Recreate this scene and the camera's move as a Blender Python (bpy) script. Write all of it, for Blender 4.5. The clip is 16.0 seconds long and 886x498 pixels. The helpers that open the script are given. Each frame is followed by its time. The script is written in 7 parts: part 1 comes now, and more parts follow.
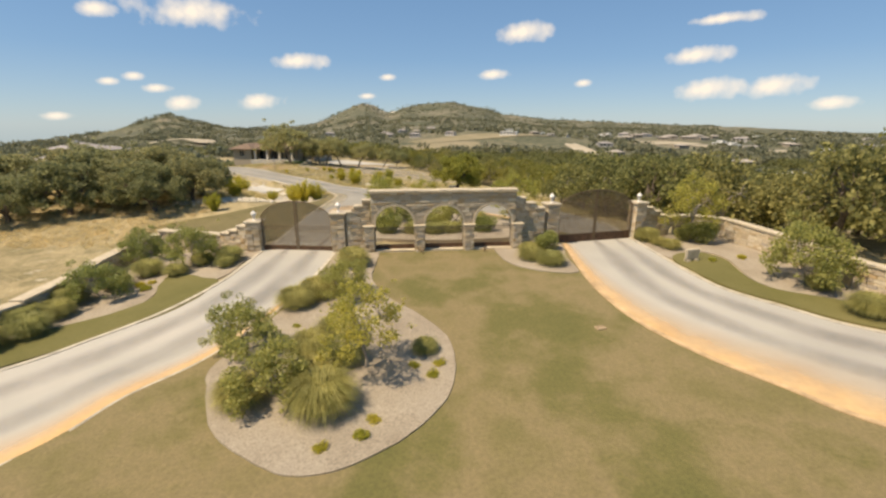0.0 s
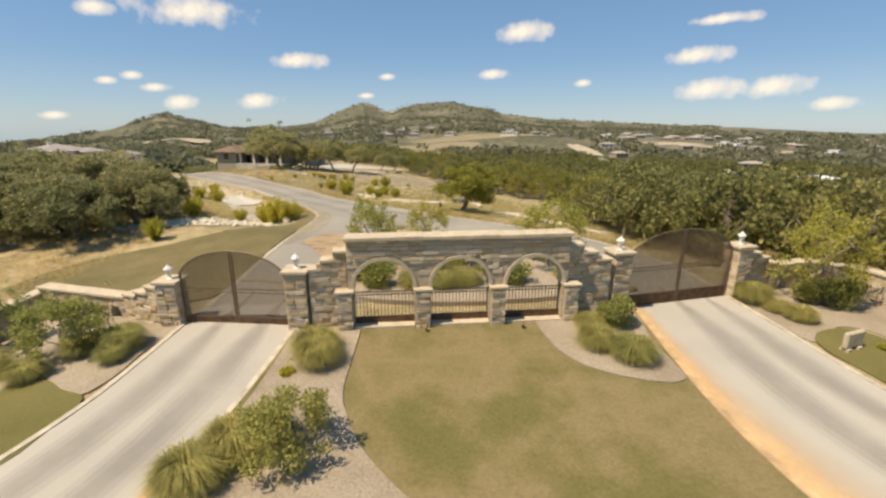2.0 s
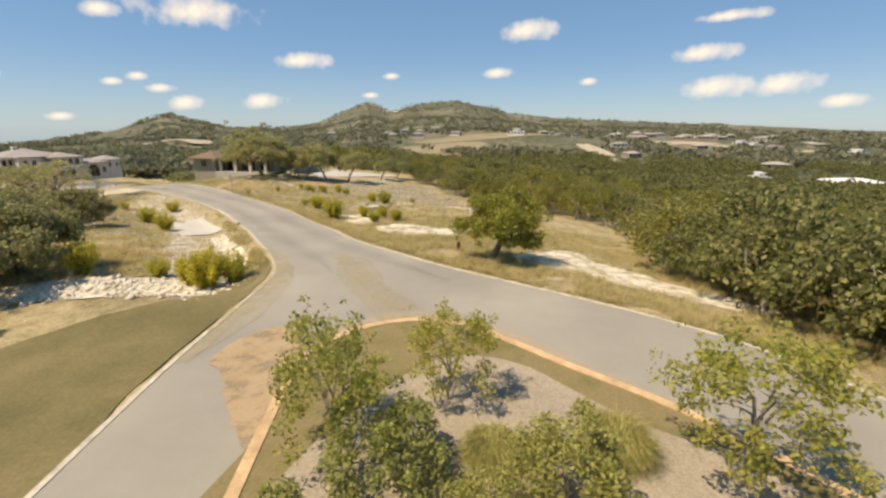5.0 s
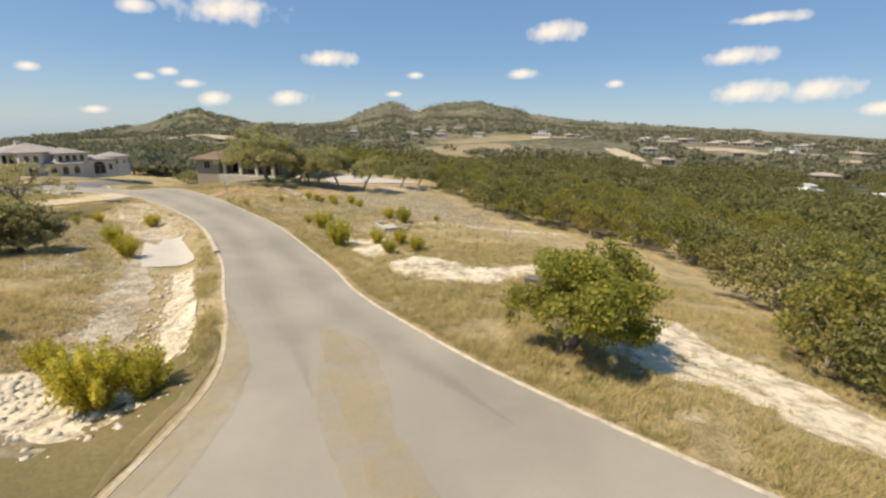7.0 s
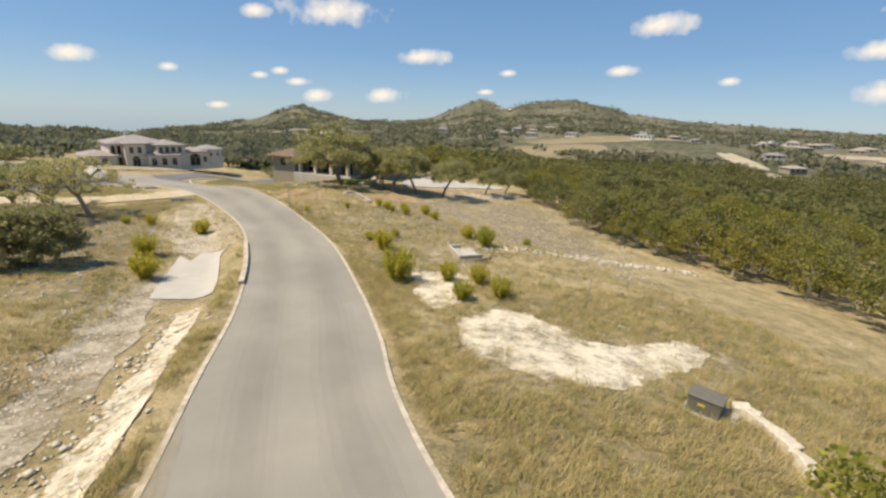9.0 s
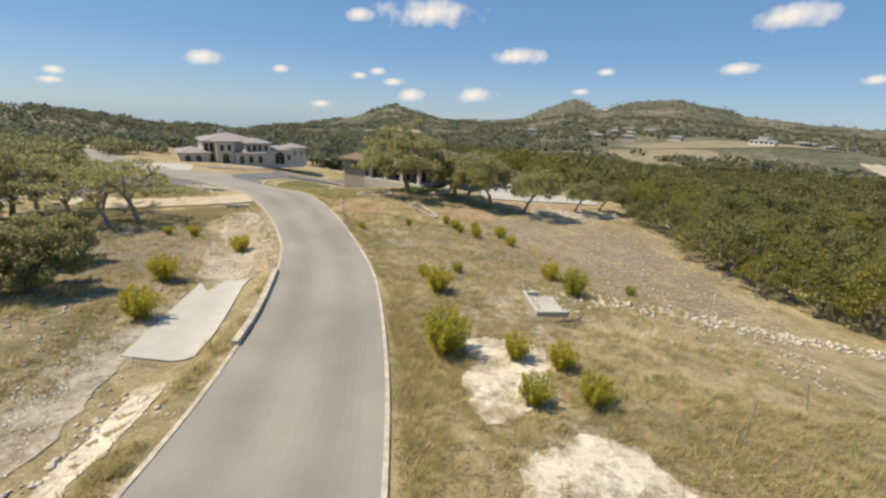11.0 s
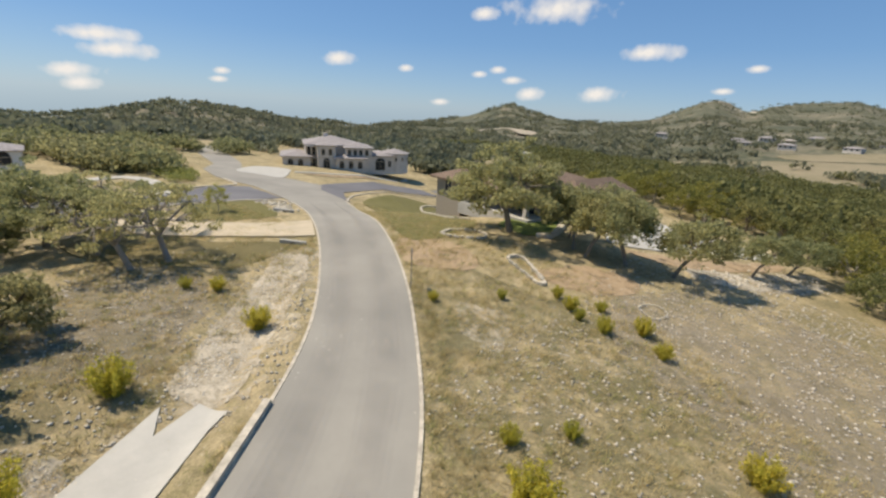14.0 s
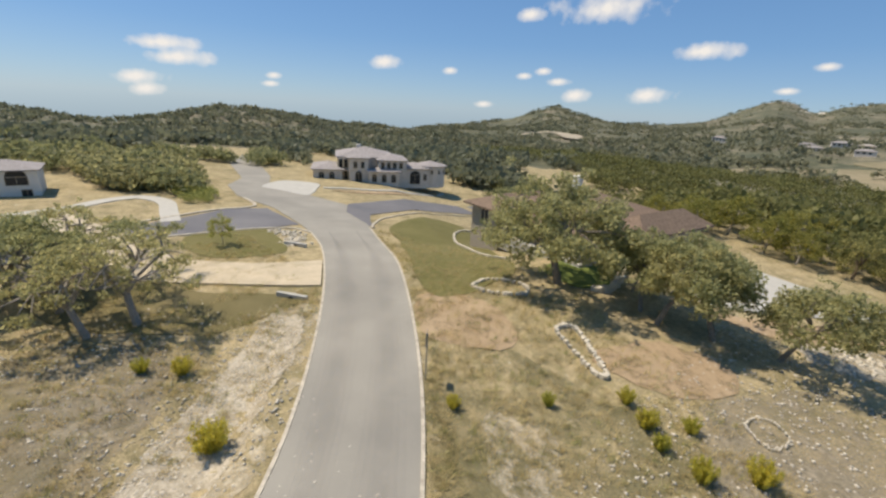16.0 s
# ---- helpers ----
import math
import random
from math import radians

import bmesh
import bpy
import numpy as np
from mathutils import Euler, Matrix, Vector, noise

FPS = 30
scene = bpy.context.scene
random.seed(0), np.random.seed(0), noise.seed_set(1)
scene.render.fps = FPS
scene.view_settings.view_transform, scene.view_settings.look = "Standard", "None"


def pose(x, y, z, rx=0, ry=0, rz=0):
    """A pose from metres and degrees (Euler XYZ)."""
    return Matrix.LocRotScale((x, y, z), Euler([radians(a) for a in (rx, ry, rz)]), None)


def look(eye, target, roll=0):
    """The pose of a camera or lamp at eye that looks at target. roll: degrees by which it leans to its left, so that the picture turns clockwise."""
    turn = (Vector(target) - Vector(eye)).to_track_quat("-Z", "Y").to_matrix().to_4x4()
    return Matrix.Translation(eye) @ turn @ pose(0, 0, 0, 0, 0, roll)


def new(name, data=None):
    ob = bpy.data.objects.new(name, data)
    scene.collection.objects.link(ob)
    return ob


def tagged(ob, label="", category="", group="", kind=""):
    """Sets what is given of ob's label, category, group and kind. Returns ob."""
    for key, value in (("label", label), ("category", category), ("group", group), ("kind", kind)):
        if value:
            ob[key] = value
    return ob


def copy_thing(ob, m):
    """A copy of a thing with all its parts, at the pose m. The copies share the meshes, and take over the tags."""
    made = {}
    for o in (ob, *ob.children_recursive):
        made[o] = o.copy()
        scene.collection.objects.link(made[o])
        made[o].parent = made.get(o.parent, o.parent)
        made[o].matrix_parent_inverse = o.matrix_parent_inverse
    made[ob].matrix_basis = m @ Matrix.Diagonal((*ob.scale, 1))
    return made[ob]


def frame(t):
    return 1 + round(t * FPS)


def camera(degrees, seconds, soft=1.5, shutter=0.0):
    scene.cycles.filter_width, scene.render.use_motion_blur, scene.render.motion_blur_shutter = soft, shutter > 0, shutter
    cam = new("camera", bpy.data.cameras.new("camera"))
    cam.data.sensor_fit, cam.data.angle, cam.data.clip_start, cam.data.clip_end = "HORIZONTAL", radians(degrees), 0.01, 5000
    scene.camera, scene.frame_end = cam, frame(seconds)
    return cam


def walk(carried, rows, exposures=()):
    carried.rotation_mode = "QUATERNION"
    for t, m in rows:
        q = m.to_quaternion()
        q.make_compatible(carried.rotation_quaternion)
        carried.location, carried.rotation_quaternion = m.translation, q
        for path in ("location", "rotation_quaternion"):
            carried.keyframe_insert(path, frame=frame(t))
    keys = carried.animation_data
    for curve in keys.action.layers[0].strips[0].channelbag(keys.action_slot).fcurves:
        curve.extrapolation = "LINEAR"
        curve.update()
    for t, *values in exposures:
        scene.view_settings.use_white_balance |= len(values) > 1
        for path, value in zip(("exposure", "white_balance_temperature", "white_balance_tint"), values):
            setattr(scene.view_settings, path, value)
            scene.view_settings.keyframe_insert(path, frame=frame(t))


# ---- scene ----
import collections
from mathutils.geometry import delaunay_2d_cdt

cam = camera(90.8, 16.0, soft=2.5)
PATH = [
    (0, (0.424, 8.478, 6.898), (0.419, 10.402, 6.352), 0.1),
    (0.5, (0.252, 10.769, 6.982), (0.248, 12.692, 6.434), 0.2),
    (1, (0.084, 12.976, 7.058), (0.081, 14.899, 6.51), 0.2),
    (1.5, (-0.044, 15.16, 7.132), (-0.048, 17.084, 6.585), 0.2),
    (2, (-0.196, 17.384, 7.212), (-0.197, 19.308, 6.665), 0.2),
    (2.5, (-0.377, 19.722, 7.262), (-0.374, 21.645, 6.714), 0.4),
    (3, (-0.54, 22.048, 7.371), (-0.533, 23.972, 6.822), 0.3),
    (3.5, (-0.696, 24.438, 7.435), (-0.691, 26.361, 6.886), 0.3),
    (4, (-0.829, 26.64, 7.462), (-0.836, 28.563, 6.913), -0.1),
    (6.5, (-2.186, 38.472, 7.903), (-2.253, 40.393, 7.351), 0.9),
    (7, (-2.573, 41.313, 8.002), (-2.679, 43.233, 7.451), 1.1),
    (7.5, (-2.976, 44.023, 8.056), (-3.16, 45.936, 7.504), 1.4),
    (8, (-3.334, 46.61, 8.062), (-3.608, 48.512, 7.507), 1.7),
    (8.5, (-3.744, 49.147, 8.022), (-4.111, 51.032, 7.463), 1.9),
    (9, (-4.186, 51.605, 7.955), (-4.653, 53.465, 7.387), 2.0),
    (11.5, (-6.872, 62.429, 8.591), (-7.771, 64.117, 8.005), 2.9),
    (12, (-7.91, 64.699, 8.876), (-8.9, 66.334, 8.284), 3.2),
    (12.5, (-8.997, 66.919, 9.053), (-10.071, 68.496, 8.453), 3.4),
    (13, (-10.039, 68.85, 9.256), (-11.167, 70.387, 8.652), 3.6),
    (13.5, (-11.367, 70.858, 9.516), (-12.531, 72.367, 8.91), 3.6),
    (14, (-12.868, 72.918, 9.859), (-14.076, 74.39, 9.247), 3.5),
    (14.5, (-14.239, 74.828, 10.229), (-15.491, 76.262, 9.613), 3.5),
    (15, (-15.568, 76.616, 10.648), (-16.857, 78.015, 10.031), 3.5),
    (15.5, (-16.789, 78.178, 11.058), (-18.106, 79.551, 10.443), 3.4),
    (16, (-17.967, 79.656, 11.472), (-19.31, 81.005, 10.859), 3.2),
]
walk(cam, [(t, look(eye, target, roll)) for t, eye, target, roll in PATH], [(0, 0.26, 8200, 15), (4.2, 0.27, 8200, 15), (6.5, 0.26, 7950, 15), (8, 0.205, 7700, 14), (9.2, 0.215, 7550, 14), (12, 0.08, 7100, 14), (16, 0.08, 7000, 14)])

# ---- light ----
SUN_FROM = Vector((-0.86, -0.40, 0.0)).normalized()
SUN_HIGH = radians(60)
sun = new("sun", bpy.data.lights.new("sun", "SUN"))
sun.data.energy, sun.data.angle, sun.data.color = 4.8, radians(0.6), (1.0, 0.94, 0.83)
to_sun = SUN_FROM * math.cos(SUN_HIGH) + Vector((0, 0, math.sin(SUN_HIGH)))
sun.matrix_world = look(to_sun * 100, (0, 0, 0))
world = bpy.data.worlds.new("world")
scene.world = world
world.use_nodes = True
wn = world.node_tree
sky = wn.nodes.new("ShaderNodeTexSky")
sky.sky_type, sky.sun_disc = "NISHITA", False
sky.sun_elevation, sky.sun_rotation = SUN_HIGH, math.atan2(SUN_FROM.x, SUN_FROM.y)
sky.altitude, sky.air_density, sky.dust_density, sky.ozone_density = 400, 1.0, 0.15, 2.2
tone = wn.nodes.new("ShaderNodeMix")
tone.data_type, tone.blend_type = "RGBA", "MULTIPLY"
tone.inputs[0].default_value, tone.inputs[7].default_value = 1.0, (0.74, 0.92, 1.22, 1)
wn.links.new(sky.outputs[0], tone.inputs[6])
veil = wn.nodes.new("ShaderNodeMix")
veil.data_type = "RGBA"
veil.inputs[0].default_value = 0.5
aim = wn.nodes.new("ShaderNodeTexCoord")
rise = wn.nodes.new("ShaderNodeSeparateXYZ")
wn.links.new(aim.outputs["Generated"], rise.inputs[0])
haze = wn.nodes.new("ShaderNodeValToRGB")
haze.color_ramp.elements[0].position, haze.color_ramp.elements[0].color = 0.0, (3.9, 6.3, 8.8, 1)
haze.color_ramp.elements[1].position, haze.color_ramp.elements[1].color = 0.42, (1.3, 3.8, 7.8, 1)
low_sky = haze.color_ramp.elements.new(0.13)
low_sky.color = (2.0, 4.8, 8.5, 1)
wn.links.new(rise.outputs[2], haze.inputs[0])
wn.links.new(haze.outputs[0], veil.inputs[7])
wn.links.new(tone.outputs[2], veil.inputs[6])
wn.links.new(veil.outputs[2], wn.nodes["Background"].inputs[0])
wn.nodes["Background"].inputs[1].default_value = 0.080


# ---- materials ----
def nodes_of(name, rough=0.9, metal=0.0):
    m = bpy.data.materials.new(name)
    m.use_nodes = True
    b = m.node_tree.nodes["Principled BSDF"]
    b.inputs["Roughness"].default_value, b.inputs["Metallic"].default_value = rough, metal
    b.inputs["Specular IOR Level"].default_value = 0.25
    return m, m.node_tree, b


def noise_at(nt, scale, detail=6, rough=0.6, kind="Object", squash=None):
    tc = nt.nodes.new("ShaderNodeTexCoord")
    n = nt.nodes.new("ShaderNodeTexNoise")
    n.inputs["Scale"].default_value, n.inputs["Detail"].default_value, n.inputs["Roughness"].default_value = scale, detail, rough
    src = tc.outputs[kind]
    if squash:
        mp = nt.nodes.new("ShaderNodeMapping")
        mp.inputs["Scale"].default_value = squash
        nt.links.new(src, mp.inputs[0])
        src = mp.outputs[0]
    nt.links.new(src, n.inputs["Vector"])
    return n.outputs["Fac"]


def ramp(nt, fac, stops):
    r = nt.nodes.new("ShaderNodeValToRGB")
    e = r.color_ramp.elements
    while len(e) < len(stops):
        e.new(0.5)
    for k, (p, c) in zip(e, stops):
        k.position, k.color = p, (*c, 1)
    nt.links.new(fac, r.inputs[0])
    return r.outputs[0]


def mixed(nt, fac, a, b, how="MIX"):
    m = nt.nodes.new("ShaderNodeMix")
    m.data_type, m.blend_type = "RGBA", how
    for v, s in ((fac, m.inputs[0]), (a, m.inputs[6]), (b, m.inputs[7])):
        if isinstance(v, (int, float)):
            s.default_value = v
        elif isinstance(v, tuple):
            s.default_value = (*v, 1)
        else:
            nt.links.new(v, s)
    return m.outputs[2]


def relief(nt, b, fac, strength, dist=0.02):
    bump = nt.nodes.new("ShaderNodeBump")
    bump.inputs["Strength"].default_value, bump.inputs["Distance"].default_value = strength, dist
    nt.links.new(fac, bump.inputs["Height"])
    nt.links.new(bump.outputs[0], b.inputs["Normal"])


def earthy(name, big, fine, big_scale=0.12, fine_scale=6.0, amount=0.5, bump=0.6, rough=0.95, dist=0.04):
    """A mottled surface: broad patches and fine grain multiplied over them."""
    m, nt, b = nodes_of(name, rough)
    base = ramp(nt, noise_at(nt, big_scale, 8, 0.65), big)
    grain = noise_at(nt, fine_scale, 6, 0.75)
    col = mixed(nt, amount, base, ramp(nt, grain, fine), "MULTIPLY")
    nt.links.new(col, b.inputs["Base Color"])
    relief(nt, b, grain, bump, dist)
    return m


def plain(name, color, rough=0.8, metal=0.0, vary=0.12, scale=5.0, bump=0.15):
    m, nt, b = nodes_of(name, rough, metal)
    n = noise_at(nt, scale, 6, 0.7)
    lo, hi = tuple(c * (1 - vary * 1.6) for c in color), tuple(min(1, c * (1 + vary)) for c in color)
    nt.links.new(ramp(nt, n, [(0.3, lo), (0.7, hi)]), b.inputs["Base Color"])
    relief(nt, b, n, bump, 0.01)
    return m


def leafy(name, dark, light, through_light=0.35):
    """Foliage: each leaf its own shade, partly letting light through."""
    m, nt, b = nodes_of(name, 0.6)
    geo = nt.nodes.new("ShaderNodeNewGeometry")
    obj = nt.nodes.new("ShaderNodeObjectInfo")
    col = ramp(nt, geo.outputs["Random Per Island"], [(0.0, dark), (0.6, tuple((p + q) / 2 for p, q in zip(dark, light))), (1.0, light)])
    tint = ramp(nt, obj.outputs["Random"], [(0.0, (0.8, 0.85, 0.8)), (1.0, (1.15, 1.08, 1.0))])
    col = mixed(nt, 1.0, col, tint, "MULTIPLY")
    nt.links.new(col, b.inputs["Base Color"])
    t = nt.nodes.new("ShaderNodeBsdfTranslucent")
    nt.links.new(col, t.inputs[0])
    mx = nt.nodes.new("ShaderNodeMixShader")
    mx.inputs[0].default_value = through_light
    out = nt.nodes["Material Output"]
    nt.links.new(b.outputs[0], mx.inputs[1])
    nt.links.new(t.outputs[0], mx.inputs[2])
    nt.links.new(mx.outputs[0], out.inputs[0])
    return m


def worn(m, low, high, scale=0.7, most=1.0, detail=9):
    """Lets what lies beneath show through in uneven holes."""
    nt = m.node_tree
    b, out = nt.nodes["Principled BSDF"], nt.nodes["Material Output"]
    tr = nt.nodes.new("ShaderNodeBsdfTransparent")
    mx = nt.nodes.new("ShaderNodeMixShader")
    fac = ramp(nt, noise_at(nt, scale, detail, 0.75), [(low, (0, 0, 0)), (high, (most,) * 3)])
    nt.links.new(fac, mx.inputs[0])
    nt.links.new(tr.outputs[0], mx.inputs[1])
    nt.links.new(b.outputs[0], mx.inputs[2])
    nt.links.new(mx.outputs[0], out.inputs[0])
    return m


def ground_material():
    m, nt, b = nodes_of("dry_land", 0.97)
    broad = ramp(nt, noise_at(nt, 0.09, 8, 0.7), [(0.30, (0.235, 0.20, 0.10)), (0.43, (0.36, 0.292, 0.165)), (0.53, (0.45, 0.365, 0.215)), (0.64, (0.29, 0.247, 0.13)), (0.8, (0.42, 0.352, 0.225))])
    spots = ramp(nt, noise_at(nt, 1.1, 6, 0.8), [(0.33, (0.58, 0.62, 0.5)), (0.52, (1.0, 1.0, 1.0)), (0.66, (1.12, 1.1, 1.04))])
    fine = ramp(nt, noise_at(nt, 9.0, 5, 0.85), [(0.32, (0.42, 0.42, 0.38)), (0.52, (1.02, 1.0, 0.97)), (0.68, (1.42, 1.4, 1.34))])
    col = mixed(nt, 0.8, mixed(nt, 1.0, broad, spots, "MULTIPLY"), fine, "MULTIPLY")
    weeds = ramp(nt, noise_at(nt, 0.42, 9, 0.8), [(0.38, (0.9, 0.9, 0.9)), (0.46, (0.35, 0.35, 0.35)), (0.52, (0, 0, 0))])
    col = mixed(nt, weeds, col, mixed(nt, 1.0, (0.215, 0.186, 0.098), fine, "MULTIPLY"))
    stone = ramp(nt, noise_at(nt, 0.5, 10, 0.85), [(0.59, (0, 0, 0)), (0.65, (1, 1, 1))])
    col = mixed(nt, stone, col, mixed(nt, 0.7, (0.52, 0.46, 0.35), fine, "MULTIPLY"))
    grit = ramp(nt, noise_at(nt, 3.2, 4, 0.7), [(0.66, (0, 0, 0)), (0.70, (1, 1, 1))])
    col = mixed(nt, grit, col, (0.56, 0.50, 0.39))
    nt.links.new(col, b.inputs["Base Color"])
    relief(nt, b, noise_at(nt, 7.0, 6, 0.8), 0.9, 0.08)
    return m


def distance_material():
    m, nt, b = nodes_of("wooded_land", 0.97)
    broad = ramp(nt, noise_at(nt, 0.006, 9, 0.65), [(0.38, (0.10, 0.104, 0.066)), (0.50, (0.14, 0.134, 0.086)), (0.60, (0.22, 0.19, 0.135)), (0.72, (0.31, 0.265, 0.19))])
    dots = ramp(nt, noise_at(nt, 0.12, 4, 0.7), [(0.42, (0.55, 0.62, 0.55)), (0.56, (1.05, 1.05, 1.0)), (0.66, (1.5, 1.4, 1.25))])
    nt.links.new(mixed(nt, 0.9, broad, dots, "MULTIPLY"), b.inputs["Base Color"])
    return m


def road_material(name, lo, mid, hi):
    m, nt, b = nodes_of(name, 0.88)
    base = ramp(nt, noise_at(nt, 0.16, 8, 0.6), [(0.3, lo), (0.5, mid), (0.7, hi)])
    grain = noise_at(nt, 60.0, 3, 0.8)
    col = mixed(nt, 0.5, base, ramp(nt, grain, [(0.3, (0.75, 0.75, 0.75)), (0.7, (1.2, 1.2, 1.2))]), "MULTIPLY")
    nt.links.new(col, b.inputs["Base Color"])
    relief(nt, b, grain, 0.3, 0.01)
    return m


def stone_material():
    m, nt, b = nodes_of("limestone", 0.9)
    obj = nt.nodes.new("ShaderNodeObjectInfo")
    geo = nt.nodes.new("ShaderNodeNewGeometry")
    add = nt.nodes.new("ShaderNodeMath")
    add.operation = "ADD"
    frac = nt.nodes.new("ShaderNodeMath")
    frac.operation = "FRACT"
    nt.links.new(obj.outputs["Random"], add.inputs[0])
    nt.links.new(geo.outputs["Random Per Island"], add.inputs[1])
    nt.links.new(add.outputs[0], frac.inputs[0])
    tone = ramp(nt, frac.outputs[0], [(0.0, (0.46, 0.36, 0.23)), (0.25, (0.60, 0.50, 0.35)), (0.45, (0.50, 0.43, 0.33)), (0.65, (0.68, 0.60, 0.45)), (0.85, (0.50, 0.36, 0.20)), (1.0, (0.42, 0.37, 0.31))])
    n = noise_at(nt, 9.0, 8, 0.75)
    nt.links.new(mixed(nt, 0.7, tone, ramp(nt, n, [(0.3, (0.7, 0.68, 0.64)), (0.65, (1.12, 1.1, 1.08))]), "MULTIPLY"), b.inputs["Base Color"])
    relief(nt, b, n, 0.7, 0.03)
    return m


M_LAND, M_FAR = ground_material(), distance_material()
M_ROAD = road_material("asphalt_road", (0.238, 0.224, 0.189), (0.282, 0.264, 0.220), (0.33, 0.307, 0.253))
M_TRACK = road_material("tyre_worn_asphalt", (0.20, 0.185, 0.175), (0.225, 0.21, 0.195), (0.26, 0.24, 0.22))
M_DRIVE = road_material("pale_driveway", (0.35, 0.33, 0.285), (0.40, 0.38, 0.325), (0.45, 0.42, 0.36))
M_DARKROAD = road_material("dark_asphalt", (0.13, 0.13, 0.135), (0.16, 0.155, 0.155), (0.19, 0.185, 0.18))
M_SANDY = plain("sandy_concrete", (0.50, 0.42, 0.29), 0.9, vary=0.12, scale=0.8)
M_CONC = plain("pale_concrete", (0.455, 0.435, 0.375), 0.9, vary=0.07, scale=0.9)
M_KERB = plain("kerb_concrete", (0.50, 0.445, 0.345), 0.9, vary=0.25, scale=2.5)
M_ORANGE = earthy("rust_stained_dust", [(0.3, (0.70, 0.45, 0.20)), (0.7, (0.78, 0.54, 0.29))], [(0.3, (0.88, 0.88, 0.88)), (0.7, (1.1, 1.1, 1.1))], 0.4, 8, 0.5, 0.2)
M_LAWN = earthy("mown_lawn", [(0.30, (0.108, 0.110, 0.036)), (0.43, (0.15, 0.135, 0.05)), (0.53, (0.232, 0.182, 0.094)), (0.62, (0.185, 0.155, 0.068)), (0.78, (0.128, 0.123, 0.043))], [(0.3, (0.62, 0.64, 0.6)), (0.7, (1.22, 1.19, 1.1))], 0.16, 11, 0.75, 0.6)
M_GREEN = earthy("green_lawn", [(0.3, (0.12, 0.112, 0.036)), (0.6, (0.17, 0.148, 0.058)), (0.8, (0.205, 0.168, 0.075))], [(0.3, (0.65, 0.7, 0.6)), (0.7, (1.2, 1.2, 1.1))], 0.2, 14, 0.7, 0.6)
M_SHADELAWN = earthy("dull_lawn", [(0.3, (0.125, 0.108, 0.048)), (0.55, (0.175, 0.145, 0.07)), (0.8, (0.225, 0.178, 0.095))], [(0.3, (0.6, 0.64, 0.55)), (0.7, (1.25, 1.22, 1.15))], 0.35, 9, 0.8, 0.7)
M_LUSH = earthy("watered_lawn", [(0.3, (0.105, 0.135, 0.03)), (0.7, (0.15, 0.18, 0.045))], [(0.3, (0.7, 0.74, 0.65)), (0.7, (1.15, 1.15, 1.1))], 0.3, 14, 0.6, 0.5)
M_MULCH = earthy("gravel_mulch", [(0.3, (0.28, 0.23, 0.165)), (0.6, (0.37, 0.315, 0.235)), (0.8, (0.31, 0.26, 0.20))], [(0.3, (0.5, 0.48, 0.46)), (0.5, (1, 1, 1)), (0.7, (1.35, 1.32, 1.28))], 0.5, 16, 0.85, 0.9)
M_CALICHE = earthy("white_limestone_dirt", [(0.3, (0.58, 0.51, 0.385)), (0.55, (0.72, 0.655, 0.52)), (0.8, (0.66, 0.61, 0.50))], [(0.3, (0.74, 0.72, 0.66)), (0.6, (1.1, 1.1, 1.08))], 0.5, 5, 0.8, 0.9)
M_RUBBLE = earthy("rubble_ground", [(0.3, (0.42, 0.37, 0.28)), (0.55, (0.56, 0.51, 0.41)), (0.8, (0.40, 0.35, 0.26))], [(0.3, (0.5, 0.5, 0.46)), (0.6, (1.25, 1.22, 1.18))], 0.6, 4, 0.85, 1.0, dist=0.08)
M_STONY = earthy("stony_soil", [(0.3, (0.29, 0.245, 0.17)), (0.55, (0.39, 0.335, 0.245)), (0.8, (0.27, 0.23, 0.15))], [(0.3, (0.45, 0.45, 0.42)), (0.55, (1.0, 1.0, 0.98)), (0.68, (1.5, 1.45, 1.4))], 0.4, 3.5, 0.9, 1.0, dist=0.08)
worn(M_STONY, 0.36, 0.66, 0.25, 0.7)
M_BROWN = earthy("brown_soil", [(0.3, (0.36, 0.255, 0.15)), (0.7, (0.45, 0.335, 0.21))], [(0.3, (0.8, 0.8, 0.8)), (0.7, (1.15, 1.15, 1.1))], 0.3, 6, 0.6, 0.5)
worn(M_CALICHE, 0.34, 0.54, 0.8, 0.92)
M_FIELD = earthy("mown_field", [(0.3, (0.20, 0.175, 0.10)), (0.55, (0.28, 0.235, 0.15)), (0.75, (0.165, 0.15, 0.08))], [(0.3, (0.75, 0.78, 0.7)), (0.7, (1.15, 1.12, 1.1))], 0.02, 0.2, 0.7, 0.3)
M_PALEFIELD = earthy("pale_bare_ground", [(0.3, (0.34, 0.29, 0.20)), (0.6, (0.44, 0.385, 0.285)), (0.8, (0.30, 0.26, 0.17))], [(0.3, (0.8, 0.8, 0.78)), (0.7, (1.12, 1.1, 1.1))], 0.05, 0.4, 0.7, 0.3)
worn(M_RUBBLE, 0.34, 0.58, 0.6, 0.82)
worn(M_BROWN, 0.30, 0.50, 0.6, 0.9)
worn(M_ORANGE, 0.05, 0.75, 0.5, 0.21)
worn(M_TRACK, 0.25, 0.7, 0.25, 0.07)
M_LANETRACK = road_material("tyre_worn_lane", (0.20, 0.185, 0.175), (0.225, 0.21, 0.195), (0.26, 0.24, 0.22))
worn(M_LANETRACK, 0.2, 0.6, 0.25, 0.115)
M_SMEAR = earthy("ochre_silt", [(0.3, (0.42, 0.34, 0.19)), (0.7, (0.50, 0.41, 0.24))], [(0.3, (0.85, 0.85, 0.85)), (0.7, (1.1, 1.1, 1.1))], 0.4, 8, 0.5, 0.2)
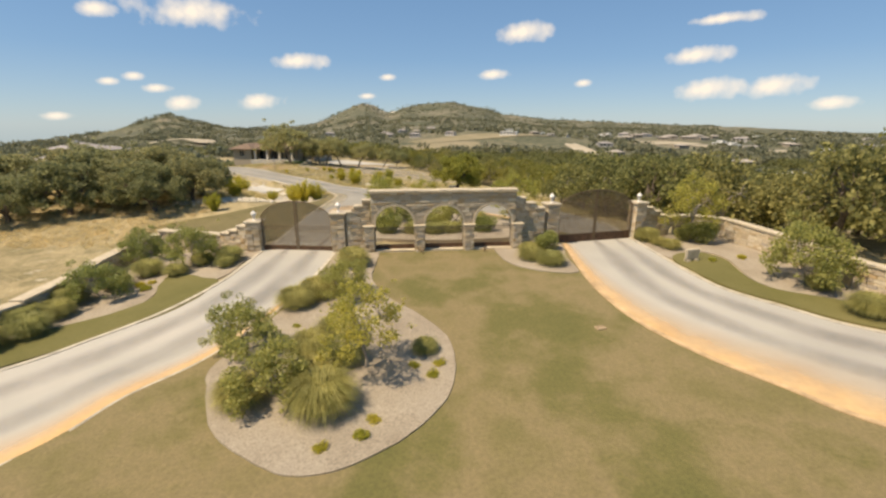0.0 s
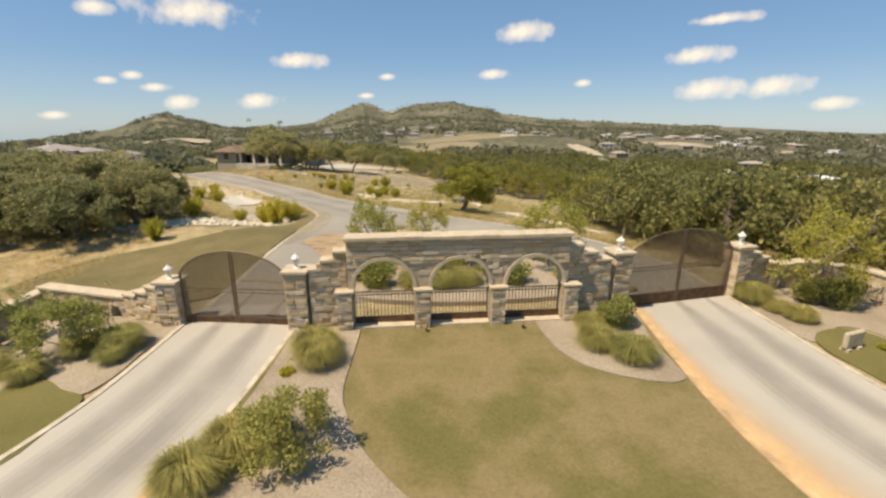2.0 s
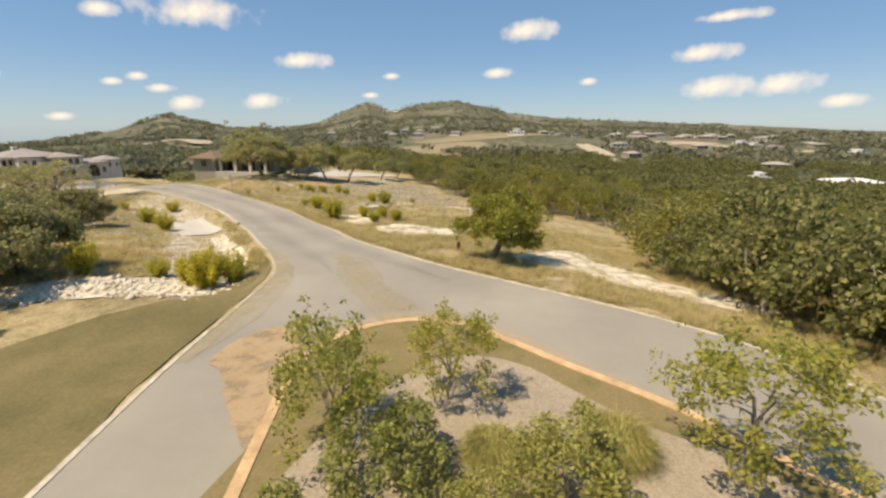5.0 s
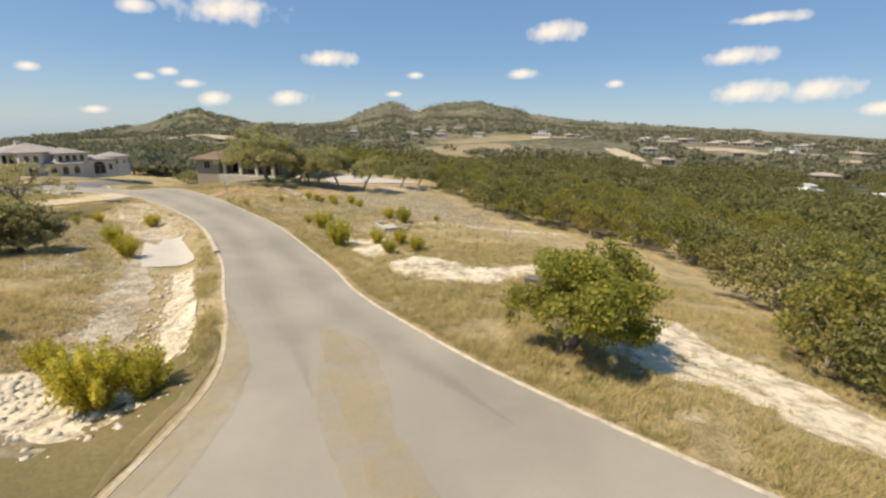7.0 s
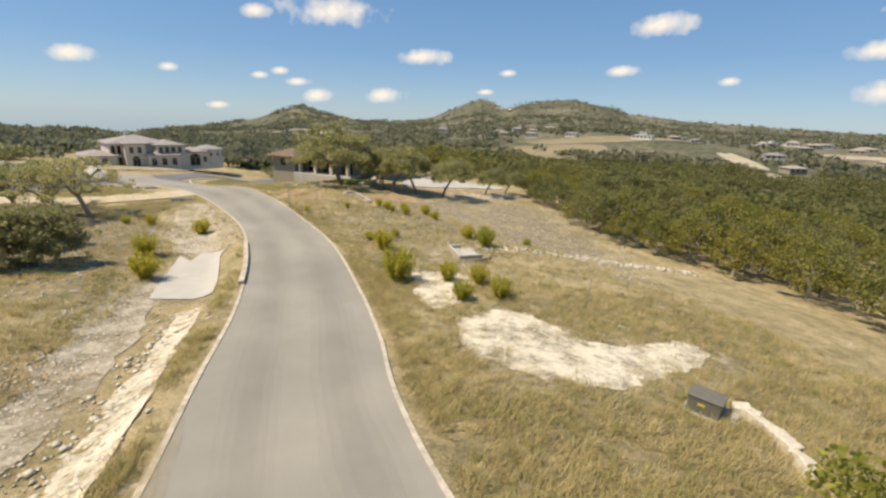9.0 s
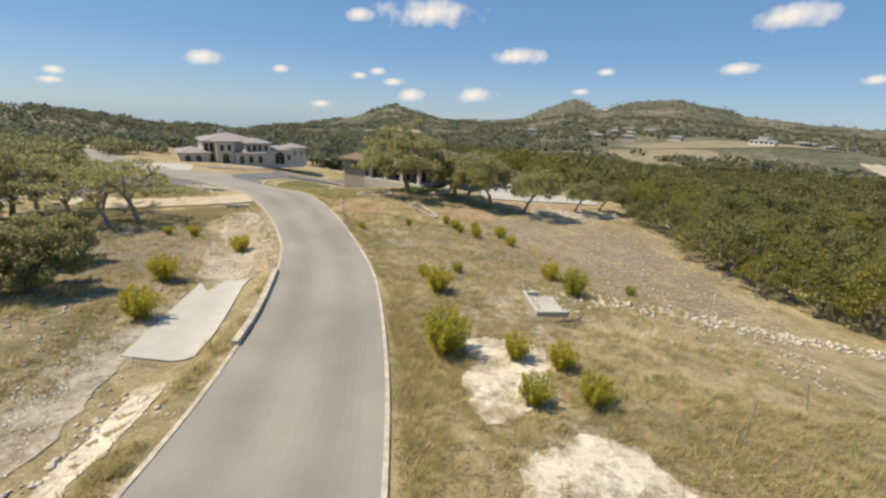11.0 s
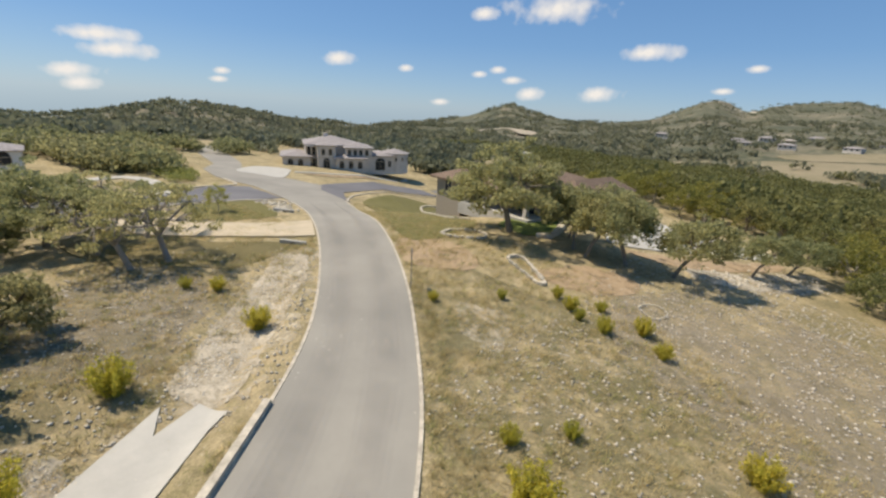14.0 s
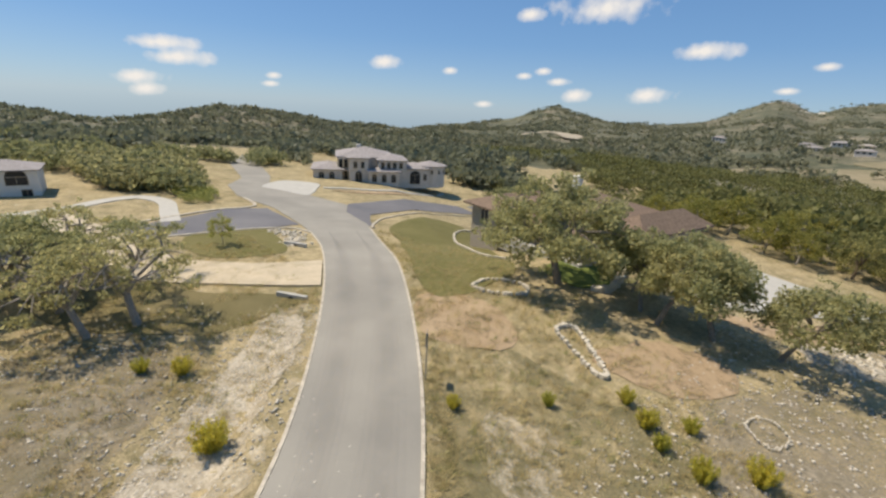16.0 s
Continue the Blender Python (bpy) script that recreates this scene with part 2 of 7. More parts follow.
worn(M_SMEAR, 0.34, 0.72, 0.8, 0.42)
M_YELLOW = plain("yellow_paint", (0.46, 0.34, 0.13))
worn(M_YELLOW, 0.35, 0.6, 2.5, 0.55)
M_SCREEN = worn(plain("brown_woven_screen", (0.36, 0.265, 0.14), 0.6, 0.1), 0.0, 0.1, 3.0, 0.5)
M_STONE = stone_material()
M_CAP = plain("cut_limestone", (0.52, 0.44, 0.315), 0.85, vary=0.16, scale=3)
M_MORTAR = plain("mortar", (0.42, 0.35, 0.25), 0.95, vary=0.2, scale=6, bump=0.5)
M_IRON = plain("brown_iron", (0.19, 0.135, 0.08), 0.55, 0.2, vary=0.25)
# rusty gate panels; also the dark band that stands for shadow in the arches
M_PANEL = plain("rusty_sheet_and_shade", (0.13, 0.075, 0.045), 0.6, 0.3, vary=0.4, scale=3)
M_LAMP = plain("white_lamp_metal", (0.75, 0.72, 0.66), 0.4)
M_BARK = plain("bark", (0.16, 0.125, 0.09), 0.95, vary=0.35, scale=8, bump=0.8)
M_PALEBARK = plain("pale_bark", (0.34, 0.30, 0.25), 0.95, vary=0.3, scale=8, bump=0.8)
M_OAKBARK = plain("grey_oak_bark", (0.24, 0.205, 0.16), 0.95, vary=0.3, scale=8, bump=0.8)
M_STUCCO = plain("grey_stucco", (0.62, 0.565, 0.49), 0.92, vary=0.1, scale=1.5)
M_WHITEWALL = plain("white_render", (0.70, 0.68, 0.62), 0.9, vary=0.08)
M_TANWALL = plain("tan_render", (0.36, 0.31, 0.235), 0.9, vary=0.12)
M_SANDROOF = plain("sand_roof_tile", (0.40, 0.355, 0.30), 0.95, vary=0.3, scale=2)
M_SHINGLE = plain("brown_shingle", (0.21, 0.15, 0.105), 0.95, vary=0.3, scale=4, bump=0.6)
M_GREYROOF = plain("grey_roof_tile", (0.33, 0.30, 0.28), 0.9, vary=0.25, scale=2, bump=0.5)
M_WHITEROOF = plain("white_roof", (0.74, 0.74, 0.71), 0.6, vary=0.06)
# window panes, and dark faces that stand for shade in openings
M_GLASS_AND_SHADE = plain("dark_glass_and_shade", (0.03, 0.033, 0.036), 0.12, vary=0.3)
M_GREENBOX = plain("drab_green_steel", (0.165, 0.155, 0.125), 0.6, 0.1)
M_STRAW = leafy("dry_grass_blade", (0.40, 0.315, 0.15), (0.72, 0.585, 0.32), 0.45)
M_SEDGE = leafy("feather_grass", (0.20, 0.205, 0.06), (0.58, 0.53, 0.22), 0.45)
M_OLIVE = leafy("olive_leaf", (0.24, 0.26, 0.075), (0.50, 0.49, 0.18), 0.52)
M_BRIGHT = leafy("yellow_green_leaf", (0.38, 0.365, 0.055), (0.72, 0.635, 0.11), 0.6)
M_OAK = leafy("oak_leaf", (0.275, 0.28, 0.13), (0.56, 0.525, 0.26), 0.58)
M_JUNIPER = leafy("juniper_leaf", (0.23, 0.232, 0.11), (0.44, 0.415, 0.205), 0.56)
M_YOUNG = leafy("young_leaf", (0.33, 0.325, 0.07), (0.64, 0.58, 0.165), 0.58)
M_OAKY = leafy("broad_oak_leaf", (0.22, 0.235, 0.05), (0.50, 0.475, 0.11), 0.55)
M_STAINED = plain("stained_kerb", (0.52, 0.36, 0.20), 0.9, vary=0.25, scale=2.0)
M_FARWOOD = leafy("far_woodland_leaf", (0.175, 0.17, 0.065), (0.31, 0.28, 0.10), 0.48)
M_WOOD = leafy("woodland_leaf", (0.20, 0.20, 0.056), (0.43, 0.395, 0.105), 0.54)
M_DEEPWOOD = leafy("deep_woodland_leaf", (0.115, 0.125, 0.045), (0.45, 0.425, 0.165), 0.52)
# distance haze is mixed into this leaf colour: greyer and bluer than near foliage
M_HAZE = leafy("hazy_far_leaf", (0.165, 0.175, 0.115), (0.26, 0.26, 0.165), 0.45)


# ---- building blocks ----
def part(name, bm, material, parent=None, label=""):
    """One mesh object out of a bmesh, under its thing."""
    me = bpy.data.meshes.new(name)
    bm.to_mesh(me)
    bm.free()
    me.materials.append(material)
    ob = new(name, me)
    ob.parent = parent
    if label:
        ob["label"] = label
    return ob


def sheet(name, verts, faces, material, parent=None, smooth=False):
    me = bpy.data.meshes.new(name)
    me.from_pydata(verts, [], faces)
    me.materials.append(material)
    if smooth:
        me.polygons.foreach_set("use_smooth", [True] * len(me.polygons))
    me.update()
    ob = new(name, me)
    ob.parent = parent
    return ob


def thing(name, place, turn=0.0):
    ob = new(name)
    ob.matrix_world = pose(*place, 0, 0, turn)
    return ob


def box(bm, x0, x1, y0, y1, z0, z1, bevel=0.0):
    r = bmesh.ops.create_cube(bm, size=1, matrix=Matrix.Translation(((x0 + x1) / 2, (y0 + y1) / 2, (z0 + z1) / 2)) @ Matrix.Diagonal((x1 - x0, y1 - y0, z1 - z0, 1)))
    if bevel:
        edges = list({e for v in r["verts"] for e in v.link_edges})
        bmesh.ops.bevel(bm, geom=edges, offset=bevel, segments=1, affect="EDGES")
    return bm


def boxed(*dims, bevel=0.0):
    return box(bmesh.new(), *dims, bevel=bevel)


def tube(bm, path, radii, sides=7):
    """A tapered round bar along a path."""
    rings = []
    for i, p in enumerate(path):
        p = Vector(p)
        d = (Vector(path[min(i + 1, len(path) - 1)]) - Vector(path[max(i - 1, 0)])).normalized()
        a = d.cross((0.31, 0.95, 0.05)).normalized()
        b = d.cross(a)
        rings.append([bm.verts.new(p + (a * math.cos(k * math.tau / sides) + b * math.sin(k * math.tau / sides)) * radii[i]) for k in range(sides)])
    for r, s in zip(rings, rings[1:]):
        for k in range(sides):
            bm.faces.new((r[k], r[(k + 1) % sides], s[(k + 1) % sides], s[k]))
    bm.faces.new(rings[-1])
    bm.faces.new(rings[0][::-1])
    return bm


def curved(points, closed=False, per=6):
    """A smooth line through a few points."""
    n, out = len(points), []
    for i in range(n if closed else n - 1):
        p = [Vector(points[(i + k) % n] if closed else points[min(max(i + k, 0), n - 1)]) for k in (-1, 0, 1, 2)]
        for s in range(per):
            u = s / per
            out.append(0.5 * (2 * p[1] + (p[2] - p[0]) * u + (2 * p[0] - 5 * p[1] + 4 * p[2] - p[3]) * u * u + (3 * p[1] - p[0] - 3 * p[2] + p[3]) * u ** 3))
    if not closed:
        out.append(Vector(points[-1]))
    return [(q[0], q[1]) for q in out]


def ragged(line, amount, grain=0.8):
    out = []
    for i, (x, y) in enumerate(line):
        out.append((x + amount * noise.noise((x * grain, y * grain, 3.1)) + amount * 0.6 * noise.noise((x * grain * 3, y * grain * 3, 7.7)),
                    y + amount * noise.noise((x * grain, y * grain, 9.4)) + amount * 0.6 * noise.noise((x * grain * 3, y * grain * 3, 1.2))))
    return out


def dense(line, step, closed=True):
    out = []
    for a, b in zip(line, line[1:] + (line[:1] if closed else [])):
        n = max(1, int(math.dist(a, b) / step))
        out += [(a[0] + (b[0] - a[0]) * k / n, a[1] + (b[1] - a[1]) * k / n) for k in range(n)]
    return out + ([] if closed else [line[-1]])


BARE = []


def on_bare(x, y):
    """Whether a spot lies on bare limestone."""
    for line in BARE:
        inside = False
        for (ax, ay), (bx, by) in zip(line, line[1:] + line[:1]):
            if (ay > y) != (by > y) and x < ax + (y - ay) * (bx - ax) / (by - ay):
                inside = not inside
        if inside:
            return True
    return False


def patch(name, outline, up, material, step=1.0, rough_edge=0.0, label="", category="", kind="structure", round_it=True, height=None):
    """A surface laid on the land inside an outline."""
    from_line = curved(outline, True) if round_it else list(outline)
    from_line = dense(from_line, min(step, 0.5) if rough_edge else step)
    if rough_edge:
        from_line = ragged(from_line, rough_edge)
    n = len(from_line)
    xs, ys = [p[0] for p in from_line], [p[1] for p in from_line]
    inner = []
    y = min(ys) + step / 2
    while y < max(ys):
        cuts = sorted(a[0] + (y - a[1]) * (b[0] - a[0]) / (b[1] - a[1]) for a, b in zip(from_line, from_line[1:] + from_line[:1]) if (a[1] > y) != (b[1] > y))
        for l, r in zip(cuts[::2], cuts[1::2]):
            x = math.ceil((l + 0.3 * step) / step) * step
            while x < r - 0.3 * step:
                inner.append((x, y))
                x += step
        y += step
    pts = [Vector(p) for p in from_line + inner]
    vs, es, fs, *_ = delaunay_2d_cdt(pts, [(i, (i + 1) % n) for i in range(n)], [list(range(n))], 1, 1e-4)
    top = height or (lambda px, py: ground(px, py) + up)
    if material is M_CALICHE:
        BARE.append(from_line)
    verts_ = [(v.x, v.y, top(v.x, v.y)) for v in vs]
    faces_ = [tuple(f) for f in fs]
    used = collections.Counter(frozenset(e) for f in faces_ for e in zip(f, f[1:] + f[:1]))
    rim = [e for f in faces_ for e in zip(f, f[1:] + f[:1]) if used[frozenset(e)] == 1 and name not in ("orange_dust", "silt_smear", "tyre_track", "caliche", "rubble", "bare_soil", "scrub_grass", "painted_stop_line")]
    for a, b in rim:
        k = len(verts_)
        verts_ += [verts_[b], verts_[a]] + [(verts_[p][0], verts_[p][1], verts_[p][2] - min(0.22, up + 0.08)) for p in (a, b)]
        faces_.append((k, k + 1, k + 2, k + 3))
    ob = sheet(name, verts_, faces_, material, smooth=True)
    return tagged(ob, label, category, "", kind)


def ribbon(name, line, width, up, thick, material, label="", category="kerb", kind="structure", lift=None):
    """A low strip of even width along a line, with real thickness."""
    verts, faces = [], []
    line = dense(curved(line, per=8), 1.0, False)
    for i, (x, y) in enumerate(line):
        a, b = line[max(0, i - 1)], line[min(len(line) - 1, i + 1)]
        d = Vector((b[0] - a[0], b[1] - a[1])).normalized()
        nx, ny = -d.y * width / 2, d.x * width / 2
        z = ground(x, y) + up
        for s in (1, -1):
            verts += [(x + s * nx, y + s * ny, z - thick), (x + s * nx, y + s * ny, z)]
    for i in range(len(line) - 1):
        p, q = 4 * i, 4 * i + 4
        faces += [(p, p + 1, q + 1, q), (p + 1, p + 3, q + 3, q + 1), (p + 3, p + 2, q + 2, q + 3)]
    e = 4 * len(line) - 4
    faces += [(0, 2, 3, 1), (e, e + 1, e + 3, e + 2)]
    return tagged(sheet(name, verts, faces, material), label, category, "", kind)


# ---- the lie of the land ----
def lerp1(v, pts):
    """Piecewise linear value through (place, value) pairs, smoothed by their spacing."""
    if v <= pts[0][0]:
        return pts[0][1]
    for (a, p), (b, q) in zip(pts, pts[1:]):
        if v <= b:
            u = (v - a) / (b - a)
            return p + (q - p) * u
    return pts[-1][1]


def ease(a, b, v):
    u = min(1.0, max(0.0, (v - a) / (b - a)))
    return u * u * (3 - 2 * u)


ROAD_Z = [(45, 0.0), (52, -0.15), (59, -0.55), (66, -1.25), (74, -2.0), (84, -2.2), (98, -2.4), (106, -3.0), (112, -3.6), (135, -4.8), (180, -7.0)]
ROAD_X = [(40, 2.0), (48, -2.0), (56, -6.7), (61, -10.8), (68, -15.0), (74, -18.9), (80, -23.3), (86, -28.6), (92, -35.8), (98, -44.5), (103, -55.0), (108, -68.0), (125, -95.0), (150, -140.0)]
LEFT_EDGE = [(-9.8, 33.9), (-10.3, 42.3), (-10.3, 48.0), (-10.6, 53.0), (-12.5, 57.4), (-15.4, 62.3), (-18.7, 68.0), (-22.3, 73.3), (-26.5, 79.0), (-33.1, 86.0), (-43.8, 93.8), (-55.0, 100.1), (-62.0, 102.6)]
RIGHT_EDGE = [(12.3, 35.8), (11.9, 40.5), (10.3, 44.4), (7.6, 47.4), (5.0, 49.6), (2.6, 51.4), (0.4, 53.2), (-2.5, 55.9), (-6.2, 60.1), (-8.9, 64.0), (-11.2, 68.2), (-15.3, 74.6), (-21.3, 82.6), (-26.6, 88.0), (-33.0, 93.5), (-42.2, 100.0), (-50.0, 104.8), (-62.5, 111.0)]
# the skyline: bearing east of north in degrees, height above level in degrees, distance
SKYLINE = [(-180, -0.5, 1500), (-100, -0.9, 600), (-90, -1.0, 600), (-80, -1.9, 600), (-75, -1.5, 600), (-68.7, -0.4, 620), (-62.6, -1.1, 640), (-56, -1.9, 700), (-50, -2.4, 800), (-44.6, -1.9, 1400), (-36.3, -0.8, 1700), (-34.2, 0.35, 1700),
           (-31.8, 1.1, 1700), (-29, 0.55, 1700), (-26, -0.5, 1800), (-20, -0.4, 2300), (-16, 0.1, 2500), (-13, 1.4, 2500), (-10.4, 2.6, 2500), (-9.3, 2.6, 2500), (-6.8, 1.5, 2600), (-4.7, 2.35, 2650), (1.5, 2.85, 2650), (5.2, 2.15, 2700), (8, 1.2, 2700), (14.8, 0.65, 2800), (27, 0.1, 3000), (37, -0.3, 3000), (44, -0.7, 3000), (180, -0.5, 1500)]
KNOLLS = [(85, 590, 110, 14), (-40, 740, 160, 10), (330, 620, 160, 12)]


def aside(x, y, line):
    """Distance from a line, and on which side of it: positive to the left of its way."""
    best, side = 1e9, 1
    for (ax, ay), (bx, by) in zip(line, line[1:]):
        dx, dy = bx - ax, by - ay
        u = min(1.0, max(0.0, ((x - ax) * dx + (y - ay) * dy) / (dx * dx + dy * dy)))
        q = math.hypot(x - ax - u * dx, y - ay - u * dy)
        if q < best:
            best, side = q, 1 if dx * (y - ay) - dy * (x - ax) > 0 else -1
    return best * side


def ground(x, y):
    """Height of the land."""
    z = lerp1(y, ROAD_Z)
    r = x - (lerp1(y, ROAD_X) if y > 40 else lerp1(y, [(20, 22), (40, 16)]))
    r = min(r, 400)
    start = 10 + 16 * ease(55, 80, y)
    if r > 4:
        z += -0.02 * min(r - 4, start) - 0.10 * max(0.0, min(r - start, 60)) - 0.03 * max(0.0, min(r - start - 60, 200))
    if y > 46 and -75 < x < -8 and y < 96:
        left = aside(x, y, LEFT_EDGE)
        if left > 0:
            z += (-0.7 * ease(0.7, 2.6, left) + 0.6 * ease(4.5, 10, left)) * ease(47, 55, y) * (1 - ease(86, 90, y))
    if y < 32:
        z -= 0.045 * min(16.0, 32 - y) * (1 - ease(14, 22, abs(x)))
    if x < -9 and y < 50:
        z -= 0.075 * min(13.0, -x - 9) * (1 - ease(38, 50, y))
    shelf = ease(90, 104, y) * (1 - ease(165, 230, y)) * ease(-54, -37, x)
    z += 2.6 * math.exp(-((x + 36) / 13) ** 2 - ((y - 114) / 16) ** 2) * (1 - shelf)
    if shelf > 0:
        e = max(0.0, x + 34.7)
        z2 = -1.5 - 0.085 * min(e, 40) - 0.11 * max(0.0, min(e - 40, 50)) - 0.03 * max(0.0, min(e - 90, 250)) - 0.028 * (y - 110)
        z += (z2 - z) * shelf
    d = math.hypot(x + 20, y - 60)
    far = ease(140, 420, d)
    if far > 0:
        az = math.degrees(math.atan2(x + 8, y - 50))
        q = math.hypot(x + 8, y - 50)
        i = max(k for k, p in enumerate(SKYLINE) if p[0] <= az) if az < 180 else len(SKYLINE) - 2
        (a0, e0, r0), (a1, e1, r1) = SKYLINE[i], SKYLINE[min(i + 1, len(SKYLINE) - 1)]
        u = (az - a0) / max(1e-6, a1 - a0)
        u = 0.5 * u + 0.5 * u * u * (3 - 2 * u)
        reach = r0 + (r1 - r0) * u
        slope = math.tan(math.radians(e0 + (e1 - e0) * u))
        top = 8 + reach * slope - (5 if reach < 1000 else 2)
        rise = min(1.0, max(0.0, (q - 240) / (reach - 240)))
        f = -21 + (top + 21) * rise ** (1.3 if reach < 1000 else 1.9) if q < reach else 8 + q * slope - 5 - (q - reach) * 0.05
        f += (1.5 + 0.002 * q) * noise.noise((x * 0.011, y * 0.011, 0.5)) * 2
        for hx, hy, r_, h in KNOLLS:
            f += h * math.exp(-((x - hx) ** 2 + (y - hy) ** 2) / (r_ * r_))
        z = z * (1 - far) + f * far
    return z


# ---- land ----
def spread_axis(lo, hi, step, reach, grow=1.16):
    out, v, s = [], lo, step
    v = lo
    while v < hi:
        out.append(v)
        v += step
    for sign, start in ((-1, lo), (1, hi)):
        v, s = start, step
        while abs(v) < reach:
            s = min(s * grow, 90)
            v += sign * s
            out.append(v)
    return sorted(out)


gx, gy = spread_axis(-62, 24, 0.7, 4600), spread_axis(8, 116, 0.7, 4600)
verts = [(x, y, ground(x, y) + (0.05 * noise.noise((x * 0.7, y * 0.7, 0)) if abs(x) < 150 and abs(y) < 200 else 0)) for y in gy for x in gx]
w = len(gx)
faces = [(j * w + i, j * w + i + 1, (j + 1) * w + i + 1, (j + 1) * w + i) for j in range(len(gy) - 1) for i in range(w - 1)]
land = sheet("ground", verts, faces, M_LAND, smooth=True)
land.data.materials.append(M_FAR)
land.data.polygons.foreach_set("material_index", [1 if math.hypot(verts[f[0]][0] + 20, verts[f[0]][1] - 60) > 190 else 0 for f in faces])
tagged(land, "dry grassland with straw, soil and limestone gravel", "ground", kind="structure")

ISLAND = [(-5.4, 35.4), (-5.9, 40.5), (-6.0, 43.6), (-5.0, 45.6), (-3.3, 46.7), (-1.4, 46.8), (0.4, 45.6), (2.7, 43.4), (4.7, 41.6), (6.3, 39.7), (7.7, 37.1), (7.5, 35.4)]
L_IN = [(-34, 7.0), (-22, 10.2), (-14.5, 13.6), (-9.8, 16.8), (-8.6, 19.2), (-7.4, 21.0), (-6.5, 23.6), (-6.1, 25.7), (-5.8, 28.2), (-5.6, 32.0), (-5.5, 37)]
L_OUT = [(-40, 13.0), (-26, 15.6), (-18, 18.8), (-14.0, 21.0), (-12.3, 22.8), (-10.9, 24.8), (-10.1, 27.4), (-9.9, 30.0), (-9.9, 34.9)]
R_IN = [(34, 9.0), (24, 11.8), (16, 15.0), (11.8, 18.1), (10.4, 19.7), (9.0, 21.4), (7.8, 23.8), (7.3, 26.6), (7.3, 30.0), (7.6, 34.2), (7.7, 37)]
R_OUT = [(40, 14.0), (28, 17.4), (20.5, 20.4), (16.3, 22.8), (14.4, 25.0), (12.9, 27.2), (12.3, 30.9), (12.2, 36)]

road_line = curved(LEFT_EDGE, per=4) + [(-66, 103.4), (-76, 104.6), (-86, 103.4), (-96, 105.4), (-106, 111.5), (-128, 117), (-150, 128), (-152, 135), (-128, 124), (-108, 118), (-98, 113.5), (-88, 114.5), (-76, 116.5), (-70, 115.6)] + curved(RIGHT_EDGE, per=4)[::-1]
patch("road", road_line, 0.07, M_ROAD, 1.0, label="pale grey asphalt road curving over the hill", category="road", round_it=False)
patch("driveway", L_IN + L_OUT[::-1], 0.065, M_DRIVE, 1.0, label="pale concrete entrance lane with tyre tracks", category="driveway", round_it=False)
patch("driveway", R_IN + R_OUT[::-1], 0.065, M_DRIVE, 1.0, label="pale concrete exit lane edged with orange dust", category="driveway", round_it=False)


def between(a, b, u, n=26):
    """A line between two edges, at the share u of the way across."""
    a, b = curved(a, per=8), curved(b, per=8)
    out = []
    for k in range(n + 1):
        p, q = a[round(k * (len(a) - 1) / n)], b[round(k * (len(b) - 1) / n)]
        out.append((p[0] + (q[0] - p[0]) * u, p[1] + (q[1] - p[1]) * u))
    return out


def tracks(name, a, b, shares, width, up, material, label):
    for u in shares:
        line = between(a, b, u)
        l, r = [], []
        for i, (x, y) in enumerate(line):
            p, q = line[max(0, i - 1)], line[min(len(line) - 1, i + 1)]
            d = Vector((q[0] - p[0], q[1] - p[1])).normalized()
            h = width / 2 * (1 + 0.25 * noise.noise((x * 0.3, y * 0.3, 0))) * ease(0, 5, min(i, len(line) - 1 - i)) + 0.02
            l.append((x - d.y * h, y + d.x * h))
            r.append((x + d.y * h, y - d.x * h))
        patch(name, l + r[::-1], up, material, 0.8, label=label, category="tyre track", round_it=False)


# tyre-darkened lanes
for wide, up in ((1.25, 0.082), (0.85, 0.089), (0.45, 0.096)):
    tracks("tyre_track", L_IN, L_OUT, (0.30, 0.68), wide, up, M_LANETRACK, "faint grey tyre track on the pale lane")
    tracks("tyre_track", R_IN, R_OUT, (0.45, 0.76), wide, up, M_LANETRACK, "faint grey tyre track on the pale lane")
    tracks("tyre_track", LEFT_EDGE[3:], RIGHT_EDGE[5:], (0.27, 0.72), wide * 1.5, up + 0.006, M_TRACK, "faint darker wheel track on the road")

def fading_dust():
    m, nt, b = nodes_of("fading_orange_dust", 0.95)
    nt.links.new(ramp(nt, noise_at(nt, 0.5, 6, 0.6), [(0.3, (0.66, 0.40, 0.17)), (0.7, (0.76, 0.52, 0.27))]), b.inputs["Base Color"])
    uv = nt.nodes.new("ShaderNodeUVMap")
    apart = nt.nodes.new("ShaderNodeSeparateXYZ")
    nt.links.new(uv.outputs[0], apart.inputs[0])
    across = ramp(nt, apart.outputs[0], [(0.0, (0.92,) * 3), (0.25, (0.72,) * 3), (0.6, (0.26,) * 3), (1.0, (0, 0, 0))])
    blot = ramp(nt, noise_at(nt, 0.9, 8, 0.7), [(0.3, (0.62,) * 3), (0.65, (1, 1, 1))])
    mx = nt.nodes.new("ShaderNodeMixShader")
    nt.links.new(mixed(nt, 1.0, across, blot, "MULTIPLY"), mx.inputs[0])
    nt.links.new(nt.nodes.new("ShaderNodeBsdfTransparent").outputs[0], mx.inputs[1])
    nt.links.new(b.outputs[0], mx.inputs[2])
    nt.links.new(mx.outputs[0], nt.nodes["Material Output"].inputs[0])
    return m


M_DUSTFADE = fading_dust()


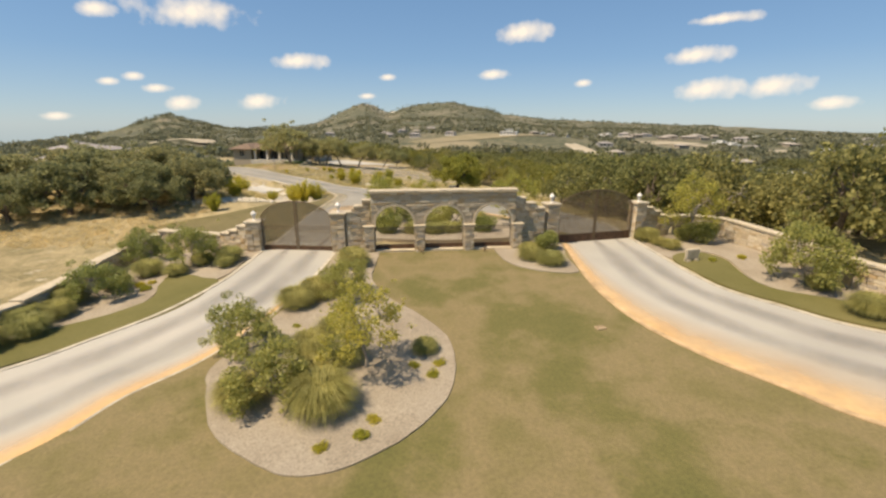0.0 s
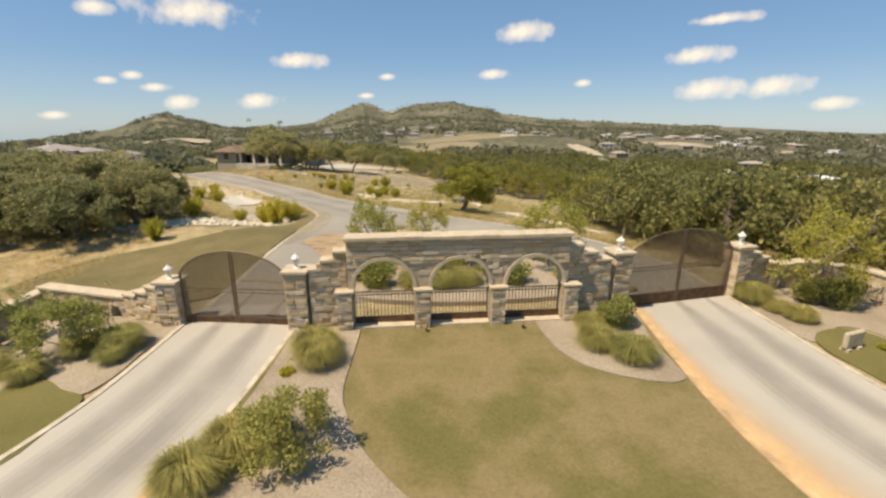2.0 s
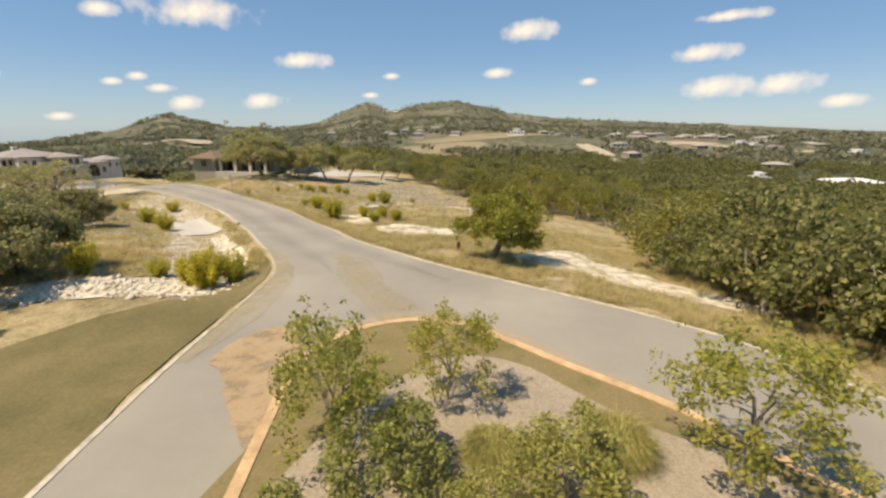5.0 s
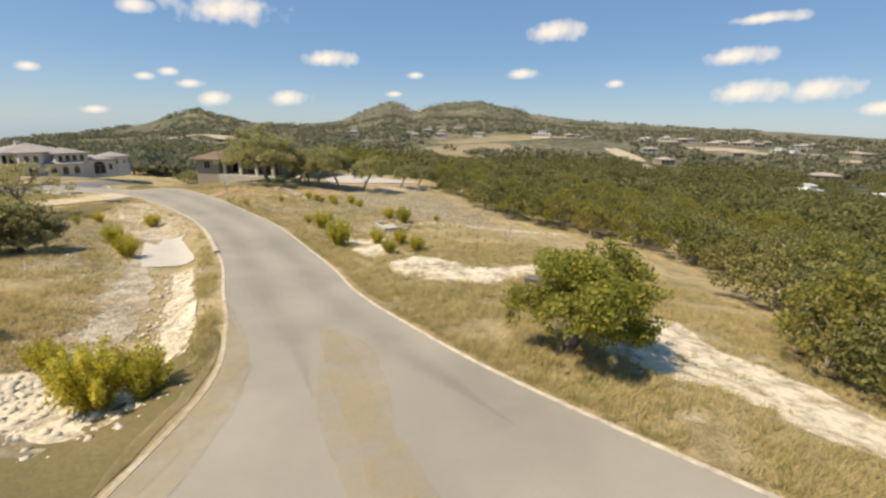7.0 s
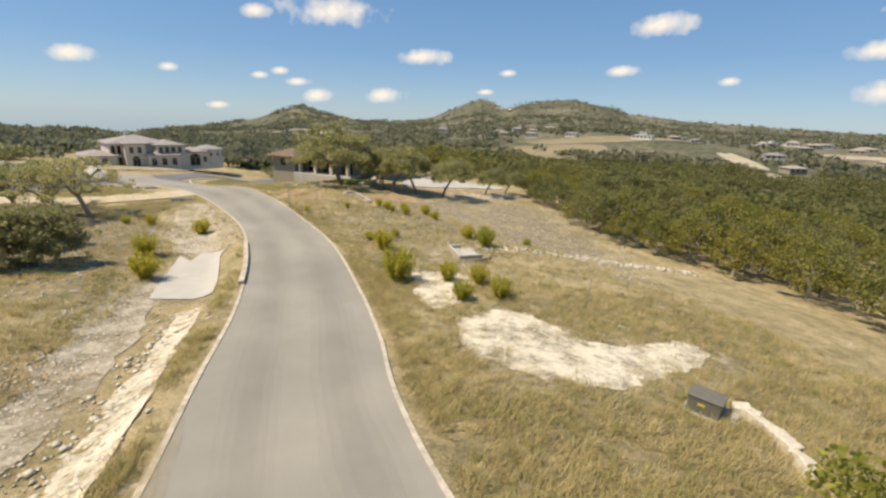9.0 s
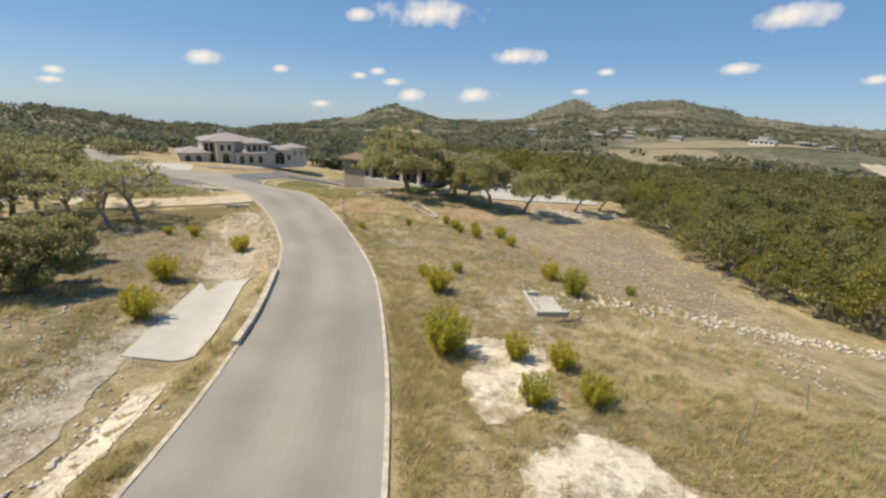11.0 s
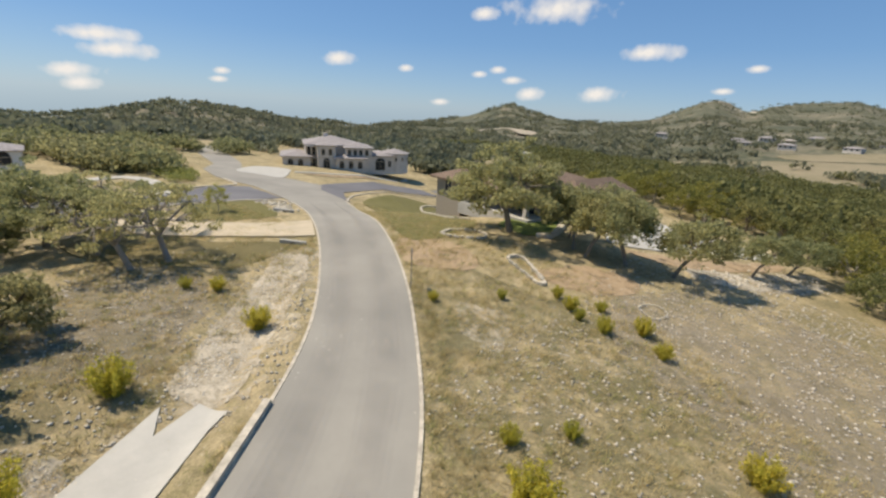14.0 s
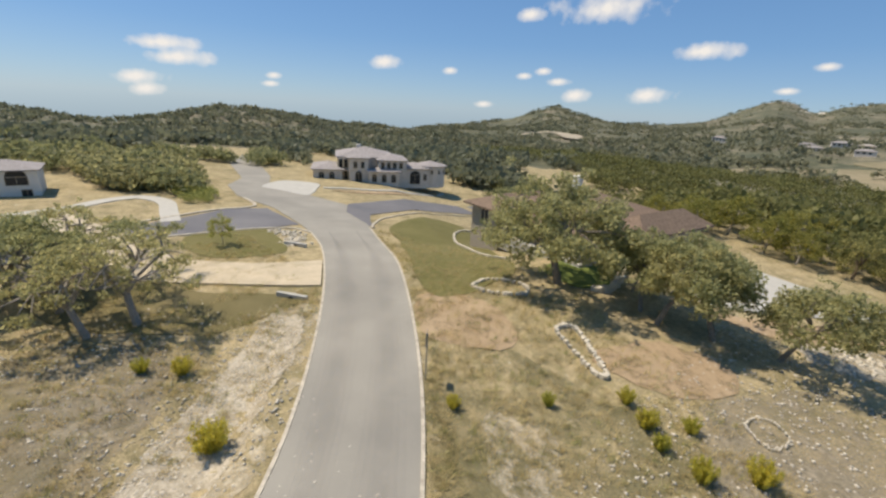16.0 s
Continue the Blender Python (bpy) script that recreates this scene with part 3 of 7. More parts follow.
def dust_strip(line, reach, side, label):
    """Dust lying on a lane, thick at its edge and thinning inward; reach runs along the line."""
    pts = curved(line, per=8)
    bm = bmesh.new()
    uv = bm.loops.layers.uv.new("uv")
    rows_ = []
    for i, (x, y) in enumerate(pts):
        a, b = pts[max(0, i - 1)], pts[min(len(pts) - 1, i + 1)]
        d = Vector((b[0] - a[0], b[1] - a[1])).normalized()
        u = i / (len(pts) - 1) * (len(reach) - 1)
        k = min(int(u), len(reach) - 2)
        wide = reach[k] + (reach[k + 1] - reach[k]) * (u - k)
        row = []
        for q in range(6):
            px, py = x + side * d.y * wide * q / 5, y - side * d.x * wide * q / 5
            row.append(bm.verts.new((px, py, ground(px, py) + 0.105)))
        rows_.append(row)
    for r0, r1 in zip(rows_, rows_[1:]):
        for q in range(5):
            f = bm.faces.new((r0[q], r0[q + 1], r1[q + 1], r1[q]))
            for l, t_ in zip(f.loops, (q, q + 1, q + 1, q)):
                l[uv].uv = (t_ / 5, 0)
    ob = part("orange_dust", bm, M_DUSTFADE)
    tagged(ob, label, "dust", kind="structure")


dust_strip(R_IN[1:10], (3.6, 3.4, 3.1, 2.8, 2.4, 2.0, 1.5, 0.9, 0.4), 1, "orange dust fading from the lane edge")
dust_strip(L_IN[1:8], (1.7, 1.6, 1.4, 1.0, 0.7, 0.5, 0.3), -1, "orange dust fading from the lane edge")
patch("orange_dust", [(-5.9, 39.3), (-6.9, 41), (-8.0, 42.6), (-9.0, 44.2), (-8.0, 46.4), (-6.2, 45.4), (-5.8, 42)], 0.105, M_BROWN, 0.6, 0.3, "brown dirt washed over the road", "dust")

SMEAR = [(-8.2, 57.6, 0.3), (-7.1, 55.8, 0.75), (-6.1, 53.6, 0.9), (-5.1, 51.2, 0.8), (-4.1, 49.0, 0.75), (-3.0, 47.0, 0.9), (-2.2, 45.6, 0.5)]
EDGE_SILT = [(-10.0, 44.0, 0.2), (-9.9, 47.0, 0.6), (-9.9, 50.0, 0.8), (-10.1, 53.0, 0.7), (-11.6, 56.2, 0.4), (-14.2, 60.2, 0.1)]
for k in range(2):
    w_ = 1.2 - 0.55 * k
    for n_, line in enumerate((SMEAR, EDGE_SILT)):
        sway = [0.22 * math.sin(k * 2.1 + q * 1.7) for q in range(len(line))]
        patch("silt_smear", [(x - h * w_ + s, y - 0.3 * h * w_) for (x, y, h), s in zip(line, sway)] + [(x + h * w_ + s, y + 0.3 * h * w_) for (x, y, h), s in zip(line, sway)][::-1], 0.112 + 0.004 * k, M_SMEAR, 0.5, 0.14,
              "faint ochre silt smeared over the asphalt", "dust")
TIP = curved(ISLAND[2:9], per=4)
for grow, up in ((0.9, 0.104), (0.5, 0.108)):
    cx, cy = -2.0, 43.0
    patch("silt_smear", TIP + [(x + (x - cx) / math.hypot(x - cx, y - cy) * grow, y + (y - cy) / math.hypot(x - cx, y - cy) * grow) for x, y in TIP][::-1], up, M_ORANGE, 0.5, 0.08, "orange dust washed against the island kerb", "dust", round_it=False)
PAD = [(-27.2, 117.5), (-29.4, 124), (-28.4, 133), (-24, 133), (-19, 132.5), (-14.5, 133.5), (-13.4, 130.6), (-18, 126.0), (-22.6, 120.4)]
# lawns and planted beds
patch("lawn", [(-40, 4)] + [(x + 0.06, y - 0.06) for x, y in L_IN[:-1]] + [(0, 32.3)] + [(x - 0.06, y - 0.06) for x, y in R_IN[:-1]][::-1] + [(40, 6), (40, -26), (-40, -26)], 0.10, M_LAWN, 0.9,
      label="closely mown lawn, green with worn straw patches", category="lawn", round_it=False)
patch("lawn", [(-10.5, 25.0), (-12.2, 23.0), (-14.2, 21.2), (-18.2, 19.1), (-26, 15.9), (-26, 18), (-19.4, 21), (-15.2, 23.6), (-13.2, 25.0), (-12.4, 26.2), (-13.2, 28.2), (-13.2, 29.4), (-11.4, 28.6), (-10.2, 27.8)], 0.08, M_GREEN, 0.7, 0.1, "green strip of lawn beside the entrance lane", "lawn")
patch("lawn", [(12.7, 31.0), (13.3, 27.4), (14.8, 25.2), (16.6, 23.1), (20.8, 20.7), (28, 17.8), (28, 20), (21, 22.8), (16.9, 25.6), (15.0, 27.6), (15.4, 31.0), (14.4, 32.0)], 0.08, M_GREEN, 0.7, 0.1, "green strip of lawn beside the exit lane", "lawn")
patch("planting_bed", [(-6.8, 20.8), (-6.4, 19.4), (-5.4, 17.8), (-4.2, 16.9), (-2.9, 16.4), (-1.7, 16.7), (-0.5, 17.6), (0.5, 19.1), (0.8, 20.8), (0.5, 22.6), (-0.6, 24.3), (-2.1, 26.0), (-2.9, 27.7), (-3.1, 29.3), (-3.3, 32.0), (-5.3, 32.0), (-5.5, 28.2), (-6.0, 24.6)], 0.14, M_MULCH, 0.6, 0.05, "gravel-mulched planting bed with rounded edge", "planting bed")
patch("planting_bed", [(3.4, 33.0), (3.5, 30.9), (4.2, 29.6), (5.4, 28.9), (7.0, 28.8), (7.0, 31), (7.3, 33.6), (5.4, 33.3)], 0.14, M_MULCH, 0.6, 0.05, "gravel-mulched planting bed beside the lane", "planting bed")
patch("planting_bed", [(-13.4, 29.6), (-12.5, 26.2), (-13.4, 24.9), (-15.2, 23.6), (-19, 21.0), (-25, 17.8), (-25, 19.5), (-17.2, 23.8), (-16.9, 28), (-17.4, 33.6), (-10.6, 32.8), (-10.2, 30.4), (-10.6, 28.2)], 0.06, M_MULCH, 0.7, 0.05, "gravel bed along the low stone wall", "planting bed")
patch("planting_bed", [(12.6, 34.9), (12.6, 31.2), (14.6, 32.2), (15.6, 31.2), (15.1, 27.6), (17.0, 25.4), (21, 22.8), (27, 20), (26, 21), (19.2, 25.6), (18.4, 29), (18.0, 35.4), (14.2, 36.0)], 0.06, M_MULCH, 0.7, 0.05, "gravel bed along the low stone wall", "planting bed")
patch("island_lawn", ISLAND, 0.17, M_LAWN, 0.7, label="raised triangular lawn island between the lanes", category="lawn")
patch("planting_bed", [(-5.0, 35.2), (-4.9, 38.6), (-3.4, 41.6), (-1.4, 43.8), (1.0, 43.5), (3.3, 41.0), (5.5, 39.3), (7.0, 37.3), (6.9, 35.4), (0.0, 34.1)], 0.21, M_MULCH, 0.6, 0.05, "gravel bed on the lawn island", "planting bed")
patch("lawn", [(-10.3, 35.1), (-10.6, 42.3), (-10.6, 48), (-10.9, 53.0), (-12.6, 57.0), (-13.6, 55.6), (-13.4, 51.4), (-15.6, 47.6), (-18.0, 44.4), (-21.5, 42.0), (-22.4, 38.4), (-17.6, 35.3)], 0.05, M_SHADELAWN, 0.7, 0.1, "dull green mown verge sloping from the lane", "lawn")
patch("lawn", [(-48.2, 105.4), (-55.4, 110.2), (-62.4, 114.2), (-66.4, 123), (-64, 129), (-55, 124), (-46, 115.4), (-38.8, 109.8), (-37.6, 105), (-37.4, 101.6), (-39.8, 100.1)], 0.07, M_GREEN, 0.9, 0.1, "green front lawn beside the road", "lawn")
patch("lawn", [(-37.2, 111.6), (-33.7, 110.3), (-32.0, 113.0), (-32.6, 117.4), (-35.2, 120.6), (-37.4, 116.6)], 0.09, M_LUSH, 0.8, 0.1, "bright green lawn by the bungalow", "lawn")
patch("lawn", [(-66, 91), (-67, 98.2), (-60.5, 98.4), (-56, 96.4), (-58.8, 90.6)], 0.05, M_GREEN, 0.8, 0.1, "olive lawn beside the side road", "lawn")
patch("lawn", [(-51.5, 87.5), (-46.6, 92.2), (-44.2, 91.6), (-45, 86), (-50, 80), (-58, 79), (-58, 85)], 0.05, M_SHADELAWN, 0.8, 0.15, "dull lawn under the oaks", "lawn")

# bare limestone, rubble and soil
M_DITCH = earthy("stony_ditch_soil", [(0.3, (0.46, 0.40, 0.295)), (0.55, (0.60, 0.535, 0.42)), (0.8, (0.52, 0.465, 0.36))], [(0.3, (0.58, 0.57, 0.52)), (0.6, (1.18, 1.16, 1.12))], 0.7, 4, 0.85, 1.0, dist=0.06)
worn(M_DITCH, 0.34, 0.60, 0.9, 0.85)
M_SCRUB = earthy("olive_scrub_grass", [(0.3, (0.17, 0.158, 0.08)), (0.55, (0.26, 0.232, 0.128)), (0.8, (0.33, 0.285, 0.175))], [(0.3, (0.5, 0.52, 0.46)), (0.6, (1.15, 1.13, 1.08))], 0.8, 5, 0.85, 0.9, dist=0.08)
worn(M_SCRUB, 0.42, 0.66, 0.38, 0.72)
patch("scrub_grass", [(-15.6, 77), (-11, 79), (-8, 86), (-13, 94), (-20, 99), (-28, 99), (-35, 96.6), (-27.4, 90), (-21, 83.6)], 0.03, M_SCRUB, 0.8, 1.7, "olive scrubby grass on the slope", "grass")
patch("scrub_grass", [(-25, 66), (-31, 73), (-37, 79), (-43, 83.4), (-48, 80), (-42, 71), (-33, 63)], 0.03, M_SCRUB, 0.8, 1.7, "olive scrubby grass above the ditch", "grass")
patch("scrub_grass", [(-4, 60), (-7, 66), (-9, 71), (-4, 78), (3, 80), (9, 74), (10, 66), (4, 62)], 0.025, M_SCRUB, 0.9, 1.7, "olive scrubby grass among straw", "grass")
M_FRINGE = earthy("thin_limestone_dust", [(0.3, (0.50, 0.43, 0.31)), (0.7, (0.64, 0.57, 0.43))], [(0.3, (0.74, 0.72, 0.66)), (0.6, (1.1, 1.1, 1.08))], 0.5, 5, 0.8, 0.8)
worn(M_FRINGE, 0.44, 0.66, 1.1, 0.8)


def fringe(outline, grow):
    """Thin pale dust spilling out round a bare patch."""
    cx, cy = sum(p[0] for p in outline) / len(outline), sum(p[1] for p in outline) / len(outline)
    out = []
    for x, y in outline:
        d = math.hypot(x - cx, y - cy)
        out.append((x + (x - cx) / d * grow, y + (y - cy) / d * grow))
    patch("caliche", out, 0.035, M_FRINGE, 0.6, 0.8, "thin pale dust among dry grass", "dirt")


fringe([(-8.1, 71.8), (-6.3, 74.4), (-3.4, 72.8), (0.2, 72.2), (2.6, 73.6), (3.4, 72.0), (1.8, 69.5), (-1.6, 66.9), (-4.5, 66.8), (-7.4, 69.3)], 1.1)
fringe([(3.0, 58.4), (5.4, 61.4), (8.4, 63.4), (10.6, 57.1), (14.5, 51.2), (13.2, 49.6), (7.8, 53.3), (4.0, 56.0)], 1.2)
fringe([(-29.6, 79.6), (-35.0, 85.4), (-41.4, 91.2), (-43.6, 91.4), (-38.8, 85.4), (-32.4, 79.0)], 1.4)
fringe([(-41.6, 79.0), (-41.0, 81.4), (-38.4, 81.0), (-38.0, 79.0)], 0.6)
fringe([(-27.8, 93.2), (-27.0, 94.2), (-25.2, 93.8), (-24.0, 91.4), (-24.9, 90.6)], 0.6)
fringe([(-12.9, 86.2), (-14.0, 82.0), (-12.0, 78.0), (-10.0, 80.0), (-9.6, 83.0)], 0.6)
patch("caliche", [(-8.1, 71.8), (-6.3, 74.4), (-4.8, 74.2), (-3.4, 72.8), (-1.9, 71.7), (0.2, 72.2), (2.6, 73.6), (3.4, 72.0), (1.8, 69.5), (0.3, 68.4), (-1.6, 66.9), (-3.1, 66.8), (-4.5, 66.8), (-6.2, 67.6), (-7.4, 69.3)], 0.05, M_CALICHE, 0.6, 0.5, "bare pale limestone dirt in dry grass", "dirt")
patch("caliche", [(3.0, 58.4), (5.4, 61.4), (8.4, 63.4), (8.9, 59.8), (10.6, 57.1), (11.3, 54.6), (14.5, 51.2), (13.2, 49.6), (9.9, 51.6), (7.8, 53.3), (6.2, 55.3), (4.0, 56.0)], 0.05, M_CALICHE, 0.6, 0.5, "bare pale limestone track under the oak", "dirt")
patch("caliche", [(-12.5, 78.5), (-9.6, 79.5), (-8.6, 75.6), (-9.6, 72.6), (-11.2, 74.0), (-12.0, 76)], 0.05, M_CALICHE, 0.6, 0.6, "bare pale limestone dirt in dry grass", "dirt")
patch("caliche", [(-13.2, 55.6), (-14.0, 57.6), (-15.2, 59.6), (-16.9, 62.0), (-18.9, 64.9), (-21.4, 68.7), (-22.3, 68.2), (-20.3, 65.2), (-18.3, 61.8), (-16.6, 59.2), (-15.6, 57.4), (-14.6, 55.4)], 0.05, M_CALICHE, 0.5, 0.35, "white limestone washed along the road ditch", "dirt")
patch("caliche", [(-29.6, 79.6), (-34.8, 85.0), (-41.0, 91.0), (-44.6, 91.2), (-40.0, 85.4), (-33.6, 79.0), (-31.4, 78.2)], 0.05, M_DITCH, 0.5, 0.4, "white limestone washed along the road ditch", "dirt")
patch("rubble", [(-15.8, 50.6), (-17.6, 53.6), (-20.2, 58.6), (-22.8, 62.8), (-27, 68.4), (-30.6, 73.6), (-28.2, 73.2), (-24.4, 68.6), (-21.6, 65.2), (-18.4, 60.6), (-16.8, 56.6), (-14.4, 52.6), (-13.0, 51.2), (-13.2, 49.6)], 0.05, M_RUBBLE, 0.6, 0.4, "broken limestone rubble beside the ditch", "rubble")
patch("rubble", [(-20, 98), (-12, 92), (-5, 90), (1, 96), (-4, 108), (-14, 112), (-21, 106)], 0.04, M_STONY, 0.9, 1.0, "stony cleared ground sloping to the wood", "rubble")
patch("rubble", [(-36, 74), (-34, 78), (-40, 83), (-46, 84), (-47, 78), (-42, 73)], 0.04, M_STONY, 0.9, 0.9, "stony ground with dry grass under the trees", "rubble")
patch("rubble", [(-12.9, 50.6), (-12.8, 53.0), (-15.0, 53.8), (-18.0, 54.0), (-23.0, 51.0), (-25.0, 48.4), (-20.4, 48.8), (-16.0, 50.4)], 0.06, M_CALICHE, 0.6, 0.4, "heap of pale limestone rubble above the verge", "rubble")
patch("bare_soil", [(-39.6, 99.2), (-37.0, 101.6), (-33.6, 101.4), (-31.0, 99.4), (-32.5, 97.0), (-35.6, 96.0)], 0.06, M_BROWN, 0.7, 0.3, "bare brown soil beside the lawn", "dirt")
patch("bare_soil", [(-27.6, 101.6), (-27.0, 105), (-25.4, 108), (-22.0, 108.4), (-21.0, 105.6), (-23.2, 102.4)], 0.06, M_BROWN, 0.7, 0.4, "bare orange-brown soil below the oaks", "dirt")
patch("bare_soil", [(-25.2, 116.4), (-21.4, 119.4), (-17, 124.6), (-13.6, 129.2), (-12.8, 127.4), (-16.6, 120.6), (-21, 116.2)], 0.06, M_BROWN, 0.7, 0.3, "brown soil beside the parking court", "dirt")
patch("rubble", [(-19.6, 117.0), (-15.2, 121.6), (-11.2, 128.4), (-9.4, 127.6), (-10.2, 122.0), (-14.6, 116.4), (-17.9, 114.4)], 0.05, M_RUBBLE, 0.7, 0.6, "pale broken stone below the parking court", "rubble")
patch("far_lane", [(-15, 172.4), (-8, 170.8), (-1, 167.6), (5, 161.6), (3.4, 159.8), (-2.4, 165.4), (-9, 168.6), (-15, 169.8)], 0.1, M_DARKROAD, 1.0, label="grey lane curving through the wood", category="road")
patch("parking_court", PAD, 0.12, M_CONC, 0.9, label="bright concrete parking court", category="driveway")
patch("concrete_channel", [(-25.5, 69.4), (-22.4, 70.7), (-23.4, 72.2), (-26.2, 75.6), (-28.2, 78.0), (-28.6, 79.0), (-30.4, 78.6), (-29.6, 76.6), (-31.3, 77.4), (-29.0, 74.0)], 0.09, M_CONC, 0.5, label="pale concrete drainage apron in the ditch", category="drain", round_it=False)
patch("driveway", [(-46.0, 94.9), (-51.4, 98.1), (-54.3, 93.2), (-58.4, 89.0), (-63.5, 87.4), (-70, 86.6), (-82, 83), (-83, 79.6), (-70, 82.4), (-60, 83.6), (-56.6, 84.0), (-53.1, 87.6), (-48.7, 92.2)], 0.16, M_SANDY, 0.9, label="pale concrete driveway crossing the ditch", category="driveway", round_it=False)
patch("side_road", [(-66, 103.2), (-76, 103.6), (-76.8, 99), (-74.5, 94), (-72, 85), (-78, 84), (-66, 70), (-62, 72), (-68, 84), (-66.8, 92), (-65.6, 98.6)], 0.08, M_DARKROAD, 1.0, label="dark asphalt side road", category="road", round_it=False)
patch("side_road", [(-62, 111.5), (-66, 113.5), (-69.5, 116), (-72, 130), (-75.5, 147), (-74, 175), (-80, 178), (-82.4, 150), (-80, 132), (-77, 117), (-72, 113.5)], 0.08, M_DARKROAD, 1.0, label="dark asphalt side road", category="road", round_it=False)
patch("driveway", [(-85.6, 114.6), (-91.0, 112.6), (-95.4, 111.0), (-101.5, 117.6), (-97.0, 122.6), (-91.5, 119.6)], 0.09, M_CONC, 1.0, label="pale concrete forecourt in front of the villa", category="driveway")
patch("front_walk", [(-91.5, 121.0), (-88.2, 130.0), (-87.6, 138.0), (-89.4, 147.0), (-92.4, 154.0), (-93.2, 153.6), (-90.4, 146.6), (-88.8, 138.0), (-89.4, 130.2), (-92.6, 121.4)], 0.12, M_CONC, 0.8, label="narrow pale walk curving along the villa front", category="path", round_it=False)
patch("flower_bed", [(-88.6, 121.0), (-85.4, 126.0), (-84.4, 133.0), (-85.6, 137.0), (-86.8, 132.0), (-87.4, 127.0)], 0.10, M_BROWN, 0.8, 0.2, "bare brown flower bed before the villa", "planting bed")

ribbon("garden_path", [(-80, 70), (-83, 78), (-84.5, 83), (-88, 88), (-88.4, 91.6), (-84, 93.4), (-78, 92.4), (-73, 91.4)], 2.0, 0.10, 0.2, M_CONC, "pale concrete path curving to the white house", "path")
ribbon("kerb", L_IN, 0.17, 0.10, 0.3, M_KERB, "flush pale concrete ribbon kerb")
ribbon("kerb", L_OUT, 0.17, 0.10, 0.3, M_KERB, "flush pale concrete ribbon kerb")
ribbon("kerb", R_IN, 0.22, 0.13, 0.3, M_STAINED, "pale concrete kerb stained orange")
ribbon("kerb", R_OUT, 0.17, 0.10, 0.3, M_KERB, "flush pale concrete ribbon kerb")
ribbon("kerb", ISLAND, 0.30, 0.20, 0.35, M_STAINED, "raised concrete kerb round the island")
ribbon("kerb", LEFT_EDGE, 0.17, 0.10, 0.3, M_KERB, "flush pale concrete ribbon kerb")
ribbon("kerb", RIGHT_EDGE, 0.17, 0.10, 0.3, M_KERB, "flush pale concrete ribbon kerb")
ribbon("kerb", [(-62.5, 111.3), (-65.0, 113.6), (-67.6, 118), (-70.4, 130), (-74, 147)], 0.3, 0.12, 0.3, M_KERB, "pale concrete kerb at the junction")
ribbon("kerb", [(-62, 102.6), (-64.6, 101.6), (-65.4, 98.6), (-66.6, 92), (-67.6, 84)], 0.3, 0.12, 0.3, M_KERB, "pale concrete kerb at the junction")
ribbon("kerb", [(-84, 103.6), (-79, 103.2), (-77, 101), (-76.4, 96), (-74, 88)], 0.4, 0.14, 0.3, M_KERB, "pale concrete kerb at the junction")
ribbon("barrier_kerb", [(-21.4, 71.9), (-24.3, 76.0), (-27.6, 80.2)], 0.3, 0.30, 0.5, M_KERB, "raised concrete kerb above the drainage apron")


# ---- plants ----
def leaves(rng, blobs, count, size, long=1.6, flat=0.0, hang=0.0):
    """Many small leaves gathered into blobs (centre, reach across, reach up)."""
    blobs = np.array(blobs, float)
    weight = blobs[:, 3] ** 2 * blobs[:, 4]
    which = rng.choice(len(blobs), count, p=weight / weight.sum())
    d = rng.normal(size=(count, 3))
    d /= np.linalg.norm(d, axis=1)[:, None]
    d *= (rng.random(count) ** 0.42)[:, None]
    at = blobs[which, :3] + d * np.stack([blobs[which, 3], blobs[which, 3], blobs[which, 4]], 1)
    a = rng.normal(size=(count, 3))
    a[:, 2] *= 1 - flat
    a /= np.linalg.norm(a, axis=1)[:, None]
    b = np.cross(a, rng.normal(size=(count, 3)))
    b /= np.linalg.norm(b, axis=1)[:, None]
    s = size * (0.6 + 0.8 * rng.random(count))[:, None]
    a, b = a * s * long / 2, b * s / 2
    v = np.stack([at - a, at - a * 0.1 + b, at + a, at - a * 0.1 - b], 1).reshape(-1, 3)
    f = np.arange(count * 4).reshape(-1, 4)
    return v, f


def leaf_object(name, v, f, material, parent):
    me = bpy.data.meshes.new(name)
    me.vertices.add(len(v))
    me.vertices.foreach_set("co", np.ascontiguousarray(v, np.float32).ravel())
    k = f.shape[1]
    me.loops.add(f.size)
    me.loops.foreach_set("vertex_index", f.astype(np.int32).ravel())
    me.polygons.add(len(f))
    me.polygons.foreach_set("loop_start", np.arange(0, f.size, k, dtype=np.int32))
    me.update(calc_edges=True)
    me.validate()
    me.materials.append(material)
    ob = new(name, me)
    ob.parent = parent
    return ob


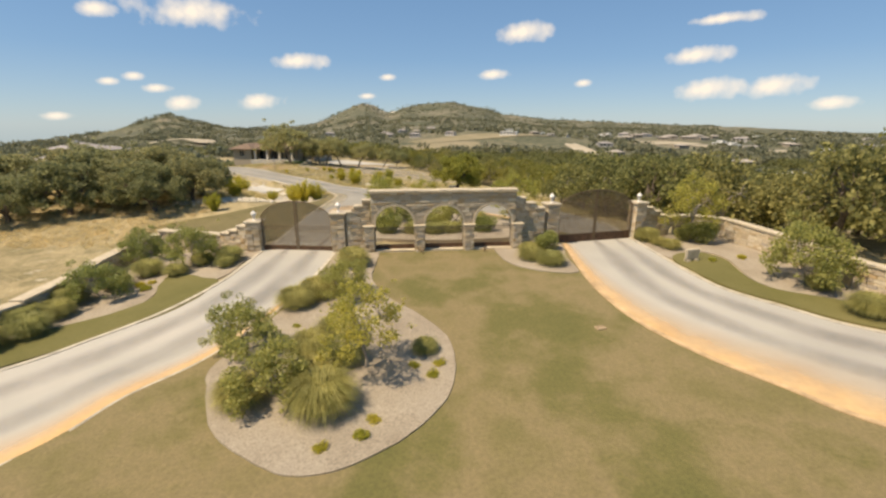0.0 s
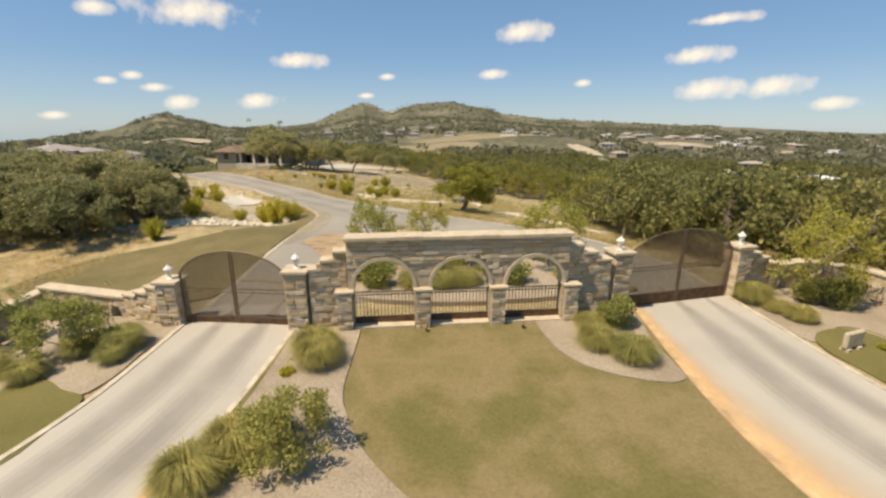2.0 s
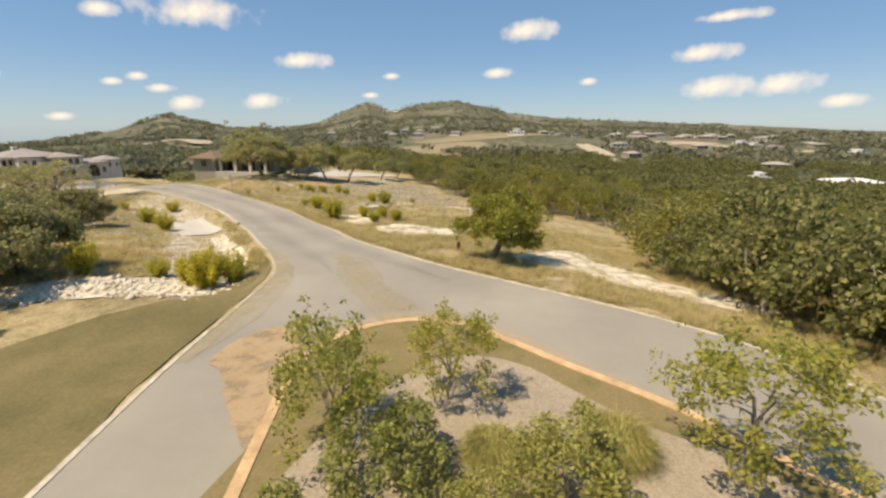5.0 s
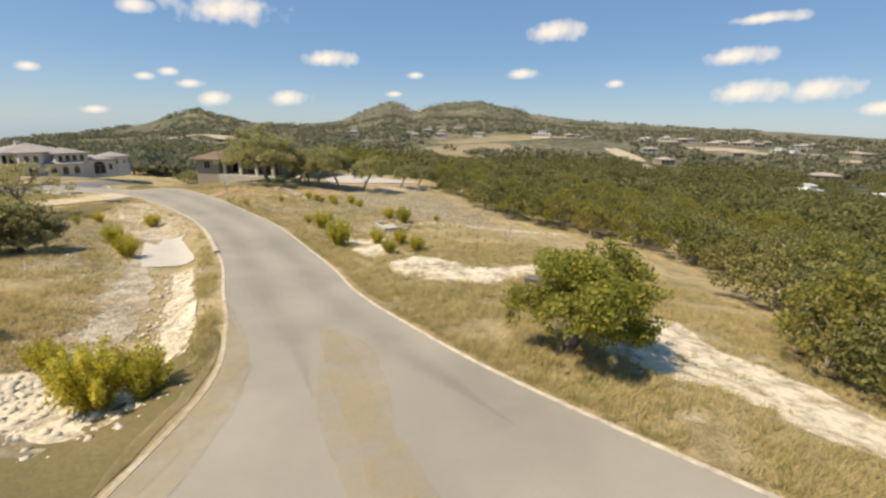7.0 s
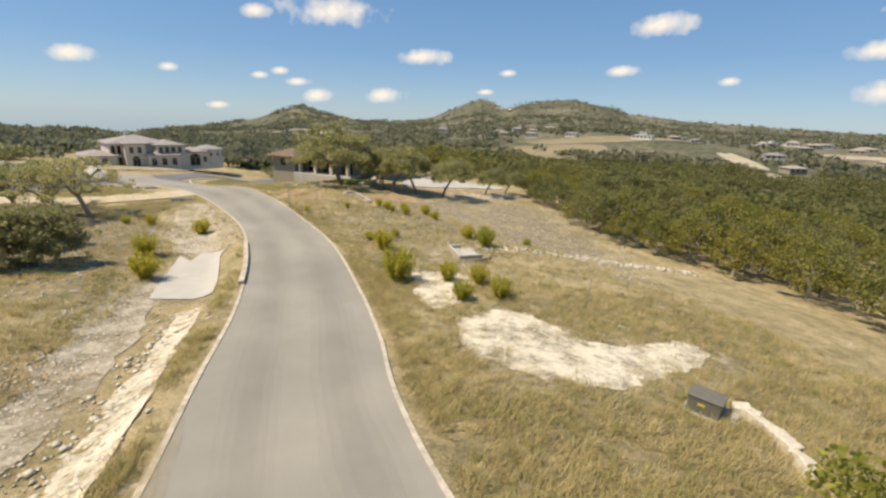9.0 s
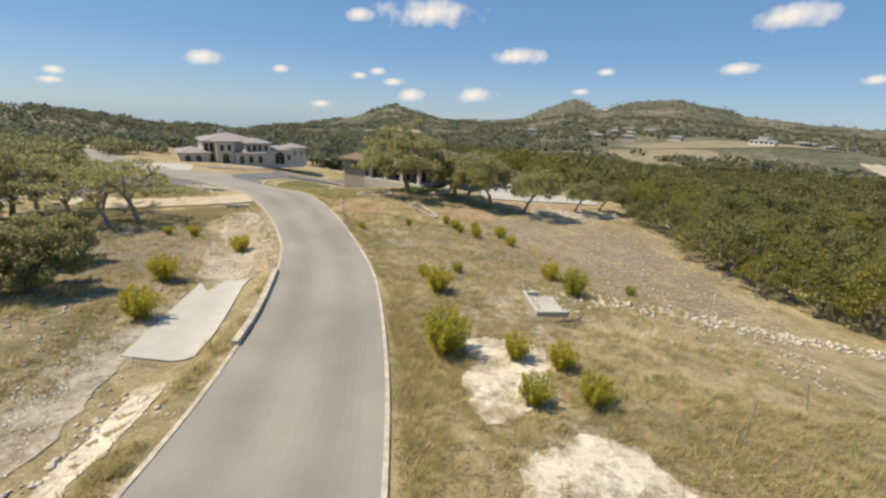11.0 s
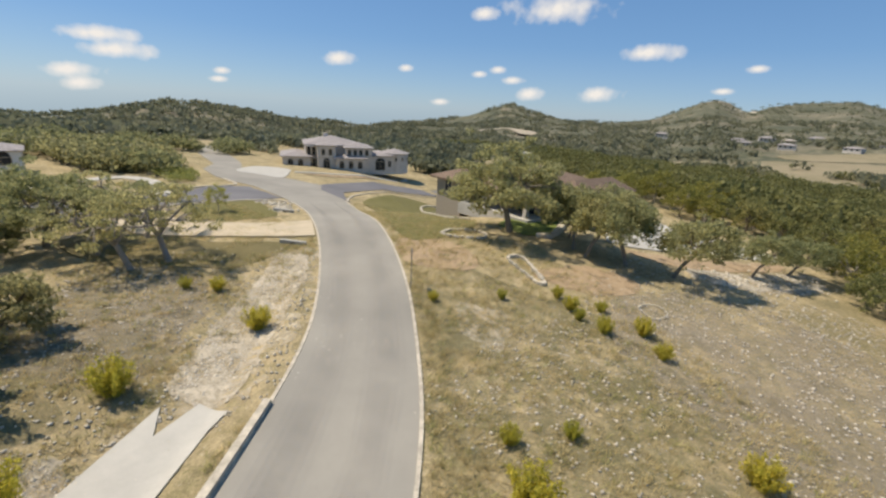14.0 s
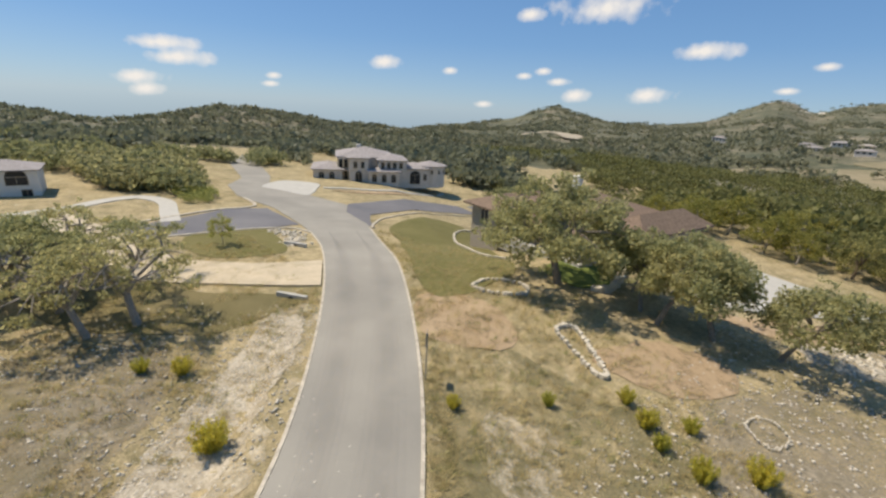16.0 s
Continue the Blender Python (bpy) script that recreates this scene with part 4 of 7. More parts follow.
def broad_tree(name, seed, height, spread, fork, limbs, clumps, count, size, leaf, bark, thick=0.2, lean=(0, 0), skirt=0.35, puff=0.24, flat=0.6, limbs_apart=False):
    """A broad crown: leaf clumps over a dome, each on a branch of a few bent limbs; stands at the origin."""
    rng = np.random.default_rng(seed)
    base = new(name)
    bm = bmesh.new()
    top = Vector((lean[0] * fork, lean[1] * fork, fork))
    tube(bm, [(0, 0, -0.3), (0.02, 0, 0.1), (top.x * 0.35 + rng.uniform(-.1, .1), top.y * 0.35 + rng.uniform(-.1, .1), fork * 0.5), top], [thick * 1.7, thick * 1.2, thick, thick * 0.9])
    part("trunk", bm, bark, base)
    mids, twigs = [], bmesh.new()
    for k in range(limbs):
        a = k * math.tau / limbs + rng.uniform(-0.4, 0.4)
        r = spread * rng.uniform(0.35, 0.55)
        m1 = top + Vector((math.cos(a) * r * 0.45 + rng.uniform(-.2, .2), math.sin(a) * r * 0.45 + rng.uniform(-.2, .2), (height - fork) * rng.uniform(0.12, 0.30)))
        m2 = top + Vector((math.cos(a + rng.uniform(-.4, .4)) * r, math.sin(a) * r, (height - fork) * rng.uniform(0.28, 0.55)))
        limb = bmesh.new() if limbs_apart else twigs
        tube(limb, [top - Vector((0, 0, fork * 0.1)), m1, m2], [thick * 0.7, thick * 0.5, thick * 0.32], 6)
        if limbs_apart:
            part("limb", limb, bark, base)
        mids += [m1, m2]
    low = height * skirt
    blobs = []
    for k in range(clumps):
        a = k * 2.39996 + rng.uniform(-0.5, 0.5)
        e = math.asin(min(0.98, max(-0.12, (k + 0.5) / clumps * 1.1 - 0.1)))
        f = rng.uniform(0.58, 0.98)
        p = Vector((top.x + math.cos(a) * math.cos(e) * spread * f, top.y + math.sin(a) * math.cos(e) * spread * f, low + (height - low) * 0.9 * math.sin(e) * f + rng.uniform(-.3, .3)))
        near = min(mids, key=lambda q: (q - p).length)
        bend = near.lerp(p, 0.55) + Vector(rng.normal(size=3)) * 0.06 * spread
        tube(twigs, [near, bend, p], [thick * 0.24, thick * 0.14, thick * 0.05], 4)
        r = spread * puff * rng.uniform(0.65, 1.25)
        blobs.append((*p, r, r * flat))
        for j in range(2):
            q = p + Vector(rng.normal(size=3)) * r * 0.75
            blobs.append((*q, r * rng.uniform(0.35, 0.6), r * flat * rng.uniform(0.35, 0.6)))
    tagged(part("branchwork", twigs, bark, base), kind="stuff")
    v, f = leaves(rng, blobs, count, size)
    leaf_object("crown", v, f, leaf, base)
    return base


def clump(name, seed, across, high, count, material, blade=0.02, droop=0.5):
    """A tussock of arching blades."""
    rng = np.random.default_rng(seed)
    a = rng.random(count) * math.tau
    r0 = across * 0.22 * np.sqrt(rng.random(count))
    out = across * (0.15 + 0.4 * rng.random(count))
    up = high * (0.55 + 0.45 * rng.random(count))
    c, s = np.cos(a), np.sin(a)
    p0 = np.stack([c * r0, s * r0, np.zeros(count) - 0.03], 1)
    p1 = np.stack([c * (r0 + out * 0.4), s * (r0 + out * 0.4), up], 1)
    p2 = np.stack([c * (r0 + out), s * (r0 + out), up * (1 - droop * rng.random(count))], 1)
    side = np.stack([-s, c, np.zeros(count)], 1) * blade
    v = np.stack([p0 - side, p0 + side, p1 + side * 0.8, p1 - side * 0.8, p2], 1).reshape(-1, 3)
    i = np.arange(count)[:, None] * 5
    f = np.concatenate([i + np.array([[0, 1, 2]]), i + np.array([[0, 2, 3]]), i + np.array([[3, 2, 4]])])
    base = new(name)
    leaf_object("foliage", v, f, material, base)
    return base


def shrub(name, seed, across, high, count, size, leaf):
    rng = np.random.default_rng(seed)
    base = new(name)
    bm = bmesh.new()
    blobs = []
    for k in range(7):
        a = k * 0.9 + rng.uniform(-.4, .4)
        r = across * 0.5 * rng.uniform(0.25, 0.75)
        end = (math.cos(a) * r, math.sin(a) * r, high * rng.uniform(0.45, 0.85))
        tube(bm, [(0, 0, -0.1), (end[0] * 0.4, end[1] * 0.4, end[2] * 0.6), end], [0.03, 0.02, 0.008], 4)
        blobs.append((*end[:2], end[2] * 0.85, across * 0.26, high * 0.3))
    blobs.append((0, 0, high * 0.4, across * 0.42, high * 0.38))
    part("stem", bm, M_BARK, base)
    v, f = leaves(rng, blobs, count, size)
    v[:, 2] = np.maximum(v[:, 2], 0.02)
    leaf_object("foliage", v, f, leaf, base)
    return base


def broom_bush(name, seed, across, high, stems, leaf):
    """Thin stems fanning upward, feathered with small narrow leaves."""
    rng = np.random.default_rng(seed)
    base = new(name)
    bm = bmesh.new()
    blobs = []
    for k in range(stems):
        a = k * 2.39996 + rng.uniform(-.3, .3)
        r = across * 0.5 * math.sqrt((k + 0.5) / stems) * rng.uniform(0.8, 1.15)
        z = high * rng.uniform(0.7, 1.05) * (1 - 0.25 * (k / stems))
        p = [(0.06 * math.cos(a), 0.06 * math.sin(a), -0.08), (math.cos(a) * r * 0.62, math.sin(a) * r * 0.62, z * 0.5), (math.cos(a) * r, math.sin(a) * r, z)]
        tube(bm, p, [0.018, 0.011, 0.004], 4)
        for u in (0.12, 0.3, 0.5, 0.7, 0.88, 1.0):
            q = Vector(p[1]).lerp(Vector(p[2]), (u - 0.35) / 0.65) if u > 0.35 else Vector(p[0]).lerp(Vector(p[1]), u / 0.35)
            blobs.append((*q, across * 0.085 * (1.3 - u * 0.5), high * 0.12))
    tagged(part("stemwork", bm, M_BARK, base), kind="stuff")
    v, f = leaves(rng, blobs, 4600, 0.05, 2.6)
    v[:, 2] = np.maximum(v[:, 2], 0.02)
    leaf_object("foliage", v, f, leaf, base)
    return base


def set_out(kind, spots, label, category, group, up=0.0, seed=5):
    """Place a built plant, and copies of it, at (x, y, size) spots on the land."""
    rnd = random.Random(seed)
    first = kind
    tagged(first, label, category, group)
    for i, (x, y, s, *more) in enumerate(spots):
        m = pose(x, y, ground(x, y) + up, 0, 0, rnd.uniform(0, 360) if not more else more[0])
        if i == 0:
            first.matrix_world = m @ Matrix.Scale(s, 4)
        else:
            c = copy_thing(first, m)
            c.scale = (s, s, s * rnd.uniform(0.9, 1.1))


# ---- the stone gateway ----
UNIT = bmesh.new()
box(UNIT, -0.5, 0.5, -0.5, 0.5, -0.5, 0.5)
for v in UNIT.verts:
    v.co *= random.uniform(0.94, 1.04)
bmesh.ops.bevel(UNIT, geom=list(UNIT.edges), offset=0.05, segments=1, affect="EDGES")
STONE_MESH = bpy.data.meshes.new("stone")
UNIT.to_mesh(STONE_MESH)
UNIT.free()
STONE_MESH.materials.append(M_STONE)


SIZE = 0.885  # of the gateway as drawn up below


def lay_stones(parent, length, low, high_at, inside, seed, front=0.0, course=(0.10, 0.21), run=(0.22, 0.62), depth=0.12, side=-1, start=0.0, limit=300):
    """Courses of rough stones on a face along the parent's x, from start to start + length; side -1 faces -y."""
    rnd = random.Random(seed)
    z, made = low, 0
    while z < 6:
        h = rnd.uniform(*course)
        x, any_here = start - rnd.uniform(0, 0.2), False
        while x < start + length:
            w_ = rnd.uniform(*run)
            x0, x1 = max(x, start), min(x + w_, start + length)
            c = (x0 + x1) / 2
            if x1 - x0 > 0.08 and z + h <= high_at(c) + 0.03:
                any_here = True
                if inside(x0 + 0.05, z + h / 2) and inside(x1 - 0.05, z + h / 2) and inside(c, z + h * 0.9) and made < limit:
                    ob = new("stone", STONE_MESH)
                    ob.parent = parent
                    ob.location = (c, front + side * rnd.uniform(-0.02, 0.045), z + h / 2)
                    ob.scale = (x1 - x0 - 0.018, depth, h - 0.018)
                    ob.rotation_euler = (0, rnd.uniform(-0.02, 0.02), 0)
                    made += 1
            x += w_
        z += h
        if not any_here and z > low + 0.5:
            break


def arch_panel(x0, x1, z1, arches, spring, radius, thick):
    """A wall slab with round-headed openings cut through it."""
    bm = bmesh.new()
    top, bottom = [], []
    xs = [x0]
    for c in arches:
        xs += [c - radius] + [c - radius * math.cos(math.pi * k / 12) for k in range(1, 12)] + [c + radius]
    xs.append(x1)

    def under(x, right):
        for c in arches:
            if c - radius - 1e-6 <= x <= c + radius + 1e-6:
                edge = abs(abs(x - c) - radius) < 1e-6
                if edge and ((x < c) != right):
                    return -0.3
                return spring + math.sqrt(max(0, radius ** 2 - (x - c) ** 2))
        return -0.3

    for a, b in zip(xs, xs[1:]):
        za, zb = under(a, True), under(b, False)
        f = [bm.verts.new((a, -thick / 2, za)), bm.verts.new((b, -thick / 2, zb)), bm.verts.new((b, -thick / 2, z1)), bm.verts.new((a, -thick / 2, z1))]
        g = [bm.verts.new((v.co.x, thick / 2, v.co.z)) for v in f]
        bm.faces.new(f)
        bm.faces.new(g[::-1])
        for i, j in ((0, 1), (2, 3)):
            bm.faces.new((f[j], f[i], g[i], g[j]))
        if za < -0.29 or a == x0:
            bm.faces.new((f[0], f[3], g[3], g[0]))
        if zb < -0.29 or b == x1:
            bm.faces.new((f[2], f[1], g[1], g[2]))
    return bm


def gateway():
    g = thing("gate_wall", (0.42, 32.5, 0.08), 6.0)
    g.scale = (SIZE,) * 3
    tagged(g, "tall rough limestone wall with three barred arches", "wall")
    arches, spring, radius, high = (-3.12, 0.0, 3.12), 1.70, 1.22, 3.72
    part("wall_body", arch_panel(-4.55, 4.55, high, arches, spring, radius, 0.5), M_MORTAR, g)

    def solid(x, z):
        return all(abs(x - c) > radius + 0.12 if z < spring else math.hypot(x - c, z - spring) > radius + 0.14 for c in arches)
    for s in range(9):  # coping slabs
        part("coping", boxed(-4.62 + s * 1.027, -4.62 + s * 1.027 + 1.02, -0.42, 0.42, high, high + 0.14 + 0.01 * (s % 3), bevel=0.015), M_CAP, g)
    for k, c in enumerate(arches):
        ring = bmesh.new()
        n = 22
        for j in range(n):
            a0, a1 = math.pi * j / n, math.pi * (j + 1) / n
            q = []
            for y in (-0.33, 0.30):
                q.append([ring.verts.new((c - r * math.cos(a), y, spring + r * math.sin(a))) for r, a in ((radius - 0.02, a0), (radius + 0.11, a0), (radius + 0.11, a1), (radius - 0.02, a1))])
            f, b = q
            ring.faces.new(f)
            ring.faces.new(b[::-1])
            for i in range(4):
                ring.faces.new((f[i], b[i], b[(i + 1) % 4], f[(i + 1) % 4]))
        part("arch_ring", ring, M_CAP, g)
        part("sill", boxed(c - radius, c + radius, -0.42, 0.40, -0.1, 0.12, bevel=0.01), M_CAP, g)
        fence = part("fence_band", box(boxed(c - radius, c + radius, -0.025, 0.025, 1.46, 1.50), c - radius, c + radius, -0.025, 0.025, 1.34, 1.37), M_IRON, g, "dark brown iron rails across the arch")
        # added dark band: the wall's shadow behind the fence, built as a plate
        part("fence_band", boxed(c - radius, c + radius, -0.03, 0.03, 0.12, 0.40), M_PANEL, g, "dark brown band for the wall's shadow behind the fence")
        for j in range(17):
            x = c - radius + 0.07 + j * (2 * radius - 0.14) / 16
            part("picket", boxed(x - 0.012, x + 0.012, -0.012, 0.012, 0.38, 1.48), M_IRON, g)
    for c in (-4.68, -1.56, 1.56, 4.68):
        part("pier", boxed(c - 0.30, c + 0.30, -0.48, 0.42, -0.3, 1.62), M_MORTAR, g)
        part("pier_cap", boxed(c - 0.38, c + 0.38, -0.58, 0.46, 1.62, 1.72, bevel=0.015), M_CAP, g)
        lay_stones(g, 0.6, 0.0, lambda x: 1.62, lambda x, z: True, int(c * 10) + 90, -0.47, run=(0.25, 0.5), start=c - 0.30)
    lay_stones(g, 9.1, 1.64, lambda x: high, solid, 3, -0.22, start=-4.55, run=(0.22, 0.75), course=(0.10, 0.22))
    lay_stones(g, 9.1, 1.64, lambda x: high, solid, 8, 0.22, side=1, start=-4.55, run=(0.5, 1.1), course=(0.2, 0.32))


def stepped_wing(name, start, end, base, steps, seed, label):
    """A wing that steps down from the tall wall to a lantern pillar."""
    d = Vector((end[0] - start[0], end[1] - start[1]))
    n = d.length / SIZE
    g = thing(name, (*start, base), math.degrees(math.atan2(d.y, d.x)))
    g.scale = (SIZE,) * 3
    tagged(g, label, "wall", "stepped wall wings")
    k = len(steps)
    for i, h in enumerate(steps):
        a, b = n * i / k, n * (i + 1) / k
        part("wall_block", boxed(a, b, -0.23, 0.23, -0.4, h), M_MORTAR, g)
        part("coping", boxed(a - 0.03, b + 0.02, -0.33, 0.33, h, h + 0.12, bevel=0.015), M_CAP, g)
    for side in (-1, 1):
        lay_stones(g, n, 0.0, lambda x: steps[min(k - 1, max(0, int(x / n * k)))], lambda x, z: True, seed + side, side * 0.21, side=side)


def pillar(x, y, base, high, turn, seed, wide=0.42):
    g = thing("gate_pillar", (x, y, base), turn)
    g.scale = (SIZE,) * 3
    tagged(g, "square limestone gate pillar with flat cap", "pillar", "gate pillars")
    part("shaft", boxed(-wide + 0.04, wide - 0.04, -wide + 0.04, wide - 0.04, -0.4, high), M_MORTAR, g)
    part("cap", boxed(-wide - 0.1, wide + 0.1, -wide - 0.1, wide + 0.1, high, high + 0.13, bevel=0.02), M_CAP, g)
    for s in (-1, 1):
        lay_stones(g, 2 * wide, 0.0, lambda q: high, lambda q, z: True, seed + s, s * (wide - 0.04), side=s, start=-wide, run=(0.3, 0.6))
    bm = bmesh.new()  # left and right faces
    rnd = random.Random(seed)
    for s in (-1, 1):
        z = 0.0
        while z < high - 0.1:
            h = min(rnd.uniform(0.14, 0.24), high - z)
            cut = rnd.uniform(-0.15, 0.15)
            for a, b in ((-wide, cut), (cut, wide)):
                box(bm, s * (wide - 0.06) - 0.05, s * (wide - 0.06) + 0.05 + rnd.uniform(0, 0.02), a + 0.01, b - 0.01, z + 0.01, z + h - 0.01)
            z += h
    tagged(part("stone_facing", bm, M_STONE, g), kind="stuff")
    lamp = thing("lantern", (x, y, base + (high + 0.13) * SIZE), turn)
    tagged(lamp, "small white lantern on a stone pillar cap", "lantern", "gate lanterns")
    bm = tube(bmesh.new(), [(0, 0, 0), (0, 0, 0.05), (0, 0, 0.16)], [0.11, 0.05, 0.05], 8)
    part("foot", bm, M_LAMP, lamp)
    part("glass_body", tube(bmesh.new(), [(0, 0, 0.16), (0, 0, 0.36)], [0.08, 0.13], 6), M_WHITEWALL, lamp)
    part("lid", tube(bmesh.new(), [(0, 0, 0.36), (0, 0, 0.40), (0, 0, 0.50), (0, 0, 0.56)], [0.17, 0.15, 0.04, 0.015], 6), M_LAMP, lamp)


def iron_gate(a, b, base, side_high, mid_high, label):
    """A pair of arched iron leaves between two pillars."""
    d = Vector((b[0] - a[0], b[1] - a[1]))
    n = d.length / SIZE
    g = thing("driveway_gate", (*a, base), math.degrees(math.atan2(d.y, d.x)))
    g.scale = (SIZE,) * 3
    tagged(g, label, "gate", "driveway gates")

    def top(x):
        u = 2 * x / n - 1
        return side_high + (mid_high - side_high) * math.sqrt(max(0, 1 - u * u * 0.98))
    for lo, hi in ((0.03, n / 2 - 0.02), (n / 2 + 0.02, n - 0.03)):
        leaf = part("gate_leaf", boxed(lo, hi, -0.03, 0.03, 0.08, 0.62), M_PANEL, g, "rusty brown sheet kick panel")
        for x in (lo, hi):
            part("stile", boxed(min(x, hi - 0.07), min(x, hi - 0.07) + 0.07, -0.035, 0.035, 0.06, top(min(max(x, 0.1), n - 0.1))), M_IRON, leaf)
        pts = [(lo + (hi - lo) * k / 12, 0, top(lo + (hi - lo) * k / 12)) for k in range(13)]
        part("arched_rail", tube(bmesh.new(), pts, [0.035] * 13, 6), M_IRON, leaf)
        for z in (0.62, side_high * 0.80, side_high * 0.87):
            part("rail", boxed(lo, hi, -0.02, 0.02, z, z + 0.035), M_IRON, leaf)
        screen = bmesh.new()
        q = [(screen.verts.new((x, 0.02, 0.6)), screen.verts.new((x, 0.02, top(x)))) for x in [lo + (hi - lo) * k / 14 for k in range(15)]]
        for (p0, p1), (q0, q1) in zip(q, q[1:]):
            screen.faces.new((p0, q0, q1, p1))
        part("screen", screen, M_SCREEN, leaf, "see-through brown woven metal screen")
        count = int((hi - lo) / 0.085)
        for k in range(1, count):
            x = lo + (hi - lo) * k / count
            part("picket", boxed(x - 0.011, x + 0.011, -0.011, 0.011, 0.6, top(x)), M_IRON, leaf)


def low_wall(line, base_up, high, seed, label):
    """A long low wall of rough stone that follows a line, with a flat coping."""
    g = new("low_wall")
    tagged(g, label, "wall", "low garden walls")
    rnd = random.Random(seed)
    body, cap, stones = bmesh.new(), bmesh.new(), bmesh.new()
    pts = dense(list(line), 1.6, False)
    for (ax, ay), (bx, by) in zip(pts, pts[1:]):
        d = Vector((bx - ax, by - ay))
        n = d.length
        z = ground((ax + bx) / 2, (ay + by) / 2) + base_up
        m = pose(ax, ay, z, 0, 0, math.degrees(math.atan2(d.y, d.x)))
        for bm, dims, bev in ((body, (0, n, -0.19, 0.19, -0.5, high), 0), (cap, (-0.02, n - 0.01, -0.29, 0.29, high, high + 0.11), 0.012)):
            old = set(bm.verts)
            box(bm, *dims, bevel=bev)
            bmesh.ops.transform(bm, matrix=m, verts=[v for v in bm.verts if v not in old])
        for s in (-1, 1):
            q = 0.0
            while q < high - 0.05:
                h = min(rnd.uniform(0.13, 0.22), high - q)
                x = 0.0
                while x < n - 0.02:
                    l = min(rnd.uniform(0.25, 0.6), n - x)
                    c = m @ Vector((x + l / 2, s * 0.18, q + h / 2))
                    bmesh.ops.create_cube(stones, size=1, matrix=Matrix.Translation(c) @ m.to_3x3().to_4x4() @ Matrix.Diagonal((l - 0.02, 0.08 + rnd.uniform(0, 0.05), h - 0.02, 1)))
                    x += l
                q += h
    part("wall_body", body, M_MORTAR, g)
    part("coping", cap, M_CAP, g)
    tagged(part("stone_facing", stones, M_STONE, g), kind="stuff")


def niche_wall(a, b, base, high, shares=(-0.22, 0.22)):
    """A short low wall with two small round-headed openings."""
    d = Vector((b[0] - a[0], b[1] - a[1]))
    n = d.length
    g = thing("niche_wall", ((a[0] + b[0]) / 2, (a[1] + b[1]) / 2, base), math.degrees(math.atan2(d.y, d.x)) + (180 if d.x < 0 else 0))
    tagged(g, "low limestone wall with two small arched openings", "wall", "niche walls")
    spots = tuple(n * q for q in shares)
    part("wall_body", arch_panel(-n / 2, n / 2, high, spots, 0.45, 0.27, 0.36), M_MORTAR, g)
    part("coping", boxed(-n / 2, n / 2, -0.29, 0.29, high, high + 0.11, bevel=0.012), M_CAP, g)

    def solid(x, z):
        return all(abs(x - c) > 0.33 if z < 0.45 else math.hypot(x - c, z - 0.45) > 0.33 for c in spots)
    for side in (-1, 1):
        lay_stones(g, n, 0.0, lambda x: high, solid, 17 + side, side * 0.17, side=side, start=-n / 2, depth=0.08, run=(0.2, 0.45))


gateway()
stepped_wing("stepped_wall", (-3.65, 32.25), (-4.95, 32.05), 0.0, (3.25, 2.9, 2.55), 21, "rough limestone wall stepping down to a gate pillar")
stepped_wing("stepped_wall", (4.45, 33.2), (6.2, 33.5), 0.0, (3.25, 2.9, 2.55), 31, "rough limestone wall stepping down to a gate pillar")
pillar(-5.4, 32.1, -0.15, 2.65, 3, 41)
pillar(6.7, 33.8, 0.0, 2.75, 12, 51)
pillar(-10.3, 32.6, -0.3, 2.15, 0, 61)
pillar(12.5, 35.4, -0.05, 2.6, 14, 71)
iron_gate((-9.9, 32.5), (-5.8, 32.2), -0.26, 2.15, 3.5, "arched brown iron double gate, closed across the lane")
iron_gate((7.1, 33.9), (12.1, 35.25), 0.0, 2.2, 3.6, "arched brown iron double gate, closed across the lane")
stepped_wing("stepped_wall", (-10.7, 32.7), (-12.6, 33.5), -0.4, (1.9, 1.55, 1.3), 81, "rough limestone wall stepping down beside the gate")
stepped_wing("stepped_wall", (12.9, 35.5), (14.6, 36.1), -0.05, (2.2, 1.9, 1.55), 91, "rough limestone wall stepping down beside the gate")
niche_wall((-12.6, 33.5), (-17.0, 34.6), -0.5, 1.1, (0.10, 0.36))
niche_wall((14.6, 36.1), (16.6, 36.6), -0.05, 1.25)
low_wall([(-17.2, 34.7), (-17.1, 30.8), (-16.6, 27.1), (-16.3, 24.3), (-17.4, 20.5), (-21.3, 17.4), (-26.7, 15.6)], -0.05, 1.0, 5, "low curving limestone wall with flat coping")
low_wall([(16.6, 36.6), (18.2, 35.3), (18.6, 31.2), (18.7, 26.8), (19.6, 23.6), (23.2, 21.4), (28.5, 20)], -0.05, 1.25, 6, "low curving limestone wall with flat coping")


# ---- planting ----
young = broad_tree("young_tree", 11, 3.9, 1.5, 1.0, 5, 34, 4800, 0.06, M_YOUNG, M_PALEBARK, 0.055, (0.1, 0.0), 0.36, 0.24, 0.9)
set_out(young, [(-2.0, 20.6, 0.86), (-4.0, 39.9, 0.98), (-1.2, 41.6, 0.84), (5.2, 38.9, 1.2), (15.5, 34.4, 1.1), (-61.5, 93.1, 0.8)], "slender young tree with airy yellow-green leaves", "tree", "young trees at the gateway")
crape = broad_tree("crape_myrtle", 12, 2.3, 1.45, 0.45, 6, 34, 6500, 0.06, M_OLIVE, M_PALEBARK, 0.035, (0, 0), 0.30, 0.24, 0.8)
